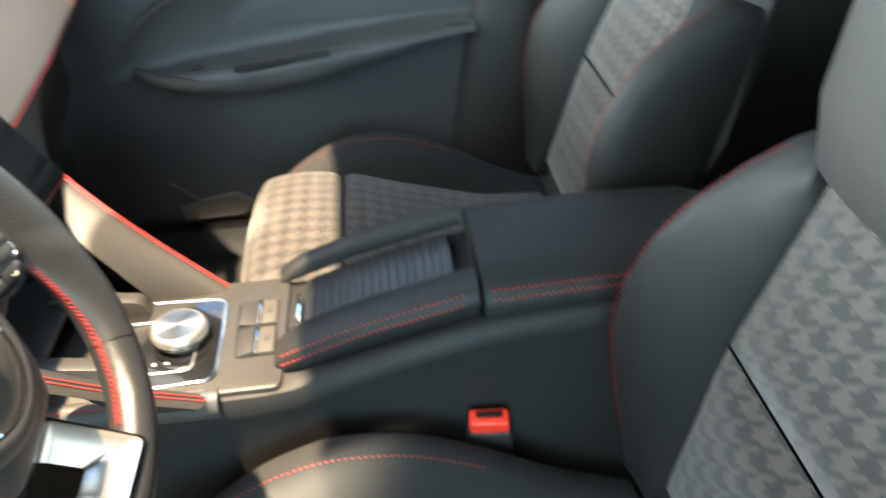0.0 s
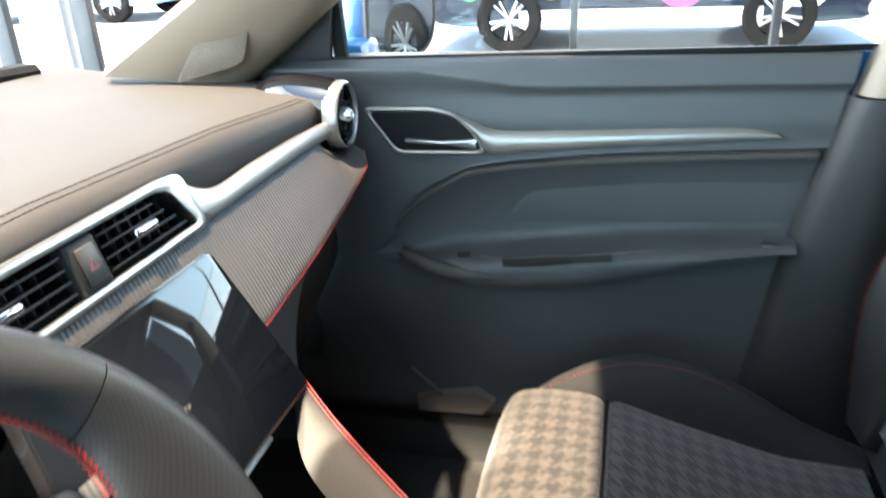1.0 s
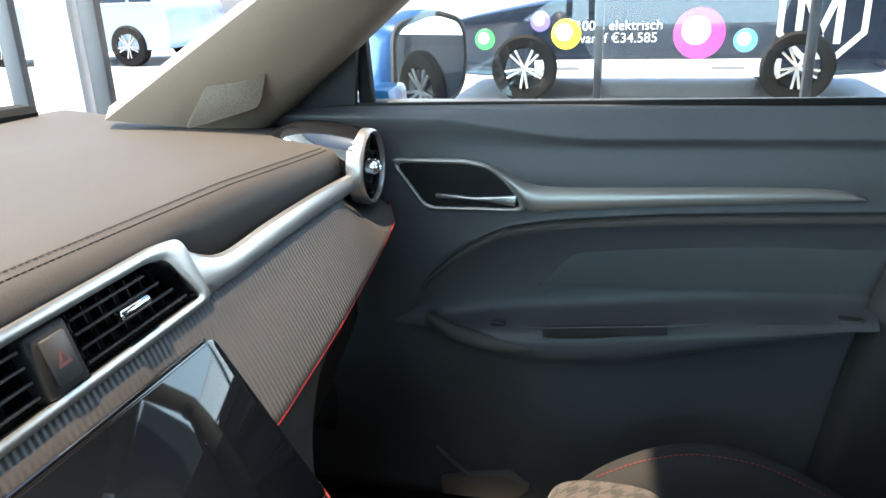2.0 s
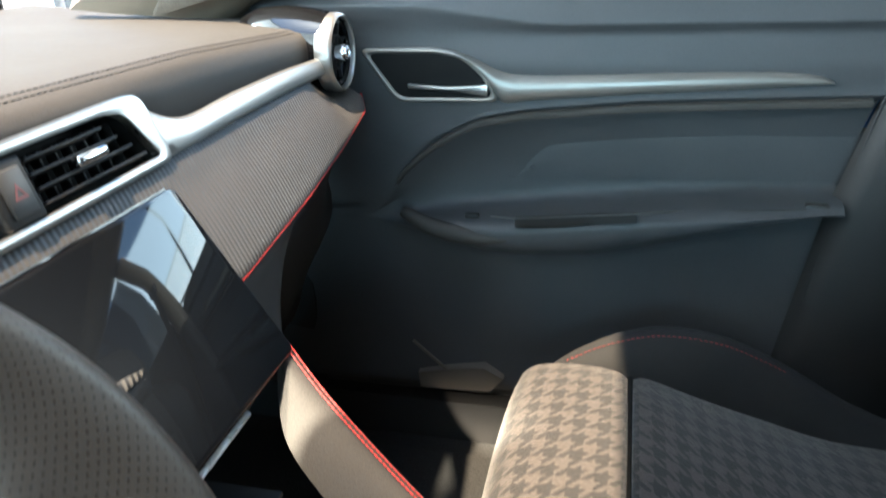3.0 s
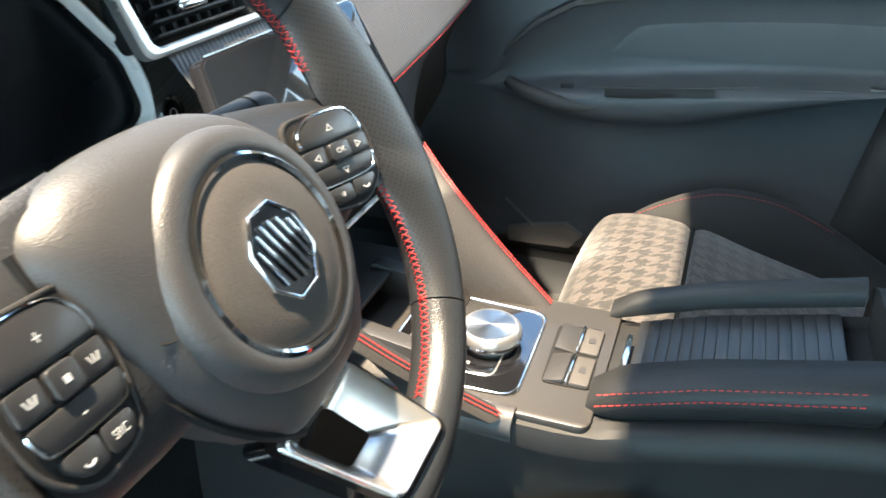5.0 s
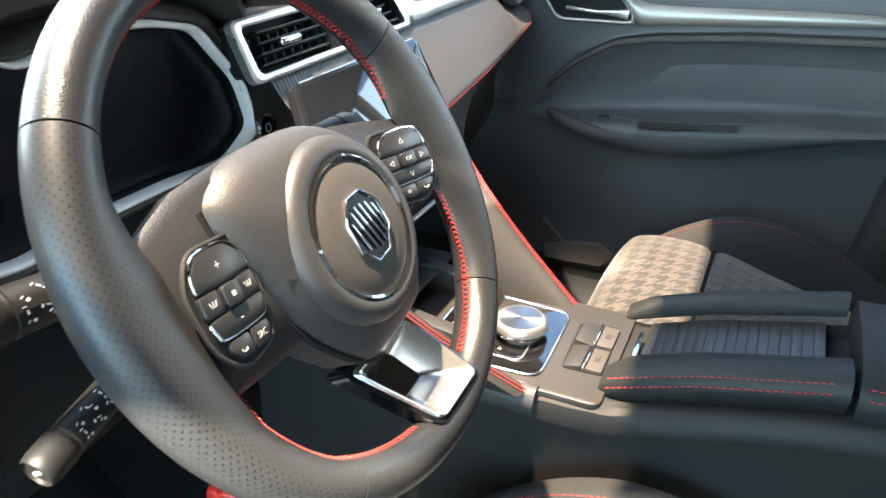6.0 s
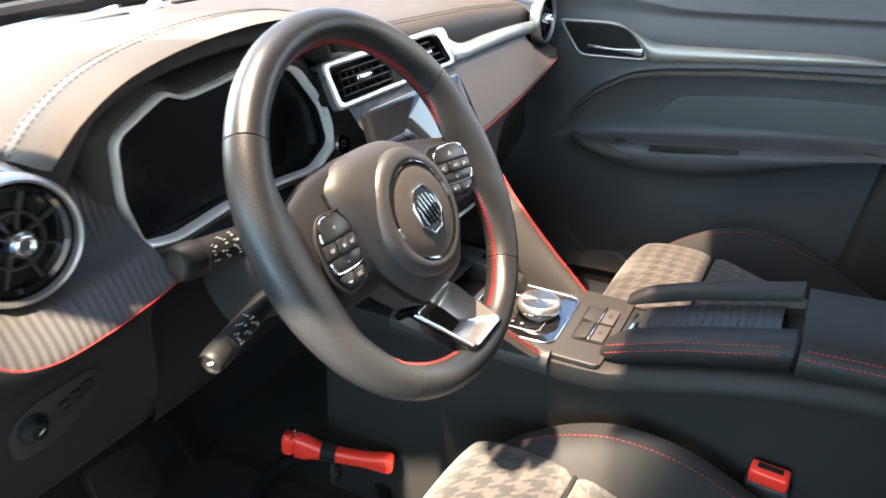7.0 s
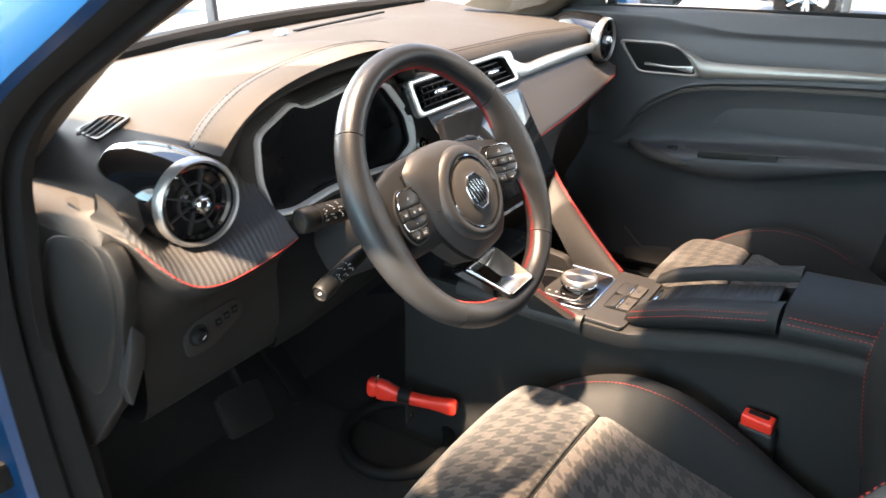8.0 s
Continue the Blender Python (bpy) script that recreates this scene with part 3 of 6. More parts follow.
cl_m = Matrix.Translation((0, 0.290, 0)) @ Matrix(((1, 0, 0, 0), (0, 0, -1, 0), (0, 1, 0, 0), (0, 0, 0, 1)))
cx, cz = -0.31, 0.965
outer = round_poly(CL, 0.014, 4)
inner = [(cx + (x - cx) * 0.962, cz + (z - cz) * 0.925) for x, z in outer]
part("bezel", ring_solid(outer, inner, 0.012, cl_m, bulge=0.003), BRIGHT, binnacle, "satin silver bezel")
grow = lambda k: [(cx + (x - cx) * k, cz + (z - cz) * (k + 0.06 * (k - 1))) for x, z in outer]
bm = loft([[cl_m @ Vector((*p, z)) for p in grow(k)] for k, z in ((1.0, 0.004), (1.02, 0.009), (1.07, 0.011), (1.13, 0.006), (1.17, -0.008), (1.19, -0.05))], True)
part("surround", bm, SOFT, binnacle)
part("display", solid(inner, 0.004, cl_m @ Matrix.Translation((0, 0, -0.012))), DISPLAY, binnacle, "black switched-off display")

# ---- round end vents ----
def round_vent(name, hub, way, side, size=1.0):
    v = thing(name, "round air vent with satin ring in a gloss black pod", "air vent", "round dashboard vents")
    z = Vector(way).normalized()
    m = basis(hub, z.cross(Vector((0, 0, 1))) * -1, (0, 0, 1)) @ Matrix.Diagonal((size, size, 1, 1))
    part("ring", lathe([(0.0480, -0.012), (0.0480, 0.005), (0.0488, 0.0075), (0.0510, 0.0085), (0.0530, 0.0065), (0.0545, 0.002), (0.0545, -0.014)], m, 64), SATIN, v, "satin silver ring")
    part("cup", lathe([(0.0482, 0.003), (0.0465, -0.012), (0.041, -0.03), (0.0, -0.034)], m, 48), DARK, v)
    part("inner_ring", lathe([(0.0225, -0.006), (0.0225, 0.000), (0.0245, 0.000), (0.0245, -0.006)], m, 40), HARD, v)
    part("outer_lip", lathe([(0.0405, -0.008), (0.0405, -0.001), (0.0445, 0.001), (0.0445, -0.008)], m, 48), PIANO, v)
    for k in range(8):
        a = radians(45 * k + 22)
        part("vane", box(0.032, 0.0022, 0.012, m @ pose(0, 0, 0, 0, 0, math.degrees(a)) @ Matrix.Translation((0.0265, 0, -0.007)), 0.0005), HARD, v)
    part("hub", lathe([(0.0, 0.013), (0.0050, 0.013), (0.0058, 0.0155), (0.0072, 0.0160), (0.0085, 0.0145), (0.0090, 0.0115), (0.0108, 0.0110), (0.0118, 0.0085), (0.0118, 0.0), (0.013, -0.002), (0.013, -0.012)], m, 32), CHROME, v, "chrome hub knob")
    rings = []
    for s, back_by, dx, dz in ((1.0, -0.006, 0, 0), (1.05, -0.02, 0.004, 0.001), (1.06, -0.045, 0.008, 0.004), (0.98, -0.075, 0.013, 0.010), (0.78, -0.11, 0.020, 0.018), (0.40, -0.14, 0.026, 0.026), (0.05, -0.152, 0.030, 0.030)):
        rings.append([m @ Vector((0.0545 * s * math.cos(a) + side * dx, 0.0545 * s * math.sin(a) + dz, back_by)) for a in (2 * math.pi * i / 40 for i in range(40))])
    part("pod", loft(rings, True, True), PIANO, v, "gloss black pod")
    return v


round_vent("round_vent", (-0.612, 0.233, 0.976), (-0.10, -1.0, 0.06), -1)
round_vent("round_vent", (0.570, 0.241, 0.988), (0.02, -1.0, 0.06), 1, 0.93)

# ---- middle vents, with the silver frame that runs on to the passenger's side ----
vents = thing("middle_vents", "pair of slatted middle air vents in a satin silver frame", "air vent")
fm = basis((0, face(0.998), 0.998), (1, 0, 0), (0, 0.287, 0.958))
outer = round_poly([(-0.174, 0.033), (-0.166, -0.030), (0.166, -0.030), (0.157, 0.029), (0.13, 0.033)], 0.012, 5)
inner = round_poly([(-0.161, 0.0245), (-0.153, -0.0225), (0.153, -0.0225), (0.130, 0.0200), (0.107, 0.0245)], 0.008, 5)
bm = ring_solid(outer, inner, 0.009, fm @ Matrix.Translation((0, 0, -0.004)), bulge=0.0010)
spear_top = smooth_line([(0.125, 0.033, 0), (0.150, 0.028, 0), (0.178, 0.008, 0), (0.215, -0.003, 0), (0.30, -0.002, 0), (0.42, -0.004, 0), (0.532, -0.010, 0)], 5)
spear_low = smooth_line([(0.125, -0.030, 0), (0.150, -0.030, 0), (0.178, -0.029, 0), (0.215, -0.029, 0), (0.30, -0.028, 0), (0.42, -0.029, 0), (0.535, -0.033, 0)], 5)
lo = [0.0, 0.12, 0.3, 0.5, 0.7, 0.88, 1.0]
hump = [0.0, 0.0050, 0.0062, 0.0066, 0.0066, 0.0056, 0.0]
keep = [i for i, p in enumerate(spear_top) if p.x > 0.158]
rings = [[fm @ Vector((lerp(spear_top[i].x, spear_low[i].x, t), lerp(spear_top[i].y, spear_low[i].y, t), h - 0.002 - 0.10 * max(0, spear_top[i].x - 0.40) ** 2)) for t, h in zip(lo, hump)] for i in keep]
loft(rings, bm=bm)
part("silver_frame", bm, SATIN, vents, "satin silver frame with a long spear")
part("cavity", solid(inner, 0.003, fm @ Matrix.Translation((0, 0, -0.03))), DARK, vents)
for sx in (-1, 1):
    u = part("vent_unit", loft([[fm @ Vector((*p, z)) for p in inner] for z in (-0.028, 0.003)], True), DARK, vents) if sx < 0 else None
    for k in range(4):
        y = -0.0165 + 0.0105 * k
        w = 0.118 - (0.012 * k if sx > 0 else 0.002 * k)
        part("slat", box(w, 0.0022, 0.016, fm @ Matrix.Translation((sx * (0.026 + w / 2 - 0.004), y, -0.006)) @ pose(0, 0, 0, -12), 0.0007), HARD, vents)
    for k in range(7):
        part("rear_vane", box(0.0018, 0.036, 0.010, fm @ Matrix.Translation((sx * (0.036 + 0.016 * k), 0.0, -0.020)), 0.0004), HARD, vents)
    part("slider", box(0.034, 0.008, 0.010, fm @ Matrix.Translation((sx * 0.085 - 0.01, 0.0015, 0.006)), 0.003, 3), CHROME, vents, "bright slider tab")
hz = part("hazard_switch", box(0.036, 0.046, 0.018, fm @ Matrix.Translation((0, 0, -0.004)), 0.004, 3), HARD, vents, "black hazard switch with a red triangle")
part("key", box(0.021, 0.032, 0.004, fm @ Matrix.Translation((0, 0, 0.006)), 0.0015), mat("grey_switch", (0.055, 0.053, 0.052), 0.45, stain=0.05), hz)
tri = [(-0.006, -0.005), (0.006, -0.005), (0.0, 0.006)]
part("triangle", ring_solid(tri, [(x * 0.5, y * 0.5 - 0.0005) for x, y in tri], 0.0003, fm @ Matrix.Translation((0, 0, 0.0081))), mat("dim_red_print", (0.16, 0.05, 0.05), 0.5), hz)

# ---- touch screen and the panel under it ----
screen = thing("touch_screen", "large black glossy touch screen, switched off", "screen")
TL, TR, BR, BL = Vector((-0.147, 0.196, 0.974)), Vector((0.100, 0.186, 0.976)), Vector((0.141, 0.155, 0.800)), Vector((-0.168, 0.158, 0.798))
sm = basis((TL + TR + BR + BL) / 4, (TR - TL) + (BR - BL), (TL - BL) + (TR - BR))
sm = sm @ pose(0, 0, 0, -9.5)
si = sm.inverted()
quad = round_poly([tuple((si @ p)[:2]) for p in (TL, BL, BR, TR)], 0.008, 5)
part("casing", solid(quad, 0.014, sm @ Matrix.Translation((0, 0, -0.014)), 0.002), PIANO, screen)
part("panel_glass", solid([(x * 0.985, y * 0.98) for x, y in quad], 0.0012, sm @ Matrix.Translation((0, 0, 0.0002)), 0.0004), SCREEN_GLASS, screen, "black glossy glass")
part("top_edge", tube([sm @ Vector((*(si @ p)[:2], -0.002)) + Vector((0, 0, 0.0012)) for p in (TL + Vector((0.008, 0, 0)), TR - Vector((0.008, 0, 0)))], 0.0012, 8), PIANO, screen, "gloss black top edge")
stack = thing("centre_stack", "gloss black centre stack with bright key strip and padded legs", "centre console")
bm = loft([[Vector((-0.160, 0.170, 0.797)), Vector((0.135, 0.170, 0.797))], [Vector((-0.150, 0.170, 0.767)), Vector((0.112, 0.170, 0.767))], [Vector((-0.142, 0.176, 0.755)), Vector((0.106, 0.176, 0.755))], [Vector((-0.13, 0.225, 0.72)), Vector((0.10, 0.225, 0.72))], [Vector((-0.12, 0.24, 0.66)), Vector((0.09, 0.24, 0.66))]])
part("lower_panel", bm, DARK, stack, "black lower panel")
for k in range(6):
    part("strip_key", box(0.0355, 0.0055, 0.0052, Matrix.Translation((0.078 - 0.0362 * k, 0.1675, 0.7655)) @ pose(0, 0, 0, 25), 0.0016), BRIGHT, stack, "bright switch key")
part("shelf", box(0.20, 0.10, 0.006, Matrix.Translation((-0.015, 0.19, 0.69)), 0.002), HARD, stack)


def leg(sx):
    xt, xb = (0.132, 0.066) if sx > 0 else (-0.185, -0.112)
    edge = smooth_line([(xt, 0.148, 0.808), (lerp(xt, xb, 0.3), 0.106, 0.770), (lerp(xt, xb, 0.62), 0.042, 0.716), (xb, -0.032, 0.662)], 8)
    frontline = smooth_line([(xt - sx * 0.002, 0.152, 0.801), (lerp(xt, xb, 0.64) - sx * 0.004, 0.130, 0.752), (lerp(xt, xb, 0.90) - sx * 0.006, 0.088, 0.704), (xb - sx * 0.008, 0.050, 0.655)], 8)
    rings = []
    for a, b in zip(edge, frontline):
        o = Vector((sx, 0, 0))
        rings.append([a - o * 0.002, a + Vector((0, -0.002, 0)) + o * 0.004, a + Vector((0, -0.0025, 0)) + o * 0.012, a + o * 0.020 + Vector((0, 0.004, 0)), b + o * 0.020, b + o * 0.002, b - o * 0.001, a.lerp(b, 0.6) - o * 0.004, a.lerp(b, 0.2) - o * 0.004])
    lg = part("padded_leg", loft(rings, True, True), LEG_SKIN, stack, "leather padded leg with red seam", 60)
    stitch_row("red_stitching", [a + Vector((sx * 0.005, -0.0030, 0.0016)) for a in edge], RED_THREAD, lg, 0.0045, 0.0010, 0.0008)
    stitch_row("red_stitching", [a + Vector((sx * 0.0105, -0.0030, 0.0016)) for a in edge], RED_THREAD, lg, 0.0045, 0.0010, 0.0007)


leg(1)
leg(-1)

part("tray_wall", solid(round_poly([(0.045, 0.650), (0.175, 0.650), (0.165, 0.700), (0.120, 0.692), (0.062, 0.683)], 0.008), 0.020, Matrix.Translation((0.032, 0, 0)) @ Matrix(((0, 0, 1, 0), (1, 0, 0, 0), (0, 1, 0, 0), (0, 0, 0, 1))), 0.004), GREY_TOP, stack, "side wall of the front tray")
part("tray_wall", solid(round_poly([(0.045, 0.650), (0.175, 0.650), (0.165, 0.700), (0.120, 0.692), (0.062, 0.683)], 0.008), 0.020, Matrix.Translation((-0.082, 0, 0)) @ Matrix(((0, 0, 1, 0), (1, 0, 0, 0), (0, 1, 0, 0), (0, 0, 0, 1))), 0.004), GREY_TOP, stack, "side wall of the front tray")

# starter button
sbm = basis((-0.1125, 0.2735, 0.909), (1, 0.1, 0), (0, 0.12, 1))
sb = part("starter_button", lathe([(0.0, 0.0015), (0.0115, 0.0015), (0.0125, 0.0005), (0.0130, -0.006)], sbm, 32), PIANO, dash, "round black starter button")
part("button_ring", lathe([(0.0130, -0.004), (0.0132, 0.002), (0.0145, 0.0030), (0.0158, 0.002), (0.0162, -0.006)], sbm, 40), CHROME, sb, "chrome ring")
part("button_mark", ring_solid([(0.005 * math.cos(a), 0.005 * math.sin(a)) for a in (0.3 * k for k in range(21))], [(0.0042 * math.cos(a), 0.0042 * math.sin(a)) for a in (0.3 * k for k in range(21))], 0.0002, sbm @ Matrix.Translation((0, 0, 0.0016))), PRINT, sb)
bm = loft([smooth_line([(x, 0.30, 0.985), (x, 0.278, 0.978), (x, 0.275, 0.955), (x, 0.2745, 0.92), (x, 0.277, 0.88), (x, 0.30, 0.80)], 4) for x in (-0.131, -0.11, -0.09, -0.06)])
part("starter_trim", bm, CARBON, dash)

# ---- centre console ----
console = thing("centre_console", "dark centre console with silver-edged shifter panel and sliding tray cover", "centre console")
KX = -0.014


def console_section(y):
    zt = table(y, [(-0.64, 0.722), (-0.40, 0.712), (-0.335, 0.704), (-0.25, 0.686), (-0.17, 0.664), (-0.12, 0.655), (0.12, 0.655), (0.3, 0.66)])
    w = table(y, [(-0.62, 0.080), (-0.33, 0.082), (-0.16, 0.088), (-0.1, 0.100), (0.1, 0.103), (0.3, 0.11)])
    half = [(w * 0.90, zt + 0.002), (w, zt - 0.002), (w + 0.006, zt - 0.022), (w + 0.005, zt - 0.026), (w + 0.003, zt - 0.06), (w + 0.004, zt - 0.12), (w + 0.012, zt - 0.22), (w + 0.02, 0.30)]
    return [Vector((KX + x, y, z)) for x, z in half] + [Vector((KX - x, y, z)) for x, z in reversed(half)]


part("body", loft([console_section(-0.64 + 0.04 * i) for i in range(25)], True, True), CONSOLE_SIDE, console, "black plastic console body", 50)
top = round_poly([(-0.096, -0.112), (0.096, -0.112), (0.098, 0.16), (-0.098, 0.16)], 0.012)
part("top_plate", solid(top, 0.010, Matrix.Translation((KX, 0, 0.652)), 0.003), GREY_TOP, console, "satin dark grey top plate")
sp_o = round_poly([(-0.080, -0.041), (0.064, -0.038), (0.070, 0.105), (-0.086, 0.105)], 0.018, 5)
sp_i = [(x * 0.95 - 0.0003, 0.031 + (y - 0.031) * 0.95) for x, y in sp_o]
plate = part("shifter_panel", solid(sp_i, 0.003, Matrix.Translation((KX, 0, 0.6605))), PIANO, console, "gloss black shifter panel")
part("chrome_frame", ring_solid(sp_o, sp_i, 0.0035, Matrix.Translation((KX, 0, 0.6600)), bulge=0.0015), CHROME, plate, "chrome frame")
inset = round_poly([(-0.055, -0.012), (0.035, -0.012), (0.035, 0.090), (-0.055, 0.090)], 0.012, 4)
part("inset_line", ring_solid(inset, [(x * 0.965 - 0.0003, 0.039 + (y - 0.039) * 0.965) for x, y in inset], 0.0006, Matrix.Translation((KX - 0.004, 0, 0.6634)), bulge=0.0003), SATIN, plate)
kp = Matrix.Translation((-0.018, 0.008, 0.664))
knob = part("rotary_selector", lathe([(0.025, -0.002), (0.025, 0.003), (0.0290, 0.004), (0.0315, 0.008), (0.0325, 0.0135), (0.0315, 0.0180), (0.0290, 0.0205), (0.0265, 0.0212), (0.0, 0.0212)], kp, 64), SATIN, plate, "brushed silver rotary gear selector")
part("knob_top", lathe([(0.0, 0.0222), (0.010, 0.0221), (0.0255, 0.0218), (0.0262, 0.0208)], kp, 64), BRUSHED, knob, "turned metal cap")
part("knurl", lathe([(0.0318, 0.0075), (0.0329, 0.0085), (0.0329, 0.0105), (0.0318, 0.0115)], kp, 64), CHROME, knob)
for k, t in enumerate("PRND"):
    letters(t, 0.006, Matrix.Translation((KX - 0.044, 0.060 - 0.014 * k, 0.6637)) @ pose(0, 0, 0, 0, 0, 0), PRINT, plate, "gear_letter", 0.0001)
# pair of toggle switches
sw_r = round_poly([(-0.045, -0.103), (0.056, -0.098), (0.050, -0.052), (-0.047, -0.056)], 0.007, 4)
tg = part("switch_recess", solid(sw_r, 0.002, Matrix.Translation((KX, 0, 0.6612))), DARK, console)
for k, x in enumerate((-0.022, 0.028)):
    part("toggle", box(0.045, 0.022, 0.007, Matrix.Translation((KX + x, -0.067, 0.6625)) @ pose(0, 0, 0, 10 if k else -16), 0.002), HARD, tg)
    part("toggle_edge", box(0.045, 0.0025, 0.006, Matrix.Translation((KX + x, -0.0795, 0.6650)), 0.001), CHROME, tg)
    key = part("switch_key", box(0.044, 0.019, 0.006, Matrix.Translation((KX + x, -0.091, 0.6635)), 0.002), SOFT, tg)
    part("mark", box(0.009, 0.007, 0.0003, Matrix.Translation((KX + x, -0.091, 0.6667)), 0), GREY_TOP, key)


def lid_z(y):
    return table(y, [(-0.62, 0.752), (-0.50, 0.756), (-0.335, 0.750), (-0.20, 0.717), (-0.10, 0.682)])


# tray with the ribbed sliding cover
tray = part("tray", loft([[Vector((KX + x, y, z)) for x, z in ((-0.052, lid_z(y) - 0.030), (-0.050, lid_z(y) - 0.042), (0.078, lid_z(y) - 0.042), (0.082, lid_z(y) - 0.030))] for y in (-0.112, -0.18, -0.25, -0.345)]), DARK, console)
n = 17
for k in range(n):
    y0 = -0.138 - 0.0106 * k
    m = Matrix.Translation((KX + 0.018, y0, lid_z(y0) - 0.029)) @ pose(0, 0, 0, -17.7 if y0 > -0.2 else -11.7)
    part("shutter_slat", box(0.124, 0.0109 if y0 > -0.2 else 0.0106, 0.004, m, 0.0005), SHUTTER, tray)
y0 = -0.127
part("shutter_grip", box(0.078, 0.006, 0.008, Matrix.Translation((KX + 0.004, y0, lid_z(y0) - 0.020)), 0.002), CHROME, tray, "bright pull of the tray cover")


def pad(x0, x1, ya, yb, drop, name, label):
    rings = []
    n = 22
    for i in range(n + 1):
        y = lerp(ya, yb, i / n)
        e = min(1.0, i / 2.5)
        z = lid_z(y)
        h = drop * (0.45 + 0.55 * e)
        w0, w1 = x0 + 0.006 * (1 - e), x1 - 0.002 * (1 - e)
        zt = z - 0.012 * (1 - e)
        s = 1 if x1 > x0 else -1
        rings.append([Vector((a, y, b)) for a, b in ((w1, zt - h * 0.9), (w1, zt - 0.010), (w1 - s * 0.004, zt - 0.005), (lerp(w1, w0, 0.45), zt - 0.002), (lerp(w1, w0, 0.78), zt - 0.002), (lerp(w1, w0, 0.94), zt - 0.007), (w0, zt - 0.018), (w0 + s * 0.003, zt - h * 0.70), (w0 + s * 0.012, zt - h * 0.95), (lerp(w0, w1, 0.5), zt - h))])
    return part(name, loft(rings, True, True), BOLSTER, console, label, 50)


lp = pad(KX - 0.076, KX - 0.022, -0.103, -0.331, 0.046, "side_pad", "black leather side pad with twin red seams")
for dz, dx in ((0.0058, 0.0065), (0.0140, 0.0005)):
    stitch_row("red_stitching", [(KX - 0.0766 + dx, y, lid_z(y) - dz) for y in (-0.112 - 0.01 * i for i in range(22))], RED_THREAD, lp, 0.0045, 0.0020, 0.0007)
pad(KX + 0.112, KX + 0.086, -0.099, -0.331, 0.026, "side_pad", "black leather side pad")
# arm rest lid
rings = []
for i in range(19):
    y = lerp(-0.337, -0.66, i / 18)
    e = min(1.0, (18 - i) / 3)
    z = lid_z(y)
    c = [(-0.068, z - 0.060), (-0.076, z - 0.040), (-0.0795, z - 0.022), (-0.073, z - 0.008), (-0.056, z + 0.000), (-0.03, z + 0.004), (0.02, z + 0.004), (0.075, z + 0.001), (0.098, z - 0.008), (0.108, z - 0.026), (0.106, z - 0.045), (0.098, z - 0.060)]
    rings.append([Vector((KX + a, y, lerp(z - 0.05, b, 0.6 + 0.4 * e))) for a, b in c])
arm = part("armrest_lid", loft(rings, True, True), BOLSTER, console, "black leather arm rest lid with red seams", 50)
for dz, dx in ((0.0065, 0.0730), (0.0150, 0.0785)):
    stitch_row("red_stitching", [(KX - dx, y, lid_z(y) - dz) for y in (-0.345 - 0.01 * i for i in range(28))], RED_THREAD, arm, 0.0045, 0.0020, 0.0007)
# knee pad at the driver's side of the shifter
rings = [[Vector((KX - 0.098 - 0.014 * math.sin(a), y, 0.650 + 0.016 * math.cos(a) * (1 if a < 1.6 or a > 4.7 else 1.3))) for a in (2 * math.pi * k / 12 for k in range(12))] for y in (-0.045, -0.038, -0.02, 0.02, 0.06, 0.1, 0.14, 0.2)]
kpad = part("knee_pad", loft(rings, True, True), LEATHER, console, "leather knee pad with red seam")
stitch_row("red_stitching", [(KX - 0.1045, y, 0.6645) for y in (-0.036 + 0.01 * i for i in range(20))], RED_THREAD, kpad, 0.0045, 0.0015, 0.0008)

# ---- steering wheel ----
wheel = thing("steering_wheel", "black leather steering wheel with red stitching and a silver lower spoke", "steering wheel")
TILT_W = radians(27)
wm = basis((-0.364, 0.031, 0.943), (1, 0, 0), (0, math.sin(TILT_W), math.cos(TILT_W))) @ pose(0, 0, 0, 0, 0, 6)


def rim_point(deg, R=0.1710):
    a = radians(deg)
    u, v = R * math.cos(a), R * math.sin(a)
    if v < 0:
        v = -1.065 * abs(v)
        v = v if v > -0.115 else -0.115 + (v + 0.115) * 0.93
    return Vector((u + 0.006, v + 0.0196, 0.0006 - 0.032 * v + 0.013 * u))


def flare(deg):
    """How far the rim's leather spreads inwards where it meets the side spokes."""
    d = (deg + 90) % 360 - 90
    if d < 90:
        return table(d, [(-62, 0.0), (-46, 0.004), (-33, 0.012), (-22, 0.022), (-10, 0.032), (8, 0.032), (15, 0.024), (22, 0.016), (32, 0.010), (48, 0.006), (75, 0.0)])
    return table(d, [(110, 0.0), (135, 0.002), (150, 0.006), (158, 0.014), (166, 0.024), (184, 0.026), (194, 0.016), (204, 0.007), (225, 0.0)])


def rim_piece(name, a0, a1, material, label):
    n = max(8, int(abs(a1 - a0) / 3))
    rings = []
    for i in range(n + 1):
        d = lerp(a0, a1, i / n)
        p = rim_point(d)
        t = (rim_point(d + 1) - rim_point(d - 1)).normalized()
        o = Vector((t.y, -t.x, 0))
        ring = []
        for a in (2 * math.pi * k / 24 for k in range(24)):
            c, e = math.cos(a), flare(d)
            ring.append(wm @ (p + o * ((0.0160 + (e if c < 0 else 0.0)) * c) + Vector((0, 0, 0.0182 * math.sin(a) * (1.0 if c > 0 else (1 - c * c) ** (8 * e) * (1 - 6 * e * abs(c)))))))
        rings.append(ring)
    return part(name, loft(rings, True, True), material, wheel, label)


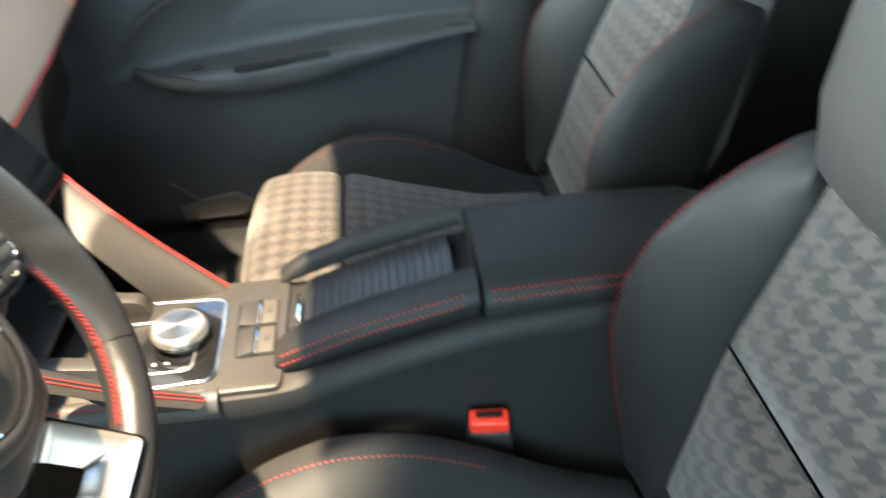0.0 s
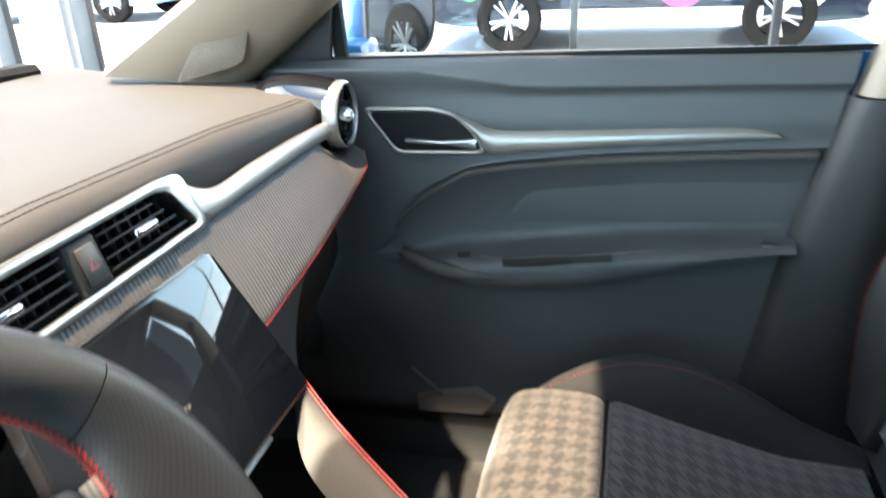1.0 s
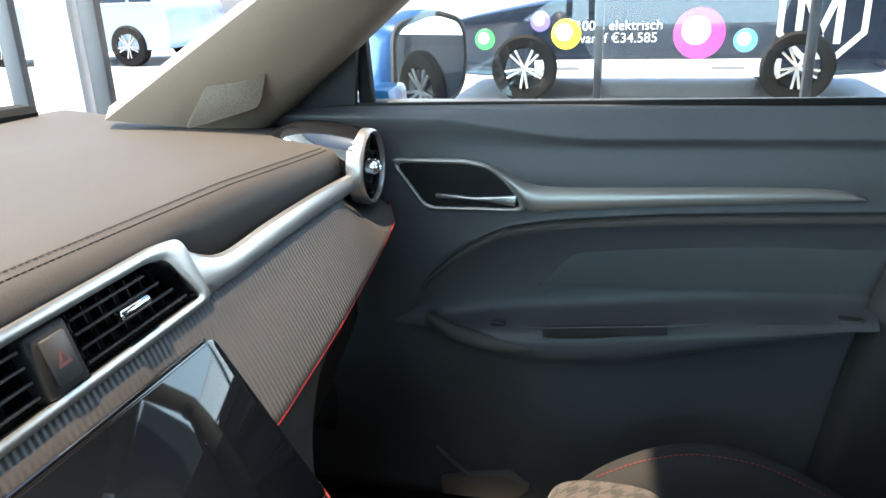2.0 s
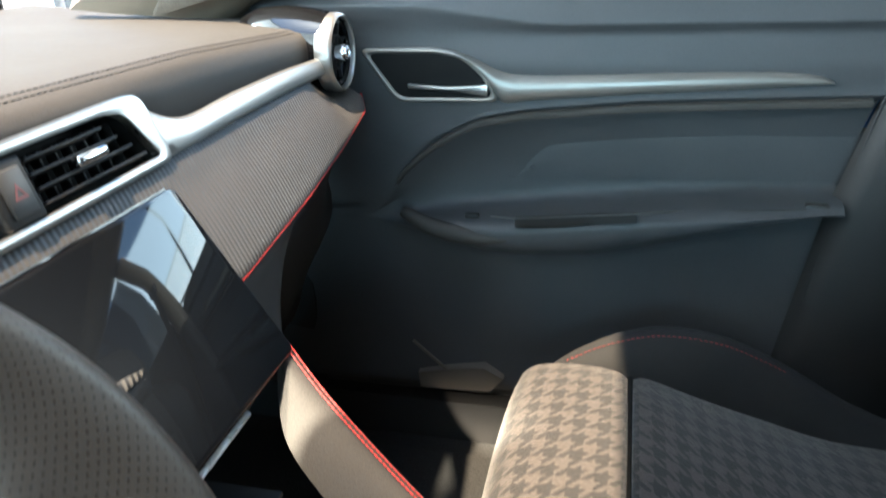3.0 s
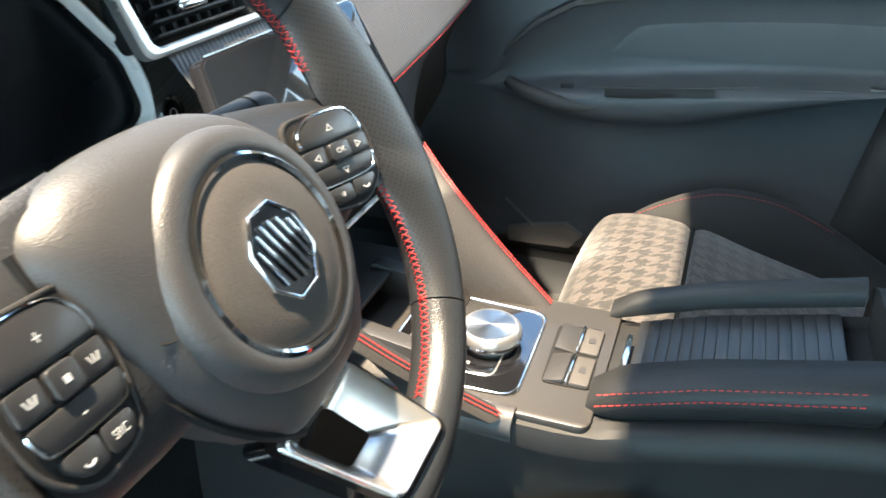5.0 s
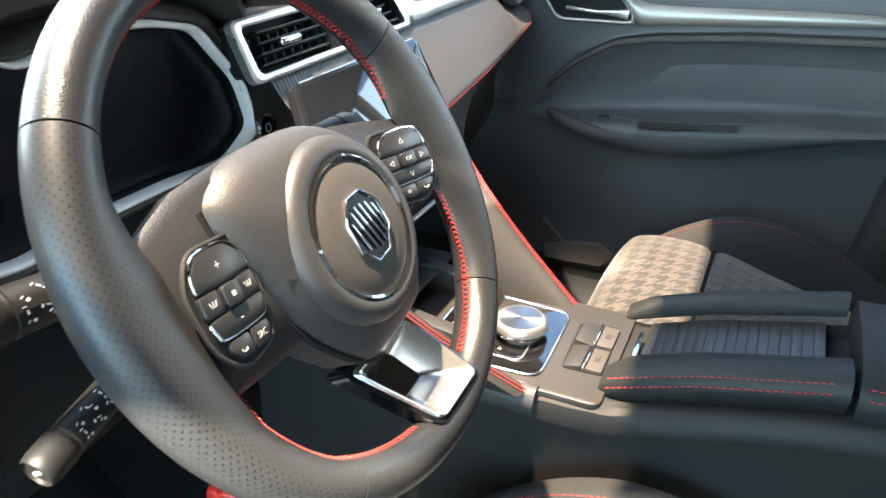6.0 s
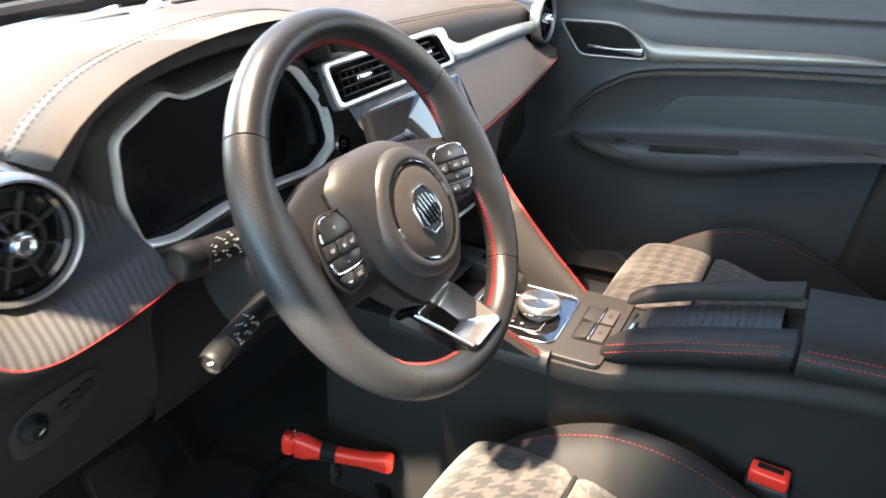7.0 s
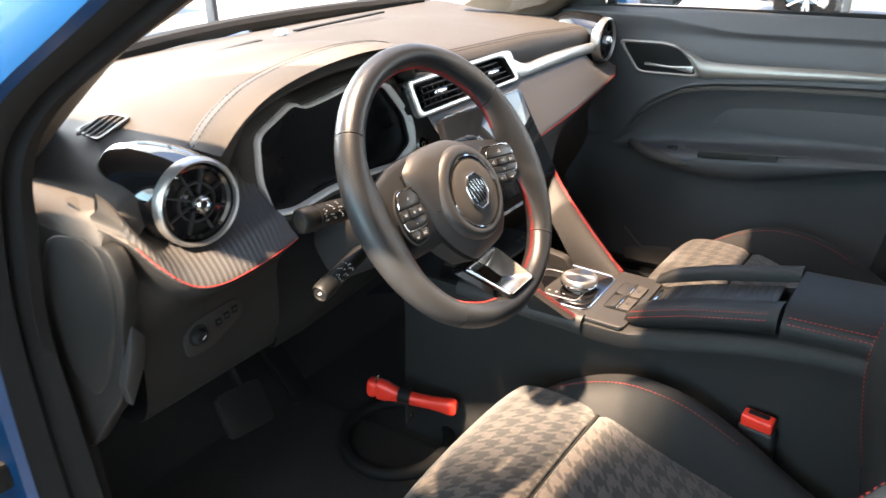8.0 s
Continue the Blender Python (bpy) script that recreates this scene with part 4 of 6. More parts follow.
rim_piece("rim_top", 26.2, 138.8, RIM_SKIN, "smooth black leather rim")
rim_piece("rim_side", 139.2, 228.8, PERF, "perforated black leather rim")
rim_piece("rim_side", -49.8, 25.8, PERF, "perforated black leather rim")
rim_piece("rim_bottom", 229.2, 309.8, RIM_SKIN, "smooth black leather rim")


def rim_seam(a0, a1, r=0.00034):
    pts = []
    k = 0
    d = a0
    while d <= a1:
        p = rim_point(d)
        t = (rim_point(d + 1) - rim_point(d - 1)).normalized()
        o = Vector((t.y, -t.x, 0))
        pts.append((p, t, o))
        d += 1.55
    bm = bmesh.new()
    for i, (p, t, o) in enumerate(pts):
        b = p - o * (0.0160 + flare(a0 + 1.55 * i)) + Vector((0, 0, 0.0010))
        tube([wm @ (b + t * 0.0004 + Vector((0, 0, -0.0030))), wm @ (b + t * 0.0022 - o * 0.0012), wm @ (b + t * 0.0040 + Vector((0, 0, 0.0030)) + o * 0.0004)], r, 5, bm=bm)
        tube([wm @ (b + t * 0.0004 + Vector((0, 0, 0.0030)) + o * 0.0004), wm @ (b + t * 0.0022 - o * 0.0012), wm @ (b + t * 0.0040 + Vector((0, 0, -0.0030)))], r, 5, bm=bm)
    tagged(link("cross_stitching", bm, RED_THREAD, wheel, "red cross stitching"), kind="stuff")


rim_seam(13, 154, 0.0003)
rim_seam(-50, -21)
rim_seam(196, 229)
rim_seam(229, 254)
rim_seam(286, 310)

# horizontal spokes covered in leather, with the key pads
for sx in (-1, 1):
    rings = []
    tops = (0.080, 0.080, 0.070, 0.069, 0.073, 0.080) if sx < 0 else (0.058, 0.0465, 0.0345, 0.030, 0.028, 0.026)
    for (u, bot, w), top in zip(((0.050, -0.034, 0.008), (0.090, -0.032, 0.005), (0.125, -0.028, 0.002), (0.140, -0.030, 0.002), (0.152, -0.036, 0.002), (0.162, -0.042, 0.000)), tops):
        rings.append([wm @ Vector((sx * u, v, z)) for v, z in ((bot, -0.012), (bot - 0.001, w - 0.006), (bot + 0.006, w), (0.0, w + 0.003), (top - 0.006, w), (top + 0.001, w - 0.006), (top, -0.012))])
    part("spoke", loft(rings, True, True), RIM_SKIN, wheel, "smooth black side spoke", 50)
    pad_o = [(-0.034, 0.035), (-0.036, -0.006), (-0.026, -0.038), (0.012, -0.044), (0.033, -0.026), (0.036, 0.014), (0.018, 0.036)]
    pad_o = round_poly([(x * sx, y) for x, y in pad_o], 0.012, 4)
    pm = wm @ (Matrix.Translation((-0.1065, 0.0205, 0.0095)) if sx < 0 else Matrix.Translation((0.1025, 0.004, 0.0085))) @ pose(0, 0, 0, 0, sx * -4, -9 if sx < 0 else -14) @ Matrix.Diagonal((0.70, 0.82, 1, 1) if sx < 0 else (0.94, 0.70, 1, 1))
    kp2 = part("key_pad", solid([(x * 1.06, y * 1.06) for x, y in pad_o], 0.004, pm @ Matrix.Translation((0, 0, -0.002)), 0.0015), STALK, wheel, "black key pad")
    part("pad_rim", ring_solid([(x * 1.10, y * 1.10) for x, y in pad_o], [(x * 1.03, y * 1.03) for x, y in pad_o], 0.0022, pm, bulge=0.0005), HARD, kp2)
    rows_of_keys = [("key", [(-0.030, 0.0115), (0.030, 0.0115), (0.0285, 0.022), (0.018, 0.0345), (-0.014, 0.0345), (-0.027, 0.025)]),
                    ("key", [(-0.0315, -0.0055), (-0.0105, -0.0055), (-0.0105, 0.0100), (-0.0310, 0.0100)]),
                    ("key", [(0.0105, -0.0055), (0.0315, -0.0055), (0.0310, 0.0100), (0.0105, 0.0100)]),
                    ("key", [(-0.0310, -0.0070), (-0.0285, -0.0160), (-0.020, -0.0215), (0.022, -0.0215), (0.0290, -0.0150), (0.0310, -0.0070)]),
                    ("key", [(-0.0010, -0.0245), (-0.0010, -0.0385), (-0.0160, -0.0385), (-0.0235, -0.0310), (-0.0225, -0.0245)]),
                    ("key", [(0.0010, -0.0245), (0.0235, -0.0245), (0.0245, -0.0300), (0.0150, -0.0385), (0.0010, -0.0385)])]
    for kname, outline in rows_of_keys:
        part(kname, solid(round_poly([(x * sx, y) for x, y in outline][::sx], 0.003, 3), 0.0048, pm @ Matrix.Translation((0, 0, 0.0005)), 0.0009), KEY, kp2)
    part("middle_key", solid(round_rect(0.0185, 0.0150, 0.003, 3), 0.0070, pm @ Matrix.Translation((0, 0.0022, 0.0005)), 0.0018, 3), KEY, kp2)
    edge_up = smooth_line([(-0.0305, 0.0125, 0), (-0.0275, 0.0252, 0), (-0.0142, 0.0347, 0), (0.0182, 0.0347, 0), (0.0288, 0.0225, 0), (0.0303, 0.0125, 0)], 4)
    edge_low = smooth_line([(-0.0313, -0.0080, 0), (-0.0288, -0.0163, 0), (-0.0200, -0.0217, 0), (0.0220, -0.0217, 0), (0.0293, -0.0152, 0), (0.0313, -0.0080, 0)], 4)
    for line in (edge_up, edge_low):
        part("bright_edge", tube([pm @ Vector((sx * p.x, p.y, 0.0046)) for p in line], [0.0004] + [0.0009] * (len(line) - 2) + [0.0004], 6), CHROME, kp2, "bright key edge")
    spots = [(0.0, 0.0225), (-0.0205, 0.0022), (0.0205, 0.0022), (0.0, -0.0140), (-0.0115, -0.0315), (0.0120, -0.0315)]
    marks = ("+", "", "", "-", "SRC", "") if sx < 0 else ("", "", "", "", "*", "")
    for i, ((a, b), t) in enumerate(zip(spots, marks)):
        if t:
            letters(t, 0.0062 if len(t) > 1 else 0.0100, pm @ Matrix.Translation((a * sx, b - (0.0018 if t == "*" else 0), 0.0054)), DIM_PRINT, kp2, "key_mark", 0.0001)
        elif sx > 0 and i < 4:
            r = math.atan2(b - 0.0022, a * sx) - math.pi / 2
            q = pm @ Matrix.Translation((a * sx, b, 0.0054)) @ Matrix.Rotation(r, 4, "Z")
            part("key_mark", ring_solid([(-0.0034, -0.0024), (0.0034, -0.0024), (0.0, 0.0034)], [(-0.0021, -0.0017), (0.0021, -0.0017), (0.0, 0.0019)], 0.0002, q), DIM_PRINT, kp2)
        elif i in (1, 2):
            for dx in (-0.0028, 0.0, 0.0028):
                part("key_mark", box(0.0010, 0.0042, 0.0003, pm @ Matrix.Translation((a * sx + dx, b, 0.0054)) @ pose(0, 0, 0, 0, 0, 24 if dx < 0 else -24 if dx > 0 else 0), 0), DIM_PRINT, kp2)
        else:
            part("key_mark", tube([pm @ Vector((a * sx + 0.0034 * math.cos(w), b + 0.0030 * math.sin(w), 0.0053)) for w in (3.4 + 0.35 * k for k in range(8))], 0.0006, 5), DIM_PRINT, kp2)
    if sx > 0:
        letters("OK", 0.0062, pm @ Matrix.Translation((0, 0.0022, 0.0077)), DIM_PRINT, kp2, "key_mark", 0.0001)
    else:
        part("key_mark", box(0.0040, 0.0034, 0.0003, pm @ Matrix.Translation((0, 0.0022, 0.0077))), DIM_PRINT, kp2)

# airbag cover
AB = [(-0.086, 0.064), (-0.066, 0.077), (-0.034, 0.080), (0.018, 0.073), (0.052, 0.055), (0.071, 0.030), (0.077, 0.000), (0.073, -0.030), (0.062, -0.055), (0.048, -0.070), (0.030, -0.080), (-0.030, -0.080), (-0.047, -0.066), (-0.063, -0.044), (-0.075, -0.018), (-0.082, 0.010), (-0.087, 0.038)]
ab = [(p.x, p.y) for p in smooth_line([(x, y, 0) for x, y in AB], 4, True)]
rings = [[wm @ Vector((x * s, y * s, z)) for x, y in ab] for s, z in ((0.985, -0.03), (0.99, -0.004), (1.0, 0.000), (0.997, 0.0035), (0.975, 0.0075), (0.93, 0.0125), (0.85, 0.0175), (0.74, 0.0215), (0.55, 0.0245), (0.2, 0.0255))]
cover = part("airbag_cover", loft(rings, True, True), COVER_SKIN, wheel, "domed black airbag cover", 60)
gap_line = smooth_line([(x * 1.010, y * 1.010, 0) for x, y in AB[-6:] + AB[:1]], 5)
part("cover_gap", tube([wm @ Vector((p.x, p.y, 0.0050)) for p in gap_line], 0.0024, 6), DARK, cover, "dark gap beside the cover")
part("horn_mark", tube([wm @ Vector((-0.062 + x, 0.004 + y, 0.0188 + 0.16 * (x + 0.004))) for x, y in ((-0.008, 0.002), (-0.005, 0.0), (0.003, -0.003), (0.006, 0.000), (0.006, 0.006), (0.004, 0.003), (-0.002, -0.001))], 0.0005, 6), DARK, cover)
part("raised_ring", lathe([(0.040, 0.020), (0.0475, 0.0276), (0.0500, 0.0290), (0.0545, 0.0288), (0.0585, 0.0272), (0.0612, 0.0245), (0.0630, 0.0205), (0.0640, 0.0140)], wm, 64), COVER_SKIN, cover, "coarsely grained ring")
em = wm @ Matrix.Translation((0.001, -0.001, 0.0240))
disc = part("emblem_disc", lathe([(0.0, 0.0075), (0.030, 0.0066), (0.042, 0.0045), (0.0462, 0.002), (0.047, -0.004)], em, 64), SOFT, wheel)
part("emblem_ring", lathe([(0.0445, 0.000), (0.0448, 0.0042), (0.0468, 0.0056), (0.0488, 0.0044), (0.0492, -0.002)], em, 64), CHROME, disc, "chrome ring")
octo = [(0.0225 * math.cos(radians(22.5 + 45 * k)) * 0.98, 0.0225 * math.sin(radians(22.5 + 45 * k)) * 1.12) for k in range(8)]
badge = part("emblem", ring_solid(octo, [(x * 0.90, y * 0.905) for x, y in octo], 0.003, em @ Matrix.Translation((0, 0, 0.0056)), bulge=0.0012), CHROME, disc, "chrome octagonal emblem")
part("emblem_ground", solid([(x * 0.9, y * 0.9) for x, y in octo], 0.001, em @ Matrix.Translation((0, 0, 0.0068))), PIANO, badge)
for x, y, w, h, r in ((-0.0130, -0.002, 0.0018, 0.022, 14), (-0.0075, 0.000, 0.0018, 0.030, 14), (-0.0018, 0.000, 0.0018, 0.034, 14), (0.0040, 0.000, 0.0018, 0.033, 14), (0.0095, 0.001, 0.0018, 0.027, 14), (0.0145, 0.001, 0.0018, 0.018, 14)):
    part("emblem_bar", box(w, h, 0.0022, em @ Matrix.Translation((x, y, 0.0086)) @ pose(0, 0, 0, 0, 0, r), 0.0006), CHROME, badge)
# silver lower spoke
so = round_poly([(-0.0310, -0.088), (0.0420, -0.092), (0.0350, -0.146), (-0.0220, -0.143)], 0.006, 5)
dz = lambda y: lerp(-0.019, 0.017, (-0.094 - y) / 0.046)
bm = bmesh.new()
si2 = round_poly([(-0.0125, -0.104), (0.0190, -0.106), (0.0170, -0.130), (-0.0085, -0.129)], 0.004, 5)
ins = lambda k, o: [(0.007 + (x - 0.007) * k, -0.117 + (y + 0.117) * k) for x, y in o]
loft([[wm @ Vector((x, y, dz(y) - 0.010)) for x, y in so], [wm @ Vector((x, y, dz(y) + 0.003)) for x, y in so], [wm @ Vector((x, y, dz(y) + 0.0055)) for x, y in ins(0.955, so)], [wm @ Vector((x, y, dz(y) + 0.0045)) for x, y in ins(0.90, so)], [wm @ Vector((x, y, dz(y) - 0.018)) for x, y in si2]], True, False, bm)
part("lower_spoke", bm, SPOKE_SILVER, wheel, "bright silver lower spoke")
part("spoke_pocket", loft([[wm @ Vector((x, y, dz(y) - 0.018)) for x, y in si2], [wm @ Vector((x, y, dz(y) - 0.024)) for x, y in si2], [wm @ Vector((0.004 + (x - 0.004) * 0.2, -0.117 + (y + 0.117) * 0.2, dz(-0.117) - 0.026)) for x, y in si2]], True, True), PIANO, wheel)
part("spoke_surround", loft([[wm @ Vector((x, y, dz(y) - 0.014)) for x, y in ins(1.13, so)], [wm @ Vector((x, y, dz(y) + 0.001)) for x, y in ins(1.11, so)], [wm @ Vector((x, y, dz(y) + 0.002)) for x, y in ins(0.98, so)]], True), PIANO, wheel, "gloss black surround")

# column shroud and stalks
column = thing("steering_column", "black steering column shroud with two control stalks", "steering column")
rings = []
for w, rx, ry, cyy in ((-0.035, 0.042, 0.040, 0.0), (-0.045, 0.047, 0.045, 0.002), (-0.09, 0.049, 0.047, 0.0), (-0.16, 0.052, 0.048, -0.006), (-0.24, 0.054, 0.048, -0.01)):
    rings.append([wm @ Vector((rx * math.copysign(abs(math.cos(a)) ** 0.7, math.cos(a)), cyy + ry * math.copysign(abs(math.sin(a)) ** 0.7, math.sin(a)), w)) for a in (2 * math.pi * k / 32 for k in range(32))])
part("shroud", loft(rings, True, True), HARD, column, "black column shroud", 60)
part("shroud_seam", box(0.101, 0.003, 0.16, wm @ Matrix.Translation((0, 0.004, -0.11)), 0.001), DARK, column)


def stalk(root, tip, name, r):
    """A stalk from the column out to its tip: thin neck, round barrel, ringed turning end with a dished face."""
    way = (tip - root).normalized()
    L = (tip - root).length
    side = Vector((-0.25, -0.85, 0.45))
    side = (side - side.dot(way) * way).normalized()
    m = basis(root, side, way.cross(side))
    st = part(name, lathe([(0.0, 0.0), (r * 0.62, 0.0), (r * 0.60, L * 0.22), (r * 0.70, L * 0.30), (r * 0.86, L * 0.36), (r * 0.92, L * 0.80), (r * 0.93, L * 0.815), (r * 0.86, L * 0.82), (r * 0.86, L * 0.835), (r * 0.96, L * 0.84), (r, L * 0.86), (r, L * 0.95), (r * 0.93, L * 0.99), (r * 0.84, L), (r * 0.80, L * 0.985), (r * 0.4, L * 0.992), (0.0, L * 0.993)], m, 36), STALK, column, "black control stalk")
    for i in range(11):
        a = (-34, -12, 12, 34)[i % 4]
        z = L * (0.585 + 0.085 * (i // 4) + 0.02 * (i % 2))
        q = m @ pose(0, 0, 0, 0, 0, a) @ Matrix.Translation((r * 0.915, 0, z)) @ pose(0, 0, 0, 35 * (i % 3))
        part("printed_mark", box(0.0004, 0.0026 if i % 2 else 0.0016, 0.0008 if i % 2 else 0.0020, q), DIM_PRINT, st)
        part("printed_mark", box(0.0004, 0.0007, 0.0020, q @ Matrix.Translation((0.0001, 0.0032, 0.0008))), DIM_PRINT, st)
    return st, m, L


st, m, L = stalk(Vector((-0.420, 0.112, 0.944)), Vector((-0.552, 0.131, 0.952)), "upper_stalk", 0.0160)
part("print_window", box(0.0006, 0.0034, L * 0.26, m @ Matrix.Translation((0.0144, 0.0, L * 0.68))), DARK, st)
st, m, L = stalk(Vector((-0.410, 0.128, 0.886)), Vector((-0.543, 0.119, 0.855)), "lower_stalk", 0.0125)
part("end_mark", box(0.007, 0.0026, 0.0004, m @ Matrix.Translation((0, 0, L * 0.994))), PRINT, st)
root = wm @ Vector((0.046, 0.052, -0.056))
tip = wm @ Vector((0.150, 0.038, -0.052))
way = (tip - root).normalized()
part("wiper_stalk", lathe([(0.0, 0.0), (0.009, 0.0), (0.0085, 0.030), (0.0118, 0.040), (0.0125, 0.084), (0.0110, 0.0845), (0.0110, 0.0865), (0.0125, 0.087), (0.0125, 0.099), (0.0105, 0.105), (0.0, 0.106)], basis(root, way.orthogonal(), way.cross(way.orthogonal())), 28), STALK, column, "black control stalk")

# ---- seats ----
def seat(name, cx, label, fore, back_y, lean_deg):
    s = thing(name, label, "car seat", "front seats", at=(cx, 0, 0.30))
    off = Vector((0, 0, -0.30))

    def P(x, y, z):
        return Vector((x, y + fore, z)) + off

    def panel(pname, profile, half, crown_by, lab):
        """A padded panel across the seat: profile of (y, z), bulging in the middle and dipping at its borders."""
        prof = smooth_line([(0, y, z) for y, z in profile], 5)
        nx = 12
        rows = []
        n = len(prof)
        for j, p in enumerate(prof):
            q = prof[min(j + 1, n - 1)] - prof[max(j - 1, 0)]
            nrm = Vector((0, -q.z, q.y)).normalized()
            if nrm.z < 0 and abs(nrm.z) > abs(nrm.y):
                nrm = -nrm
            ej = min(1.0, min(j, n - 1 - j) / 2.5) ** 0.6
            row = []
            for i in range(nx + 1):
                t = -1 + 2 * i / nx
                ei = (1 - abs(t) ** 6)
                row.append(P(t * half, p.y, p.z) + nrm * (crown_by * (1 - t * t) * ej - 0.004 * (1 - ei * ej)))
            rows.append(row)
        return part(pname, loft(rows), HOUND, s, lab, 60)

    # cushion
    panel("cushion_front", [(-0.1640, 0.5560), (-0.145, 0.5650), (-0.10, 0.5690), (-0.06, 0.5670), (-0.030, 0.5590), (-0.012, 0.5420), (-0.002, 0.5120), (0.004, 0.47), (0.000, 0.43)], 0.166, 0.006, "houndstooth woven fabric")
    panel("cushion_rear", [(-0.1670, 0.5560), (-0.190, 0.5580), (-0.26, 0.5360), (-0.34, 0.5130), (-0.43, 0.4900), (-0.54, 0.4800)], 0.162, 0.008, "houndstooth woven fabric")
    part("cushion_crease", tube([P(x, -0.1655, 0.5535) for x in (-0.164, -0.08, 0.0, 0.08, 0.164)], 0.0030, 8), DARK, s)
    for sx in (-1, 1):
        rings = []
        crest = ((-0.015, 0.470, 0.040), (-0.035, 0.520, 0.056), (-0.075, 0.556, 0.070), (-0.115, 0.579, 0.080), (-0.155, 0.597, 0.085), (-0.21, 0.610, 0.088), (-0.29, 0.602, 0.088), (-0.375, 0.565, 0.086), (-0.46, 0.515, 0.084), (-0.55, 0.480, 0.08))
        for y, zt, w in crest:
            x0 = 0.160
            zi = min(zt - 0.012, table(y, [(-0.55, 0.470), (-0.43, 0.484), (-0.34, 0.507), (-0.26, 0.530), (-0.17, 0.552), (-0.06, 0.556), (-0.02, 0.53)]))
            c = [(x0 - 0.003, 0.43), (x0 - 0.002, zi), (x0 + w * 0.16, lerp(zi, zt, 0.50)), (x0 + w * 0.34, lerp(zi, zt, 0.90)), (x0 + w * 0.50, zt), (x0 + w * 0.72, zt - 0.004), (x0 + w * 0.92, zt - 0.022), (x0 + w, zt - 0.055), (x0 + w, 0.425), (x0 + w - 0.02, 0.40)]
            rings.append([P(sx * a, y, b) for a, b in c])
        part_of = [smooth_line([r[k] for r in rings], 3) for k in range(len(rings[0]))]
        bl = part("cushion_bolster", loft([[col[j] for col in part_of] for j in range(len(part_of[0]))], True, True), FABRIC, s, "black knit side bolster", 60)
        line = smooth_line([P(sx * (0.160 + w * 0.36), y, lerp(min(zt - 0.012, 0.55), zt, 0.94) + 0.0015) for y, zt, w in crest[2:-2]], 6)
        stitch_row("red_stitching", line, RED_THREAD, bl, 0.0045, 0.0025, 0.0005)
    part("base", box(0.46, 0.52, 0.13, Matrix.Translation((0, -0.27, 0.40 - 0.30)), 0.03), DARK, s)
    for sx in (-1, 1):
        part("seat_rail", box(0.04, 0.60, 0.035, Matrix.Translation((sx * 0.2, -0.27, 0.0175)), 0.006), DARK, s)
    # backrest, leaning back
    lean = radians(lean_deg)
    o = Vector((0, back_y, 0.555)) + off
    up, fw = Vector((0, -math.sin(lean), math.cos(lean))), Vector((0, math.cos(lean), math.sin(lean)))

    def B(x, h, f):
        return o + Vector((x, 0, 0)) + up * h + fw * f

    def back_panel(pname, h0, h1, half0, half1, f0, f1):
        rows = []
        n = 14
        for j in range(n + 1):
            t = j / n
            ej = min(1.0, min(j, n - j) / 2.5) ** 0.6
            half = lerp(half0, half1, t)
            row = []
            for i in range(13):
                a = -1 + i / 6
                ei = 1 - abs(a) ** 6
                row.append(B(a * half, lerp(h0, h1, t), lerp(f0, f1, t) + 0.010 * (1 - a * a) * ej - 0.008 * (1 - ei * ej)))
            rows.append(row)
        return part(pname, loft(rows), HOUND, s, "houndstooth woven fabric", 60)

    back_panel("back_lower", 0.00, 0.208, 0.152, 0.146, 0.0, 0.008)
    back_panel("back_upper", 0.212, 0.415, 0.146, 0.136, 0.008, -0.008)
    for sx in (-1, 1):
        rings = []
        bolster_rows = ((-0.03, 0.010, 0.068, 0.151), (0.03, 0.030, 0.076, 0.151), (0.10, 0.056, 0.082, 0.149), (0.17, 0.078, 0.084, 0.147), (0.23, 0.084, 0.082, 0.145), (0.285, 0.074, 0.078, 0.142), (0.33, 0.054, 0.072, 0.140), (0.37, 0.024, 0.066, 0.138), (0.40, -0.004, 0.060, 0.136), (0.415, -0.024, 0.052, 0.135))
        for h, f, w, xi in bolster_rows:
            c = [(xi - 0.004, -0.03), (xi - 0.002, 0.004), (xi + w * 0.28, f * 0.62), (xi + w * 0.60, f * 0.97), (xi + w * 0.72, f + 0.004), (xi + w * 0.86, f - 0.003), (xi + w * 0.97, f - 0.030), (xi + w, -0.06), (xi + w * 0.8, -0.09)]
            rings.append([B(sx * a, h, b) for a, b in c])
        bb = part("back_bolster", loft(rings, True, True), BOLSTER, s, "black side bolster with red seam", 60)
        line = smooth_line([B(sx * (xi + w * 0.74), h, f + 0.0045) for h, f, w, xi in bolster_rows[1:-1]], 6)
        stitch_row("red_stitching", line, RED_THREAD, bb, 0.0040, 0.0030, 0.0005)
    rings = [[B(x, h, f) for x, h, f in ((-0.20, -0.05, -0.075), (-0.225, 0.25, -0.08), (-0.185, 0.43, -0.07), (0, 0.45, -0.065), (0.185, 0.43, -0.07), (0.225, 0.25, -0.08), (0.20, -0.05, -0.075))], [B(x, h, f) for x, h, f in ((-0.19, -0.05, -0.02), (-0.20, 0.25, -0.02), (-0.16, 0.425, -0.02), (0, 0.435, -0.018), (0.16, 0.425, -0.02), (0.20, 0.25, -0.02), (0.19, -0.05, -0.02))]]
    part("back_shell", loft(rings, True, True), HARD, s)
    # head restraint
    rings = []
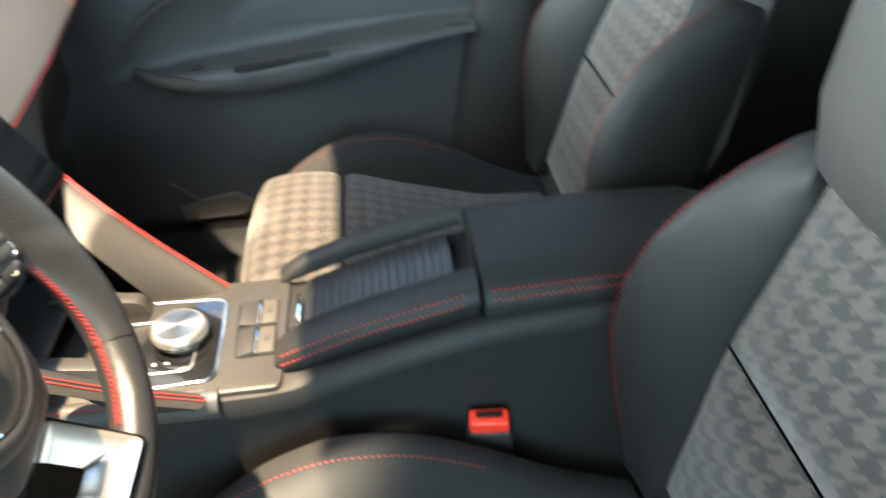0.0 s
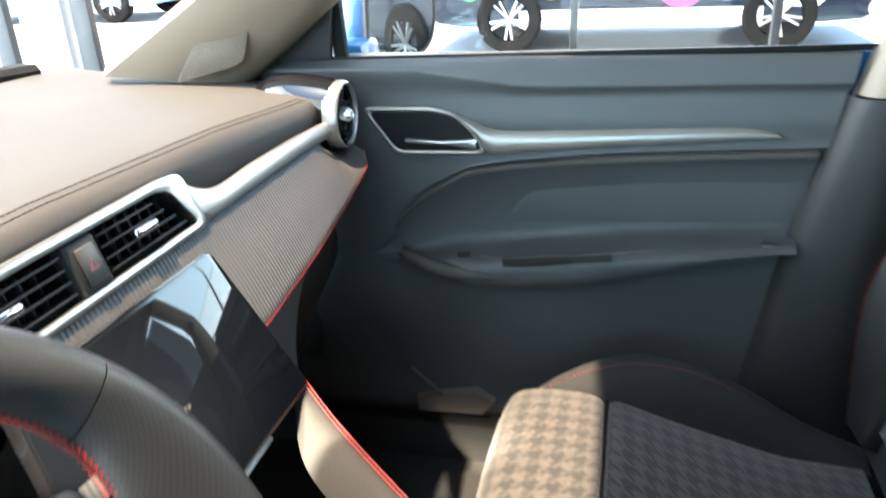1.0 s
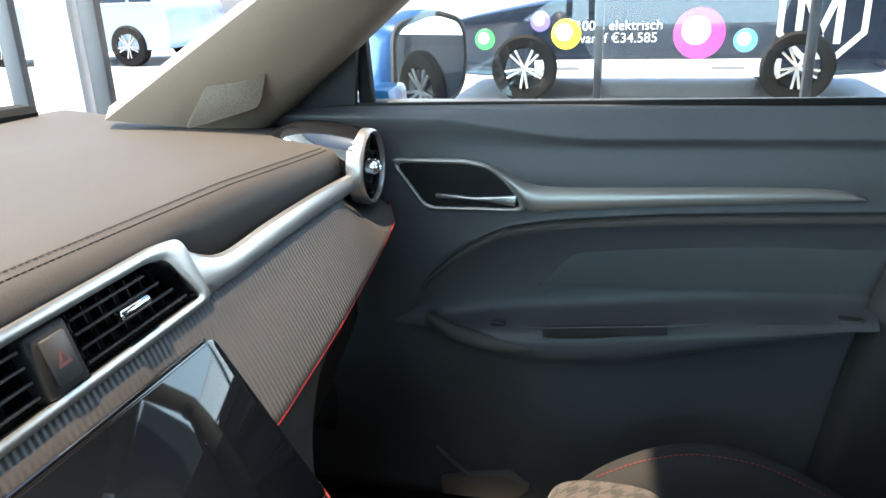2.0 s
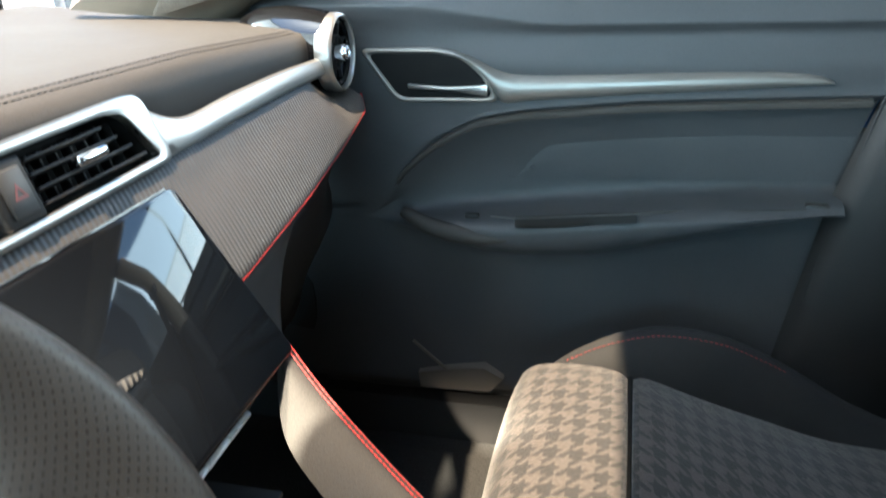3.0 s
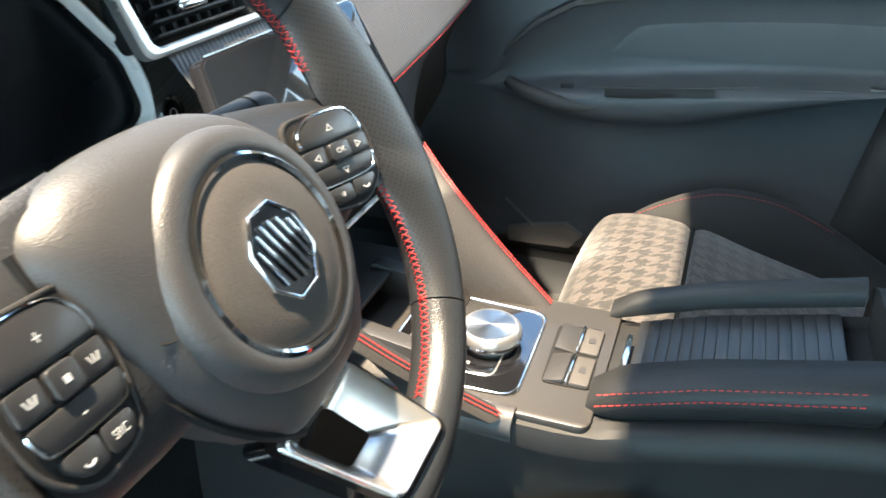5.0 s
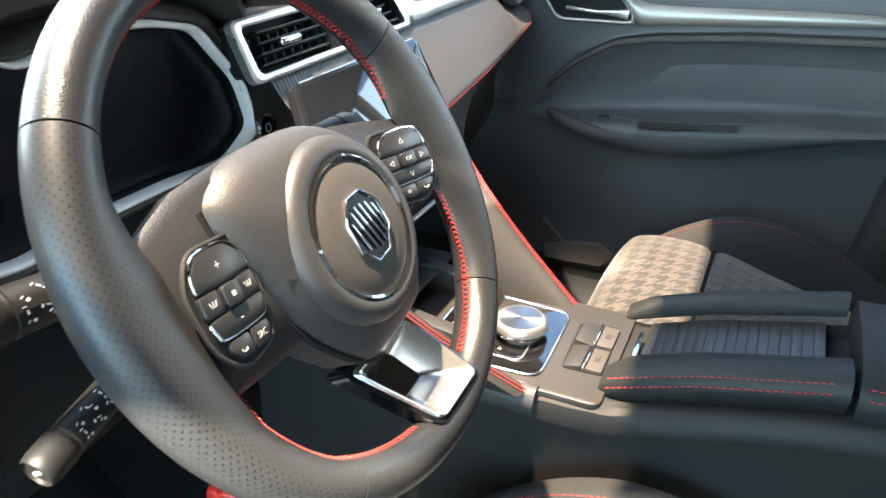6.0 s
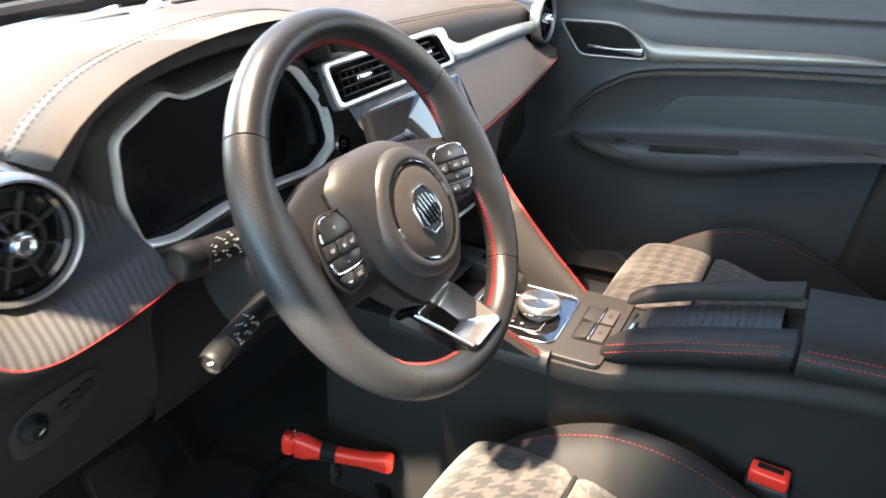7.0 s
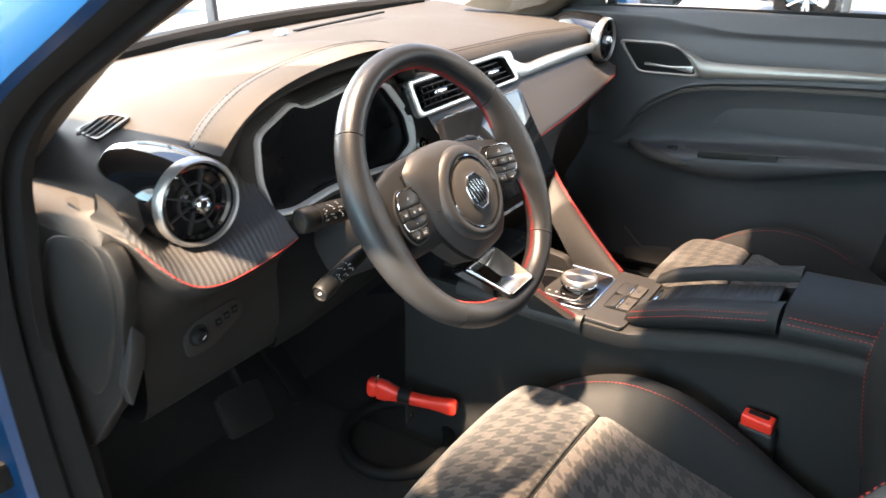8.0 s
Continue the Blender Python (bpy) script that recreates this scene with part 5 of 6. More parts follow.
    for h, hw, d in ((0.402, 0.110, 0.022), (0.414, 0.138, 0.046), (0.46, 0.155, 0.058), (0.53, 0.160, 0.062), (0.60, 0.152, 0.058), (0.64, 0.128, 0.044), (0.655, 0.090, 0.018)):
        rings.append([B(hw * math.copysign(abs(math.cos(a)) ** 0.6, math.cos(a)), h, -0.012 + d * math.copysign(abs(math.sin(a)) ** 0.75, math.sin(a))) for a in (2 * math.pi * k / 28 for k in range(28))])
    part("head_restraint", loft(rings, True, True), LEATHER, s, "grey-black leather head restraint", 60)
    for sx in (-1, 1):
        part("restraint_post", tube([B(sx * 0.06, 0.39, -0.02), B(sx * 0.06, 0.46, -0.014)], 0.006, 12), CHROME, s)
    return s


seat("driver_seat", -0.365, "black front seat with grey houndstooth panels and red seams", 0.046, -0.505, 10)
seat("passenger_seat", 0.362, "black front seat with grey houndstooth panels, beside the console", 0.0, -0.537, 18)

# belt buckle beside the driver's seat
bk = thing("belt_buckle", "black seat belt buckle with a red release button", "belt buckle", at=(-0.108, -0.337, 0.52))
bmi = basis((0, 0, 0), (0.10, 1, 0.0), (-0.18, 0.05, 1))
part("housing", box(0.054, 0.062, 0.024, bmi @ Matrix.Translation((0, 0.020, 0)), 0.006, 3), HARD, bk, "black buckle housing")
part("release_button", box(0.046, 0.022, 0.0215, bmi @ Matrix.Translation((0, 0.060, 0.0)), 0.004, 3), RED_PLASTIC, bk, "red release button")
part("slot", box(0.030, 0.002, 0.008, bmi @ Matrix.Translation((0, 0.0715, 0.002)), 0.0008), DARK, bk)
part("stem", box(0.026, 0.16, 0.008, bmi @ Matrix.Translation((0, -0.08, 0)), 0.002), DARK, bk)

# ---- passenger's door ----
door = thing("passenger_door", "closed front door with black trim, silver handle spear and arm rest", "car door")


def off_x(y):
    return 0.684 + (0.045 - y) * 0.085 if y < 0.045 else 0.684 - (y - 0.045) * 0.02


def ridge_z(y):
    return table(y, [(-0.75, 0.915), (-0.44, 0.901), (-0.146, 0.892), (0.015, 0.880), (0.084, 0.867), (0.149, 0.830), (0.195, 0.790), (0.225, 0.745), (0.26, 0.72), (0.5, 0.70)])


def door_section(y):
    x = off_x(y)
    a = table(y, [(-0.75, 1.0), (0.06, 1.0), (0.17, 0.55), (0.225, 0.0), (0.5, 0.0)])
    zr = ridge_z(y)
    za = table(y, [(-0.75, 0.768), (-0.4, 0.752), (-0.2, 0.742), (0.0, 0.726), (0.16, 0.712), (0.22, 0.705), (0.5, 0.70)])
    b = table(y, [(-0.75, 1.0), (0.10, 1.0), (0.21, 0.25), (0.26, 0.0), (0.5, 0.0)])
    up = table(y, [(-0.44, 0.0), (-0.02, 0.0), (0.157, 0.024), (0.5, 0.026)])
    zb = table(y, [(-0.75, 0.760), (-0.41, 0.742), (-0.27, 0.704), (-0.113, 0.668), (0.0, 0.662), (0.088, 0.668), (0.16, 0.692), (0.22, 0.70), (0.5, 0.69)])
    pts = [(0.10, 1.046), (0.045, 1.052), (0.022, 1.049), (0.010, 1.043), (-0.002, 1.012 + up), (-0.0025, 1.004 + up), (0.008, 0.992 + up * 0.4), (0.006, 0.975), (0.0, 0.95), (0.002, 0.925), (0.001, max(zr + 0.012, 0.86)), (0.000, zr + 0.006), (0.016 * b, zr - 0.004), (0.019 * b, zr - 0.012),
           (0.034 * b, lerp(zr, za, 0.45)), (0.036 * b, za + 0.028), (0.026 * b, za + 0.010), (0.0 - 0.026 * a, za + 0.002), (-0.042 * a, za - 0.006), (-0.046 * a, lerp(za, zb, 0.30)), (-0.040 * a, lerp(za, zb, 0.65)), (-0.020 * a, zb + 0.004), (0.012 * a, zb - 0.012),
           (0.004 + 0.016 * a, 0.615), (0.014, 0.54), (0.004, 0.46), (-0.006, 0.425), (-0.008, 0.40), (0.02, 0.385), (0.03, 0.34)]
    return smooth_line([(x + dx, y - max(0.0, -0.30 - y) * 1.4 * (z - 0.746), z) for dx, z in pts], 3)


DY = [0.52, 0.46, 0.40, 0.34, 0.30, 0.27, 0.25, 0.235, 0.22, 0.205, 0.19, 0.175, 0.16, 0.14, 0.12, 0.10, 0.07, 0.04, 0.0, -0.05, -0.10, -0.15, -0.20, -0.25, -0.30, -0.34, -0.38, -0.41, -0.44]
part("door_card", loft([door_section(y) for y in DY]), DOOR_SKIN, door, "black moulded door trim", 50)
ry = [0.205 - 0.013 * k for k in range(50)]
rings = [[Vector((off_x(y) + dx, y - max(0.0, -0.30 - y) * 0.2, ridge_z(y) + dz - 0.004)) for dx, dz in ((0.004, 0.0065), (-0.0035, 0.004), (-0.0045, 0.0), (-0.003, -0.005), (0.006, -0.0075))] for y in ry]
part("ridge_trim", loft(rings), SOFT, door, "narrow raised ridge")
part("armrest_nose", tube(smooth_line([(off_x(y) + dx, y, z) for y, dx, z in ((0.196, -0.010, 0.724), (0.15, -0.026, 0.708), (0.09, -0.036, 0.699), (0.03, -0.038, 0.698), (-0.05, -0.034, 0.704))], 5), [0.004 + 0.0105 * math.sin(math.pi * min(1.0, 0.15 + k / 20.0)) for k in range(21)], 14), SOFT, door, "rounded arm rest front")
part("door_edge", tube([(0.728, -0.512, 1.055), (0.726, -0.472, 0.90), (0.722, -0.440, 0.746), (0.715, -0.415, 0.60)], 0.0022, 8), HARD, door)
part("outer_skin", loft([[Vector((x, y, z)) for y, z in ((0.60, 0.30), (0.60, 0.95), (0.40, 1.035), (-0.55, 1.045), (-0.60, 0.95), (-0.50, 0.30))] for x in (0.765, 0.80)], True, True), BLUE, door, "blue outer skin")
dmm = basis((0.688, 0.0, 0.92), (0, -1, 0), (0, 0, 1))
flip = lambda y, z: (-y, z - 0.92)
ho = round_poly([flip(*p) for p in ((0.252, 0.974), (0.197, 0.896), (0.042, 0.899), (0.062, 0.935), (0.094, 0.968), (0.135, 0.976))], 0.016, 5)
hi = round_poly([flip(*p) for p in ((0.238, 0.967), (0.192, 0.904), (0.052, 0.906), (0.070, 0.936), (0.098, 0.961), (0.135, 0.968))], 0.013, 5)
hm = dmm @ Matrix.Translation((0, 0, 0.0085))
bm = ring_solid(ho, hi, 0.004, hm @ Matrix.Translation((0, 0, -0.003)), bulge=0.003)
tops = smooth_line([flip(0.098, 0.968) + (0,), flip(0.070, 0.956) + (0,), flip(0.040, 0.942) + (0,), flip(0.0, 0.9365) + (0,), flip(-0.10, 0.937) + (0,), flip(-0.22, 0.939) + (0,), flip(-0.33, 0.939) + (0,), flip(-0.385, 0.934) + (0,), flip(-0.405, 0.926) + (0,)], 5)
lows = smooth_line([flip(0.090, 0.958) + (0,), flip(0.062, 0.930) + (0,), flip(0.040, 0.898) + (0,), flip(0.0, 0.900) + (0,), flip(-0.10, 0.906) + (0,), flip(-0.22, 0.912) + (0,), flip(-0.33, 0.918) + (0,), flip(-0.385, 0.921) + (0,), flip(-0.405, 0.924) + (0,)], 5)
rings = []
for a, b in zip(tops, lows):
    lean_by = -0.085 * max(0.0, a.x + 0.045)
    rings.append([hm @ Vector((lerp(a.x, b.x, t), lerp(a.y, b.y, t), h + lean_by)) for t, h in zip(lo, (-0.004, 0.003, 0.006, 0.007, 0.006, 0.003, -0.004))])
loft(rings, bm=bm)
part("handle_spear", bm, DOOR_SPEAR, door, "satin silver handle surround and spear")
part("handle_recess", loft([[hm @ Vector((*p, 0.002)) for p in hi], [hm @ Vector((p[0] * 0.98, p[1] * 0.97, -0.0008)) for p in hi], [hm @ Vector((-0.145 + (p[0] + 0.145) * 0.5, 0.015 + (p[1] - 0.015) * 0.4, -0.0004)) for p in hi]], True, True), DARK, door)
lv = [flip(*p) for p in ((0.178, 0.925), (0.178, 0.918), (0.105, 0.915), (0.060, 0.909), (0.058, 0.926), (0.085, 0.923), (0.12, 0.921))]
part("pull_lever", solid(lv, 0.010, hm @ Matrix.Translation((0, 0, -0.001)), 0.002), SATIN, door, "silver door lever")
# arm rest: window switch plate, dark strip for the pull pocket's shade, and end block
ax = lambda y: off_x(y)
py = [0.014 - 0.0175 * k for k in range(11)]
rz = lambda y: table(y, [(-0.23, 0.757), (-0.16, 0.749), (0.015, 0.738), (0.05, 0.741)])
part("pull_shade", loft([[Vector((ax(y) - d, y, rz(y) - 0.004 - dz)) for d, dz in ((0.040, -0.002), (0.0490, 0.0), (0.0490, 0.012), (0.0470, h), (0.040, h + 0.002))] for y, h in zip(py, (0.013, 0.015, 0.016, 0.016, 0.016, 0.015, 0.014, 0.013, 0.011, 0.009, 0.007))], True, True), HARD, door, "dark strip in place of the shaded pull pocket")
part("recess_rim", tube([(ax(y) - 0.0485, y, rz(y) - 0.002) for y in (0.05, 0.03, 0.012, -0.04, -0.10, -0.16, -0.19, -0.225)], [0.0008, 0.0012, 0.0015, 0.0014, 0.0014, 0.0020, 0.0026, 0.0008], 8), GREY_TOP, door)
part("window_switch", box(0.012, 0.022, 0.007, Matrix.Translation((ax(0.08) - 0.014, 0.085, 0.724)), 0.002), HARD, door)
part("armrest_end", box(0.020, 0.034, 0.011, Matrix.Translation((ax(-0.41) - 0.018, -0.408, 0.751)), 0.003), GREY_TOP, door)
part("armrest_seam", tube([(ax(y) - 0.030, y, table(y, [(-0.40, 0.7515), (-0.29, 0.7475)])) for y in (-0.285, -0.32, -0.36, -0.392)], [0.0004, 0.0012, 0.0016, 0.0018], 8), GREY_TOP, door)
# faint raised insert above the arm rest
ins = smooth_line([(0, 0.030, 0.765), (0, -0.012, 0.815), (0, -0.06, 0.838), (0, -0.14, 0.848), (0, -0.30, 0.852), (0, -0.52, 0.856)], 5)
rings = [[Vector((off_x(p.y) + dx, p.y, z)) for dx, z in ((0.032, p.z - 0.001), (0.0315, p.z - 0.005), (0.0312, p.z - 0.014), (0.0312, lerp(p.z, 0.775, 0.5)), (0.0325, 0.772))] for p in ins]
part("insert", loft(rings), DOOR_SKIN, door, "faint raised door insert")
# door bin lip, low down
part("bin_lip", loft([[Vector((0.664 + k, y, z)) for y, z in ((0.181, 0.399), (0.184, 0.428), (0.135, 0.439), (0.07, 0.449), (0.036, 0.430), (0.06, 0.402))] for k in (0.0, 0.003, 0.03)], True, True), BIN_LIT, door, "edge of the door bin")
part("bin_edge", tube([(0.668, 0.191, 0.489), (0.667, 0.163, 0.464), (0.666, 0.135, 0.440)], 0.0028, 8), BIN_LIT, door)
win_m = [(-0.62, 1.055), (0.345, 1.045), (0.30, 1.16), (-0.02, 1.40), (-0.62, 1.44)]
pane = part("window_pane", solid([(y, z) for y, z in win_m], 0.004, Matrix.Translation((0.735, 0, 0)) @ Matrix(((0, 0, 1, 0), (1, 0, 0, 0), (0, 1, 0, 0), (0, 0, 0, 1)))), GLASS, door, "clear side window")
pane.visible_shadow = False
part("sill_strip", box(0.006, 1.0, 0.010, Matrix.Translation((0.722, -0.13, 1.0505)) @ pose(0, 0, 0, -0.5, 0, 3.0), 0.002), RUBBER, door)
# triangular quarter cover before the window
tri2 = [(0.30, 1.050), (0.47, 1.036), (0.325, 1.155), (0.285, 1.19)]
part("quarter_cover", solid(tri2, 0.012, Matrix.Translation((0.690, 0, 0)) @ Matrix(((0, 0, 1, 0), (1, 0, 0, 0), (0, 1, 0, 0), (0, 0, 0, 1))), 0.003), HARD, door, "black triangular mirror cover")
part("window_post", box(0.020, 0.022, 0.16, Matrix.Translation((0.712, 0.292, 1.12)) @ pose(0, 0, 0, -3), 0.004), RUBBER, door)

# door mirror
mir = thing("door_mirror", "blue door mirror with a black-edged glass", "door mirror", at=(0.94, 0.243, 1.085))
mo = Vector((0.94, 0.243, 1.085))
ml = basis(mo, (0.93, -0.36, 0.0), (0, 0, 1))
rr = round_poly([(-0.112, 0.066), (-0.118, -0.066), (0.030, -0.078), (0.082, -0.056), (0.098, 0.0), (0.088, 0.066), (0.0, 0.086)], 0.03, 5)
mi = Matrix.Translation(-mo) @ ml
part("shell", loft([[mi @ Vector((x * s, y * s, z)) for x, y in rr] for s, z in ((1.0, 0.0), (1.06, -0.02), (1.05, -0.05), (0.85, -0.09), (0.4, -0.115))], True, True), BLUE, mir, "blue painted shell")
part("rim", ring_solid([(x * 1.03, y * 1.03) for x, y in rr], [(x * 0.93, y * 0.92) for x, y in rr], 0.006, mi @ Matrix.Translation((0, 0, -0.003)), bulge=0.002), HARD, mir)
part("mirror_glass", solid([(x * 0.94, y * 0.93) for x, y in rr], 0.002, mi @ Matrix.Translation((0, 0, 0.0005))), MIRROR, mir, "mirror glass")
part("foot", box(0.10, 0.06, 0.05, Matrix.Translation((-0.13, 0.055, -0.045)), 0.015), BLUE, mir)
part("tape", box(0.002, 0.030, 0.055, Matrix.Translation((-0.165, 0.075, 0.055)), 0), mat("blue_film", (0.01, 0.16, 0.55), 0.5), mir, "blue film tab")

# ---- pillars, roof, screen ----
shell = thing("car_body", "blue car body shell with open driver's doorway", "car body")


def pillar(side, name):
    a0, a1 = Vector((side * 0.570, 0.638, 1.045)), Vector((side * 0.550, 0.0, 1.425))
    b0, b1 = Vector((side * 0.645, 0.430, 1.020)), Vector((side * 0.615, -0.045, 1.395))
    rings = []
    for i in range(13):
        t = i / 12
        a, b = a0.lerp(a1, t), b0.lerp(b1, t)
        b = b + Vector((0, -0.10 * (1 - t) ** 2 * 0.0, 0))
        e = Vector((side * 0.05, 0.03, 0.01))
        rings.append([a + e, a, a.lerp(b, 0.25) + Vector((-side * 0.012, 0, 0)), a.lerp(b, 0.55) + Vector((-side * 0.014, 0, 0)), a.lerp(b, 0.85) + Vector((-side * 0.008, 0, 0)), b, b + Vector((side * 0.06, 0.0, 0.0))])
    return part(name, loft(rings, True, True), PILLAR, shell, "grey-beige pillar trim", 60)


pr = pillar(1, "windscreen_pillar_trim")
LP = [[Vector((-0.600, 0.66, 1.03)), Vector((-0.595, 0.42, 1.17)), Vector((-0.58, 0.12, 1.36)), Vector((-0.56, 0.0, 1.43))], [Vector((-0.612, 0.53, 1.02)), Vector((-0.610, 0.30, 1.19)), Vector((-0.600, 0.08, 1.32)), Vector((-0.58, -0.03, 1.41))]]
part("windscreen_pillar_trim", loft([smooth_line([p + Vector((-0.05, 0.02, 0)) for p in LP[0]], 5), smooth_line(LP[0], 5), smooth_line(LP[1], 5), smooth_line([p + Vector((-0.05, 0.01, 0)) for p in LP[1]], 5)]), PILLAR, shell, "grey-beige pillar trim")
# flared base of the pillar trim with the speaker grille
gm = basis((0.590, 0.455, 1.082), (0.20, -0.86, 0.28), (-0.10, 0.3, 1.0))
part("tweeter_grille", solid(round_poly([(-0.075, -0.030), (0.040, -0.036), (0.085, 0.030), (-0.010, 0.022)], 0.014, 4), 0.003, gm, 0.001), mat("grille_grey", (0.120, 0.095, 0.070), 0.75, grain=0.5, grain_size=800, bump=0.8), pr, "fine tweeter grille")
roof = [[Vector((x, y, z + 0.06 * (1 - (x / 0.62) ** 2))) for x in (-0.66, -0.5, -0.25, 0, 0.25, 0.5, 0.66)] for y, z in ((0.012, 1.416), (-0.03, 1.427), (-0.15, 1.45), (-0.6, 1.47), (-1.2, 1.46), (-2.2, 1.40))]
part("headliner", loft(roof), PILLAR, shell, "pale grey headliner")
bm = loft([[p + Vector((0, 0.02, 0.035)) for p in r] for r in roof])
part("roof_skin", bm, BLUE, shell, "blue roof")
for side in (-1, 1):
    part("roof_rail", tube([(side * 0.62, 0.03, 1.405), (side * 0.665, -0.15, 1.425), (side * 0.68, -0.6, 1.44), (side * 0.68, -1.4, 1.42)], 0.045, 12), PILLAR, shell)
    for pname, pmat, plab, prow in (("middle_pillar", HARD, "dark lower pillar trim", ((0.30, -0.36, -0.64), (0.746, -0.430, -0.61), (0.90, -0.470, -0.605), (0.985, -0.490, -0.612))), ("upper_pillar", PILLAR, "grey-beige pillar trim", ((0.988, -0.497, -0.615), (1.10, -0.53, -0.635), (1.25, -0.58, -0.68), (1.41, -0.64, -0.76)))):
        part(pname, loft([[Vector((side * x, y, z)) for x, y in ((0.735, y0), (0.712, y0 - 0.010), (0.702, y0 - 0.03), (0.700, (y0 + y1) / 2), (0.704, y1 + 0.02), (0.735, y1))] for z, y0, y1 in prow], True, True), pmat, shell, plab, 60)
# windscreen
gl = [[Vector((x * 0.98, y + 0.06 * (1 - (x / 0.62) ** 2), z)) for x in (-0.62, -0.4, -0.2, 0, 0.2, 0.4, 0.62)] for y, z in ((0.90, 1.005), (0.65, 1.12), (0.35, 1.28), (0.03, 1.43))]
ws = part("windscreen", loft(gl), GLASS, shell, "clear windscreen")
ws.visible_shadow = False
base_y = lambda x: 0.80 + 0.115 * (1 - ((x - 0.12) / 0.5) ** 2) if x > -0.55 else 0.70 - (x + 0.55) * -0.9
part("screen_mask", loft([[Vector((x, base_y(x) + dy, z)) for x in [-0.62 + 0.04 * i for i in range(32)]] for dy, z in ((0.0, 1.030), (-0.004, 1.046), (0.004, 1.056), (0.03, 1.058))]), DARK, shell, "black edge along the windscreen")
# bonnet
part("bonnet", loft([[Vector((x * 1.25, y - 0.25 * (x / 0.62) ** 2, z - 0.05 * (x / 0.62) ** 2)) for x in (-0.62, -0.4, -0.2, 0, 0.2, 0.4, 0.62)] for y, z in ((0.99, 0.985), (1.2, 0.99), (1.6, 0.96), (1.9, 0.88), (2.0, 0.72), (2.02, 0.4))]), BLUE, shell, "blue bonnet")
part("wiper_cowl", loft([[Vector((x * 1.1, y, z)) for x in (-0.62, -0.2, 0.2, 0.62)] for y, z in ((0.90, 1.00), (0.96, 0.985), (1.04, 0.985))]), DARK, shell)
part("wiper_arm", tube([(-0.10, 0.985, 1.000), (0.10, 0.93, 1.035), (0.45, 0.90, 1.035)], 0.006, 8), RUBBER, shell)
part("wiper_blade", tube([(0.10, 0.925, 1.026), (0.35, 0.91, 1.026), (0.56, 0.87, 1.026)], 0.007, 8), RUBBER, shell)
part("wiper_arm", tube([(-0.52, 0.985, 1.000), (-0.38, 0.945, 1.030), (-0.12, 0.945, 1.032)], 0.006, 8), RUBBER, shell)
# driver's doorway: pale pillar edge, rubber seal, blue jamb
def ribbon(name, lines, material, label=""):
    """A skin over lines with the same number of points."""
    return part(name, loft([smooth_line(l, 6) for l in lines]), material, shell, label, 50)


IN = [(-0.662, 0.500, 0.990), (-0.660, 0.400, 1.060), (-0.660, 0.255, 1.151), (-0.655, 0.126, 1.214), (-0.640, -0.05, 1.300), (-0.620, -0.25, 1.375), (-0.62, -0.55, 1.41)]
OUT = [(-0.712, 0.470, 0.990), (-0.710, 0.375, 1.070), (-0.710, 0.250, 1.145), (-0.710, 0.129, 1.199), (-0.700, -0.05, 1.280), (-0.690, -0.25, 1.355), (-0.68, -0.55, 1.40)]
ribbon("pillar_edge_trim", [[Vector(p) + Vector((0.05, 0.03, 0.03)) for p in IN], IN, [Vector(a).lerp(Vector(b), 0.5) + Vector((0, -0.006, -0.004)) for a, b in zip(IN, OUT)], OUT], PILLAR, "grey-beige pillar trim edge")
SA = [(-0.742, 0.36, 0.33), (-0.742, 0.362, 0.50), (-0.742, 0.379, 0.70), (-0.742, 0.388, 0.84), (-0.742, 0.353, 0.965), (-0.742, 0.327, 1.045), (-0.742, 0.250, 1.120), (-0.742, 0.085, 1.205), (-0.735, -0.08, 1.280), (-0.725, -0.28, 1.355), (-0.71, -0.55, 1.40)]
SB = [(-0.80, 0.44, 0.33), (-0.80, 0.432, 0.50), (-0.80, 0.428, 0.70), (-0.80, 0.412, 0.842), (-0.80, 0.385, 0.960), (-0.80, 0.320, 1.070), (-0.80, 0.225, 1.138), (-0.80, 0.085, 1.206), (-0.795, -0.08, 1.285), (-0.785, -0.28, 1.37), (-0.77, -0.55, 1.42)]
mix_line = lambda t, d: [Vector(a).lerp(Vector(b), t) + Vector(d) for a, b in zip(SA, SB)]
ribbon("jamb_inner", [[Vector(p) + Vector((0.006, 0.06, 0.0)) for p in SA], [Vector(p) + Vector((0.003, 0.012, 0.0)) for p in SA], SA], DARK, "dark jamb trim")
ribbon("door_seal", [SA, mix_line(0.12, (0, -0.014, -0.006)), mix_line(0.35, (0, -0.016, -0.006)), mix_line(0.48, (0, 0.002, 0.0)), mix_line(0.60, (0, -0.008, -0.004)), mix_line(0.85, (0, -0.006, -0.003)), SB], RUBBER, "black rubber door seal")
ribbon("jamb", [SB, [Vector(p) + Vector((-0.012, 0.004, 0.002)) for p in SB], [Vector(p) + Vector((-0.026, 0.05, 0.02)) for p in SB], [Vector(p) + Vector((-0.03, 0.16, 0.06)) for p in SB], [Vector(p) + Vector((0.04, 0.20, 0.08)) for p in SB]], BLUE, "blue painted jamb")
hg = part("hinge", box(0.045, 0.05, 0.045, Matrix.Translation((-0.825, 0.475, 0.61)), 0.01), DARK, shell, "black door check hinge")
part("bolt", lathe([(0.0, 0.010), (0.010, 0.010), (0.012, 0.0)], Matrix.Translation((-0.846, 0.462, 0.615)) @ pose(0, 0, 0, 0, -90, 0), 6), RUBBER, hg)
open_door = thing("driver_door", "open blue front door with black inner trim", "car door", at=(-0.86, 0.62, 0))
om = pose(0, 0, 0, 0, 0, -65)
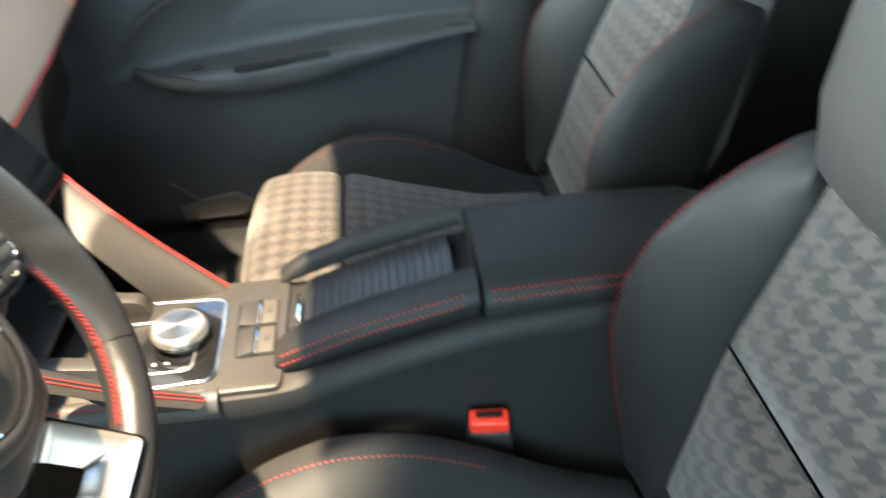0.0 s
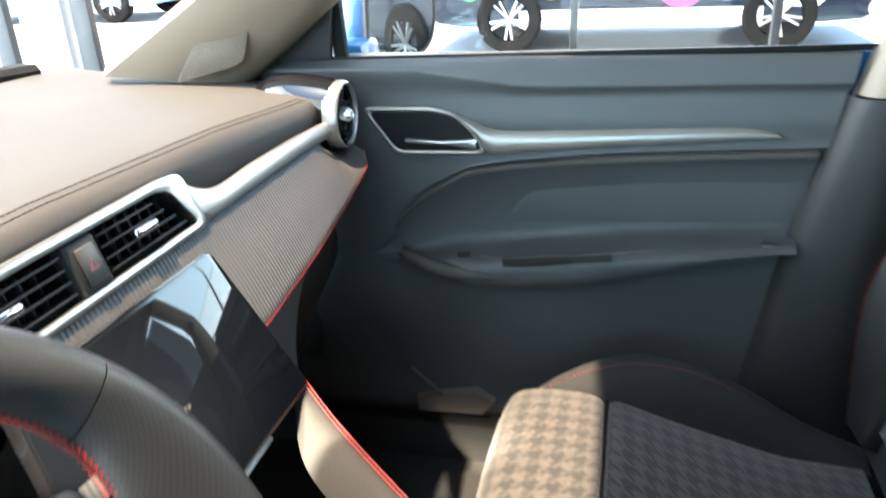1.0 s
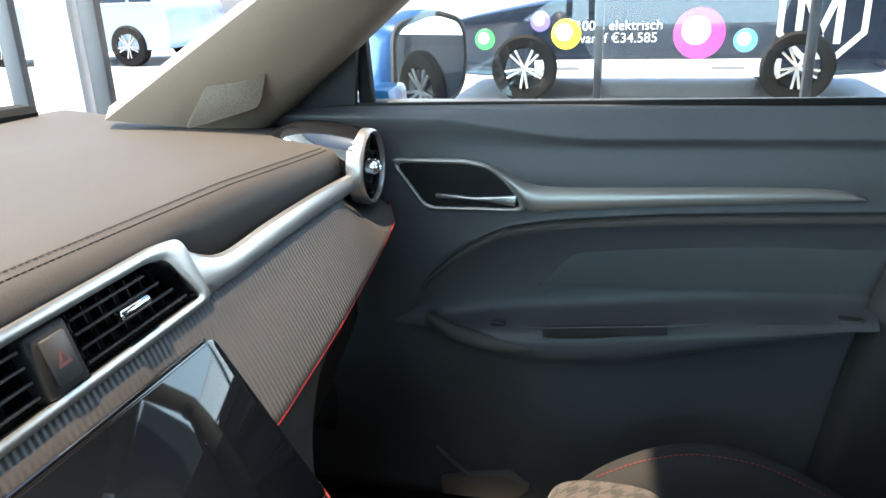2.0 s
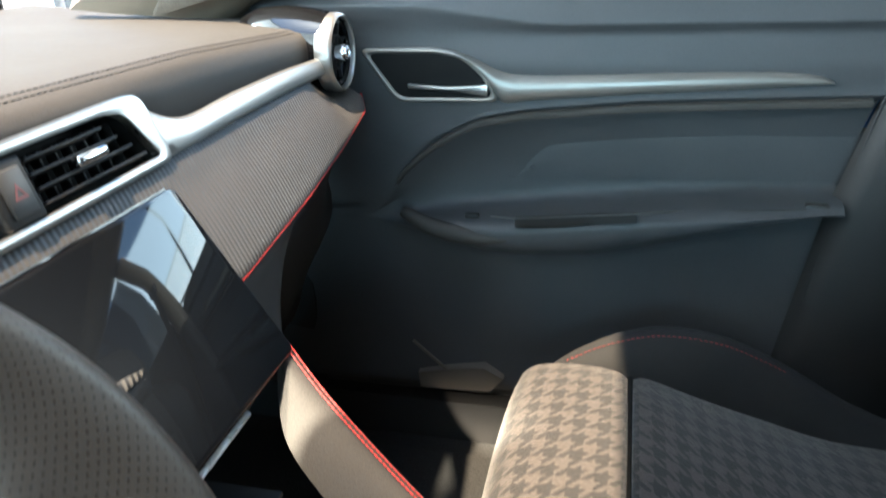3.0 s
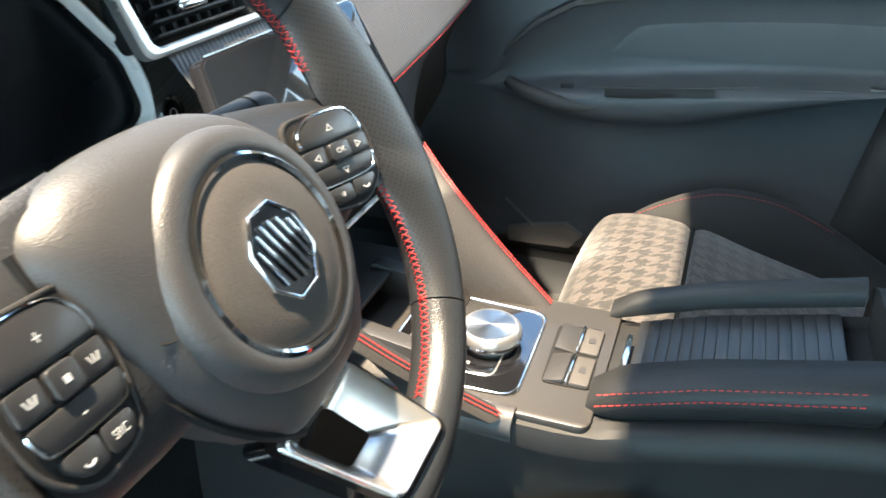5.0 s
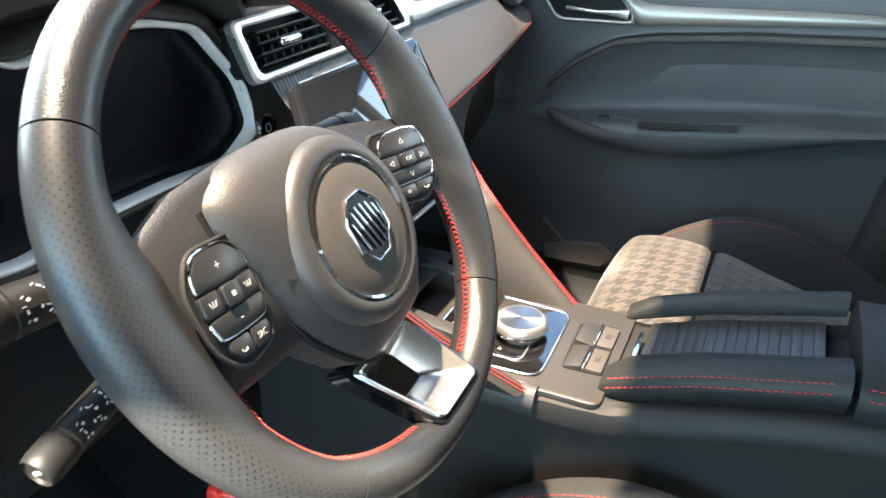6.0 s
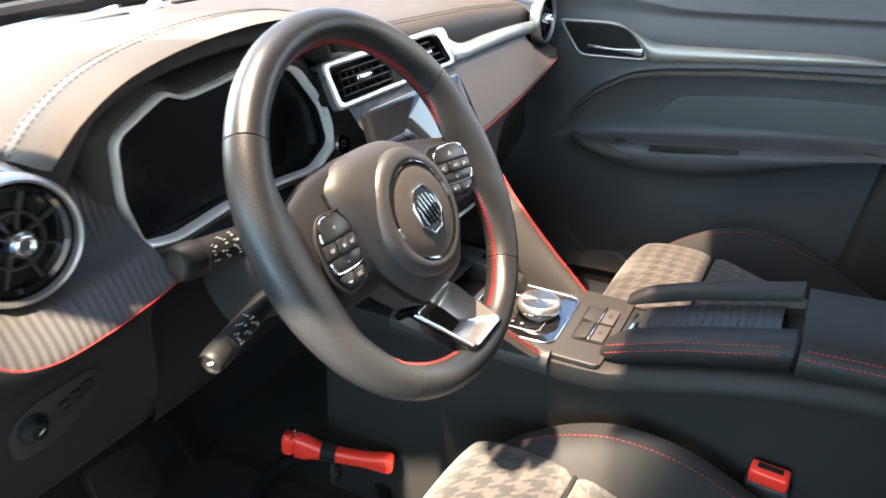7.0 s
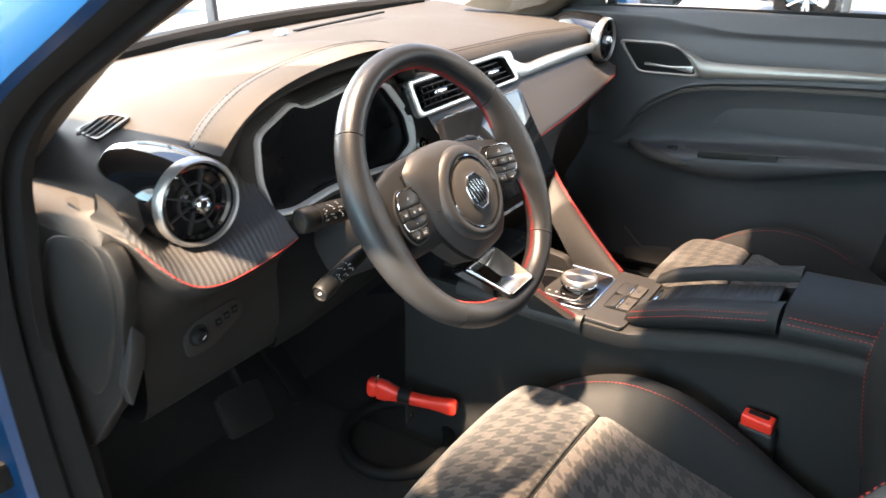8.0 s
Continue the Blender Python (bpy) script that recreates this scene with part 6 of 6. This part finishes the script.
skin = round_poly([(-0.01, 0.34), (-0.02, 0.95), (-0.06, 1.03), (-1.00, 1.05), (-1.08, 0.95), (-1.02, 0.34)], 0.05)
oside = lambda x: om @ Matrix.Translation((x, 0, 0)) @ Matrix(((0, 0, 1, 0), (1, 0, 0, 0), (0, 1, 0, 0), (0, 0, 0, 1)))
part("outer_skin", solid(skin, 0.05, oside(-0.07), 0.015), BLUE, open_door, "blue outer skin")
part("inner_trim", solid([(y * 0.96 - 0.02, 0.7 + (z - 0.7) * 0.95) for y, z in skin], 0.05, oside(-0.018), 0.02), HARD, open_door, "black inner trim")
dp = part("window_pane", solid([(-0.10, 1.05), (-0.42, 1.38), (-1.05, 1.43), (-1.02, 1.05)], 0.004, oside(-0.05)), GLASS, open_door, "clear side window")
dp.visible_shadow = False
part("window_frame", tube([om @ Vector((-0.05, y, z)) for y, z in ((-0.05, 1.04), (-0.40, 1.40), (-1.08, 1.45), (-1.05, 1.04))], 0.016, 10), RUBBER, open_door)
for side in (-1, 1):
    part("sill", loft([[Vector((side * x, y, z)) for x, z in ((0.66, 0.30), (0.68, 0.36), (0.74, 0.37), (0.80, 0.34), (0.82, 0.20), (0.66, 0.20))] for y in (0.75, 0.2, -0.4, -1.0)], True, True), HARD, shell)
part("fender", loft([[Vector((side, y, z)) for y, z in ((0.62, 0.25), (0.60, 0.80), (1.0, 0.97), (1.75, 0.87), (1.78, 0.35), (1.66, 0.50), (1.50, 0.64), (1.22, 0.64), (1.06, 0.50), (1.0, 0.25))] for side in (0.82, 0.86)], True, True), BLUE, shell)
part("fender", loft([[Vector((-side, y, z)) for y, z in ((0.72, 0.25), (0.70, 0.80), (1.0, 0.97), (1.75, 0.87), (1.78, 0.35), (1.66, 0.50), (1.50, 0.64), (1.22, 0.64), (1.06, 0.50), (1.0, 0.25))] for side in (0.82, 0.86)], True, True), BLUE, shell)
part("rear_wall", box(1.4, 0.05, 1.1, Matrix.Translation((0, -1.6, 0.85)), 0.02), DARK, shell)
for side in (-1, 1):
    part("rear_side", box(0.05, 1.0, 0.75, Matrix.Translation((side * 0.74, -1.12, 0.68)), 0.02), HARD, shell)
for side in (-1, 1):
    quarter = [(-1.30, 0.30), (-1.30, 1.02), (-1.6, 1.10), (-2.15, 1.08), (-2.25, 0.85), (-2.22, 0.45), (-2.12, 0.42), (-2.05, 0.58), (-1.87, 0.68), (-1.69, 0.58), (-1.60, 0.36)]
    part("rear_quarter", loft([[Vector((side * x, y, z)) for y, z in quarter] for x in (0.78, 0.86)], True, True), BLUE, shell, "blue rear quarter panel")
    part("rear_door", loft([[Vector((side * x, y, z)) for y, z in ((-0.62, 0.30), (-0.66, 1.04), (-1.28, 1.03), (-1.28, 0.30))] for x in (0.80, 0.84)], True, True), BLUE, shell, "blue rear door")
    # unseen panes; their dark tint is added to dull what the screen reflects
    rp_ob = part("rear_window_pane", loft([[Vector((side * x, y, z)) for y, z in ((-0.66, 1.03), (-0.78, 1.41), (-1.75, 1.42), (-1.72, 1.05))] for x in (0.735, 0.739)], True, True), TINTED, shell, "unseen rear side window, tinted to darken the screen's reflection")
    rp_ob.visible_shadow = False
    part("rear_pillar", loft([[Vector((side * (x - 0.02 * k), y, z)) for k, (y, z) in enumerate(((-2.05, 1.08), (-2.2, 1.06), (-2.22, 1.40), (-1.75, 1.43)))] for x in (0.70, 0.78)], True, True), BLUE, shell, "blue rear pillar")
    for y in (1.36, -1.87):
        wm2 = Matrix.Translation((side * 0.76, y, 0.33)) @ pose(0, 0, 0, 0, 90 * side, 0)
        wh = part("wheel", lathe([(0.205, -0.10), (0.30, -0.105), (0.328, -0.085), (0.330, 0.085), (0.30, 0.105), (0.205, 0.10)], wm2, 40), RUBBER, shell, "black tyre on a silver rim")
        part("wheel_rim", lathe([(0.0, 0.06), (0.05, 0.065), (0.07, 0.05), (0.19, 0.085), (0.21, 0.10), (0.205, -0.08)], wm2, 40), SATIN, wh, "silver rim")
part("tailgate", loft([[Vector((x, y - 0.04 * (1 - (x / 0.8) ** 2), z)) for x in (-0.80, -0.4, 0, 0.4, 0.80)] for y, z in ((-2.24, 0.40), (-2.27, 0.70), (-2.24, 1.02), (-2.22, 1.08))]), BLUE, shell, "blue tailgate")
part("rear_window", loft([[Vector((x, y - 0.03 * (1 - (x / 0.7) ** 2), z)) for x in (-0.70, -0.35, 0, 0.35, 0.70)] for y, z in ((-2.22, 1.08), (-2.20, 1.40))]), PIANO, shell, "dark rear window")
part("front_bumper", loft([[Vector((x, 2.02 - 0.28 * (x / 0.86) ** 2 + dy, z)) for x in (-0.86, -0.6, -0.3, 0, 0.3, 0.6, 0.86)] for dy, z in ((-0.02, 0.72), (0.03, 0.60), (0.04, 0.40), (-0.02, 0.22))]), BLUE, shell, "blue front bumper")
part("firewall", loft([[Vector((x, y, z)) for x in (-0.74, 0, 0.74)] for y, z in ((0.62, 0.30), (0.80, 0.50), (0.86, 0.75), (0.88, 1.0))]), CARPET, shell)
# right inner kick panel
part("kick_panel", box(0.03, 0.5, 0.45, Matrix.Translation((0.70, 0.62, 0.52)), 0.01), HARD, shell)
part("kick_panel", box(0.03, 0.3, 0.35, Matrix.Translation((-0.70, 0.62, 0.50)), 0.01), HARD, shell)

# passenger's belt, hanging along the pillar
belt = thing("seat_belt", "black seat belt hanging along the pillar trim", "seat belt", at=(0.68, -0.60, 1.15))
strap = [(0.0, 0.0, 0.06), (0.0, 0.0, 0.0), (-0.006, -0.004, -0.25), (-0.010, -0.010, -0.55), (-0.004, -0.02, -0.80)]
part("strap", loft([[Vector(p) + Vector((0.0, dy, 0)) for dy in (-0.022, 0.022)] for p in smooth_line(strap, 5)] + [[Vector(p) + Vector((0.0015, dy, 0)) for dy in (-0.022, 0.022)] for p in reversed(smooth_line(strap, 5))]), FABRIC, belt, "woven strap")
part("guide", box(0.02, 0.07, 0.035, Matrix.Translation((0.010, 0.0, 0.06)), 0.008), HARD, belt, "belt guide")

# ---- floor, mats, pedals, horn-red hammer lock ----
floor = part("footwell_floor", box(1.44, 2.6, 0.04, Matrix.Translation((0, -0.6, 0.275)), 0.01), CARPET, shell, "black carpeted floor")
for x0, x1, y0, y1 in ((-0.62, -0.16, -0.02, 0.58), (0.16, 0.62, -0.02, 0.56)):
    mt = part("floor_mat", solid(round_poly([(x0, y0), (x1, y0), (x1 - 0.02, y1), (x0 + 0.02, y1)], 0.04), 0.010, Matrix.Translation((0, 0, 0.2955)), 0.003), mat("grey_mat", (0.016, 0.0158, 0.0156), 0.95, grain=0.7, grain_size=500, bump=1.0), None)
    tagged(mt, "dark grey ribbed floor mat on the carpet", "floor mat", "floor mats")
    part("mat_clip", lathe([(0.0, 0.004), (0.008, 0.004), (0.009, 0.002), (0.013, 0.005), (0.017, 0.004), (0.018, 0.0)], Matrix.Translation((lerp(x0, x1, 0.70), y0 + 0.09, 0.3055)), 28), CHROME, mt)
pedal = thing("pedal", "wide black brake pedal", "pedal")
pm = basis((-0.378, 0.535, 0.405), (1, 0.05, -0.18), (0.10, 0.55, 0.80))
part("pad", solid(round_rect(0.112, 0.088, 0.014), 0.014, pm, 0.003), HARD, pedal)
part("arm", tube([pm @ Vector((0.02, 0.0, 0.0)), (-0.35, 0.66, 0.60), (-0.34, 0.70, 0.75)], 0.010, 8), DARK, pedal)
pedal = thing("pedal", "narrow black accelerator pedal", "pedal")
pm = basis((-0.245, 0.56, 0.41), (1, 0.05, 0), (0, 0.62, 0.78))
part("pad", solid(round_rect(0.05, 0.15, 0.012), 0.014, pm, 0.003), RUBBER, pedal)
part("arm", tube([pm @ Vector((0, 0.05, 0)), (-0.245, 0.70, 0.62)], 0.010, 8), DARK, pedal)

lock = thing("wheel_lock", "red plastic lock bar with black loop in the footwell", "lock bar")
h0, h1 = Vector((-0.212, 0.352, 0.432)), Vector((-0.160, 0.178, 0.415))
w = (h1 - h0).normalized()
L = (h1 - h0).length
side_w = Vector((0, 0, 1)).cross(w).normalized()
up_w = w.cross(side_w)
rings = []
for s, hh, ww, drop in ((0.0, 0.017, 0.010, 0.0), (0.004, 0.020, 0.012, 0.0), (0.014, 0.020, 0.012, 0.0), (0.016, 0.016, 0.011, 0.0), (0.019, 0.016, 0.011, 0.0), (0.021, 0.021, 0.013, 0.0), (0.036, 0.021, 0.013, 0.001), (0.050, 0.016, 0.012, 0.002), (0.064, 0.0125, 0.0115, 0.003), (0.095, 0.0115, 0.0110, 0.003), (0.130, 0.0115, 0.0110, 0.001), (0.150, 0.0135, 0.0115, 0.0), (0.166, 0.0165, 0.012, -0.001), (0.176, 0.0160, 0.0115, -0.001), (0.181, 0.0110, 0.009, -0.001)):
    rings.append([h0 + w * s + up_w * (hh * math.copysign(abs(math.sin(a)) ** 0.6, math.sin(a)) - drop) + side_w * ww * math.copysign(abs(math.cos(a)) ** 0.6, math.cos(a)) for a in (2 * math.pi * k / 20 for k in range(20))])
part("red_bar", loft(rings, True, True), RED_PLASTIC, lock, "bright red plastic bar", 50)
part("pin", tube([h0 + Vector((0.002, -0.022, 0.016)), h0 + Vector((0.002, -0.022, 0.034))], 0.0035, 8), CHROME, lock)
hc = h0.lerp(h1, 0.42)
part("clip", lathe([(0.0135, -0.012), (0.0155, -0.012), (0.0155, 0.012), (0.0135, 0.012)], basis(hc, w.orthogonal(), w.cross(w.orthogonal())), 24), DARK, lock)
tab = part("bracket", box(0.024, 0.006, 0.040, Matrix.Translation(hc + Vector((-0.002, -0.012, -0.033))), 0.002), HARD, lock)
part("eye", lathe([(0.003, 0.0), (0.003, 0.001), (0.006, 0.001), (0.006, 0.0)], Matrix.Translation(hc + Vector((-0.002, -0.0155, -0.038))) @ pose(0, 0, 0, 90), 16), CHROME, tab)
loop = [(-0.200 + 0.098 * math.cos(a), 0.300 + 0.108 * math.sin(a), 0.324 + 0.010 * math.cos(a)) for a in (2 * math.pi * k / 40 for k in range(41))]
part("loop", tube(loop, 0.013, 12), RUBBER, lock, "black rubber loop")
part("stem", tube([(-0.105, 0.285, 0.333), (-0.120, 0.26, 0.370), tuple(h0.lerp(h1, 0.45) + Vector((0, 0, -0.012)))], 0.008, 10), RUBBER, lock)

# ---- showroom and street ----
ground_m = mat("pale_concrete", (0.50, 0.49, 0.47), 0.6, grain=0.15, grain_size=60, bump=0.2, stain=0.12)
ground = link("ground", box(400, 400, 0.1, Matrix.Translation((0, 0, -0.05))), ground_m)
tagged(ground, "pale concrete ground in and outside the showroom", "ground", kind="structure")
indoor = link("floor", box(9.6, 14.5, 0.02, Matrix.Translation((-1.8, -0.75, -0.006))), mat("grey_floor_tile", (0.20, 0.195, 0.19), 0.45, grain=0.1, grain_size=90, bump=0.08, stain=0.15))
tagged(indoor, "grey showroom floor under the car", "floor", kind="structure")
wall_m = mat("white_wall", (0.75, 0.75, 0.74), 0.8, stain=0.05, bump=0.1)
def wall(name, sx, sy, sz, at, label):
    w_ob = link(name, box(sx, sy, sz, Matrix.Translation(at)), wall_m)
    return tagged(w_ob, label, "wall", kind="structure")


wall("wall_south", 11.0, 0.3, 4.2, (-1.5, -8.0, 2.1), "plain white showroom wall")
# unseen ceiling, left open over the car so that sun and sky reach it
bm = bmesh.new()
for x0, x1, y0, y1 in ((-8.0, -1.6, -8.2, 8.2), (2.4, 4.4, -8.2, 8.2), (-1.6, 2.4, -8.2, -1.4), (-1.6, 2.4, 3.4, 8.2)):
    box(x1 - x0, y1 - y0, 0.2, Matrix.Translation(((x0 + x1) / 2, (y0 + y1) / 2, 4.3)), bm=bm)
ceil = link("ceiling", bm, wall_m)
tagged(ceil, "plain pale unseen ceiling with an opening added to let the sun in", "ceiling", kind="structure")
post_m = mat("anthracite_aluminium", (0.035, 0.036, 0.039), 0.5, metal=0.2, stain=0.1)
glz = thing("window_1", "tall glazed showroom front with dark slim posts", "window", kind="structure")
for y in (7.9, 6.3, 4.7, 3.07, 2.56, 1.2, 0.065, -0.77, -2.2, -3.8, -5.4, -7.0):
    part("post", box(0.05, 0.034 if y < 2 else 0.10, 4.2, Matrix.Translation((3.0, y, 2.1)), 0.004), post_m, glz)
part("door_column", box(0.10, 0.26, 4.2, Matrix.Translation((3.0, 2.78, 2.1)), 0.006), mat("pale_aluminium", (0.55, 0.56, 0.57), 0.4, metal=0.3, stain=0.06), glz, "pale wide door column")
for z in (0.06, 4.15):
    part("rail", box(0.08, 15.9, 0.10, Matrix.Translation((3.0, 0, z)), 0.004), post_m, glz)
glz2 = thing("window_2", "tall glazed showroom front with wide grey posts", "window", kind="structure")
for x in (-6.2, -4.6, -3.0, -1.4, 0.2, 1.6):
    part("post", box(0.12, 0.16, 4.2, Matrix.Translation((x, 6.5, 2.1)), 0.004), post_m, glz2)
for z in (0.06, 4.15):
    part("rail", box(9.6, 0.08, 0.10, Matrix.Translation((-1.9, 6.5, z)), 0.004), post_m, glz2)


# unseen walls with a gap between, added to limit light from the west
wall("west_light_block", 0.3, 16.0, 0.7, (-6.6, 0.0, 0.35), "unseen white wall added to cut low light from the west")
wall("west_light_block_upper", 0.3, 16.0, 1.3, (-6.6, 0.0, 3.55), "unseen white wall added to cut high light from the west")
glz3 = thing("unseen_window_band", "unseen posts of an added window band on the driver's side", "window", kind="structure")
for y in (-7.6, -5.6, -3.6, -1.6, 0.4, 2.4, 4.4, 6.3):
    part("post", box(0.10, 0.06, 2.2, Matrix.Translation((-6.6, y, 1.8)), 0.004), post_m, glz3)


def car(name, label, paint, at, turn, lower=None):
    """A parked estate car, seen from its side: body, cabin, windows, wheels."""
    c = thing(name, label, "car", "parked cars", at=at)
    c.rotation_euler = (0, 0, radians(turn))
    side = [(-2.15, 0.42), (-2.22, 0.62), (-2.12, 0.80), (-1.35, 0.95), (-0.72, 1.02), (0.2, 1.03), (1.55, 1.04), (2.05, 1.00), (2.14, 0.72), (2.10, 0.40), (1.72, 0.26), (-1.72, 0.26)]
    prof = smooth_line([(y, 0, z) for y, z in side], 4, True)
    rings = [[Vector((x, p.x * k, 0.62 + (p.z - 0.62) * k2)) for p in prof] for x, k, k2 in ((-0.90, 0.94, 0.86), (-0.905, 0.985, 0.95), (-0.86, 1.0, 1.0), (0.86, 1.0, 1.0), (0.905, 0.985, 0.95), (0.90, 0.94, 0.86))]
    body = part("body", loft(rings, True, True), paint, c, "", 50)
    cab = smooth_line([(y, 0, z) for y, z in ((-0.95, 0.98), (-0.35, 1.32), (0.1, 1.43), (0.9, 1.46), (1.55, 1.40), (2.0, 1.02))], 4)
    part("cabin", loft([[Vector((-0.80, p.x, 0.96)) for p in cab], [Vector((-0.66, p.x, p.z)) for p in cab], [Vector((0.66, p.x, p.z)) for p in cab], [Vector((0.80, p.x, 0.96)) for p in cab]]), paint, c, "", 50)
    for sx in (-1, 1):
        for y0, y1, y2, y3 in ((-0.62, 0.32, 0.32, -0.28), (0.40, 1.28, 1.22, 0.40), (1.34, 1.78, 1.55, 1.30)):
            part("side_window", loft([[Vector((sx * 0.795, y0, 1.035)), Vector((sx * 0.795, y1, 1.035))], [Vector((sx * 0.69, y3, 1.36)), Vector((sx * 0.69, y2, 1.38))]]), PIANO, c)
        part("side_skirt", box(0.02, 2.35, 0.17, Matrix.Translation((sx * 0.905, -0.02, 0.335)), 0.006), lower or paint, c)
        for y in (-1.30, 1.30):
            w_ob = part("tyre", lathe([(0.22, -0.10), (0.31, -0.105), (0.335, -0.08), (0.338, 0.08), (0.31, 0.105), (0.22, 0.10)], Matrix.Translation((sx * 0.84, y, 0.338)) @ pose(0, 0, 0, 0, 90, 0), 40), RUBBER, c)
            part("rim", lathe([(0.225, -0.07), (0.225, 0.09), (0.21, 0.095), (0.20, 0.06), (0.0, 0.045)], Matrix.Translation((sx * 0.84, y, 0.338)) @ pose(0, 0, 0, 0, sx * 90, 0), 40), DARK, w_ob)
            for k in range(10):
                ang = 36 * k + (8 if k % 2 else -8)
                part("spoke", box(0.020, 0.20, 0.025, Matrix.Translation((sx * 0.925, y, 0.338)) @ pose(0, 0, 0, ang, 0, 0) @ Matrix.Translation((0, 0.105, 0)) @ pose(0, 0, 0, 0, 0, sx * -6), 0.004), SATIN, w_ob)
    part("front_lamp", box(0.5, 0.05, 0.10, Matrix.Translation((-0.55, -2.10, 0.74)), 0.02), CHROME, c)
    part("front_lamp", box(0.5, 0.05, 0.10, Matrix.Translation((0.55, -2.10, 0.74)), 0.02), CHROME, c)
    return c


NAVY = mat("dark_navy_paint", (0.006, 0.010, 0.024), 0.2, coat=1.0, stain=0.1)
WHITE = mat("white_paint", (0.78, 0.78, 0.77), 0.3, coat=0.6, stain=0.04)
ad = car("parked_car", "dark navy estate car with white lettering and coloured discs, parked outside", NAVY, (8.4, -0.27, 0.0), 180, WHITE)
# lettering on the street side of the parked car; its own x points away from the showroom
sidem = Matrix.Translation((7.492, 0, 0)) @ Matrix(((0, 0, -1, 0), (-1, 0, 0, 0), (0, 1, 0, 0), (0, 0, 0, 1)))


def on_side(y, z, lift=0.0):
    return sidem @ Matrix.Translation((-y, z, lift))


inv = (Matrix.Translation((8.4, -0.27, 0)) @ pose(0, 0, 0, 0, 0, 180)).inverted()


for text, y, z, size in (("100% elektrisch", 0.10, 0.745, 0.132), ("vanaf \u20ac34.585", 0.10, 0.625, 0.132)):
    ob = letters(text, size, Matrix(), PRINT, None, "lettering", 0.002)
    ob.parent = ad
    ob.matrix_local = inv @ on_side(y, z, 0.004)
for y, z, r, col in ((1.439, 0.632, 0.105, (0.10, 0.55, 0.12)), (0.61, 0.673, 0.15, (0.75, 0.62, 0.05)), (0.87, 0.80, 0.10, (0.25, 0.18, 0.65)), (-0.66, 0.661, 0.24, (0.80, 0.05, 0.45)), (-1.085, 0.592, 0.11, (0.15, 0.45, 0.80))):
    dm2 = mat("disc_colour", col, 0.3, stain=0.1)
    d = part("colour_disc", lathe([(0.0, 0.006), (r * 0.96, 0.006), (r, 0.002)], inv @ on_side(y, z, 0.002), 40), dm2, ad)
    part("disc_middle", lathe([(0.0, 0.002), (r * 0.55, 0.002), (r * 0.56, 0.0)], inv @ on_side(y + r * 0.12, z + r * 0.12, 0.0082), 32), PRINT, d)
oc = [(0.42 * math.cos(radians(22.5 + 45 * k)), 0.42 * math.sin(radians(22.5 + 45 * k))) for k in range(8)]
part("white_octagon", ring_solid(oc, [(x * 0.86, y * 0.86) for x, y in oc], 0.004, inv @ on_side(-1.74, 0.80, 0.002)), PRINT, ad)
for x, w, h, r in ((-0.20, 0.06, 0.5, 0), (-0.08, 0.06, 0.42, 22), (0.04, 0.06, 0.46, -20), (0.14, 0.06, 0.5, 0)):
    part("octagon_bar", box(w, h, 0.004, inv @ on_side(-1.74 - x, 0.80, 0.004) @ pose(0, 0, 0, 0, 0, r)), PRINT, ad)
for x, w in ((0.62, 0.30), (-0.95, 0.30)):
    part("skirt_bar", box(w, 0.03, 0.003, inv @ on_side(x, 0.335, 0.012)), mat("grey_ink", (0.2, 0.2, 0.2), 0.5), ad)
# white wall added out of view, only for the touch screen to reflect
reflect_wall = thing("far_building", "long white wall added out of view to brighten the screen's reflection", "building", "far buildings", at=(20.0, -18.0, 0))
part("wall", box(0.4, 22, 8.0, Matrix.Translation((0, 0, 4.0))), mat("reflector_white", (0.80, 0.80, 0.79), 0.8, stain=0.06), reflect_wall)
part("roof", box(0.9, 22.4, 0.2, Matrix.Translation((0, 0, 8.1)), 0.03), post_m, reflect_wall)
LIGHTBLUE = mat("pale_blue_paint", (0.30, 0.42, 0.55), 0.25, coat=1.0, stain=0.05)
car("parked_car", "pale blue estate car parked beyond the front glazing", LIGHTBLUE, (3.6, 9.4, 0.0), 90)
car("parked_car", "pale blue estate car parked further along the street", LIGHTBLUE, (11.9, 9.55, 0.0), 180)
car("parked_car", "dark estate car parked behind, seen in the door mirror", NAVY, (4.5, -5.4, 0.0), 180)
# rows of buildings far across the street
far_m = mat("pale_render", (0.55, 0.53, 0.50), 0.8, stain=0.1)
for k, (x, y, w, h) in enumerate(((36, 4, 20, 9), (34, 28, 20, 8))):
    b_ob = thing("far_building", "pale low building across the street", "building", "far buildings", at=(x, y, 0))
    part("wall", box(8, w, h, Matrix.Translation((0, 0, h / 2))), far_m, b_ob)
    part("roof", box(8.4, w + 0.4, 0.3, Matrix.Translation((0, 0, h + 0.15)), 0.05), post_m, b_ob)
    for i in range(int(w / 3)):
        for j in range(int(h / 3)):
            part("window", box(0.1, 1.6, 1.4, Matrix.Translation((-4.02, -w / 2 + 1.8 + 3 * i, 1.6 + 3 * j))), PIANO, b_ob)
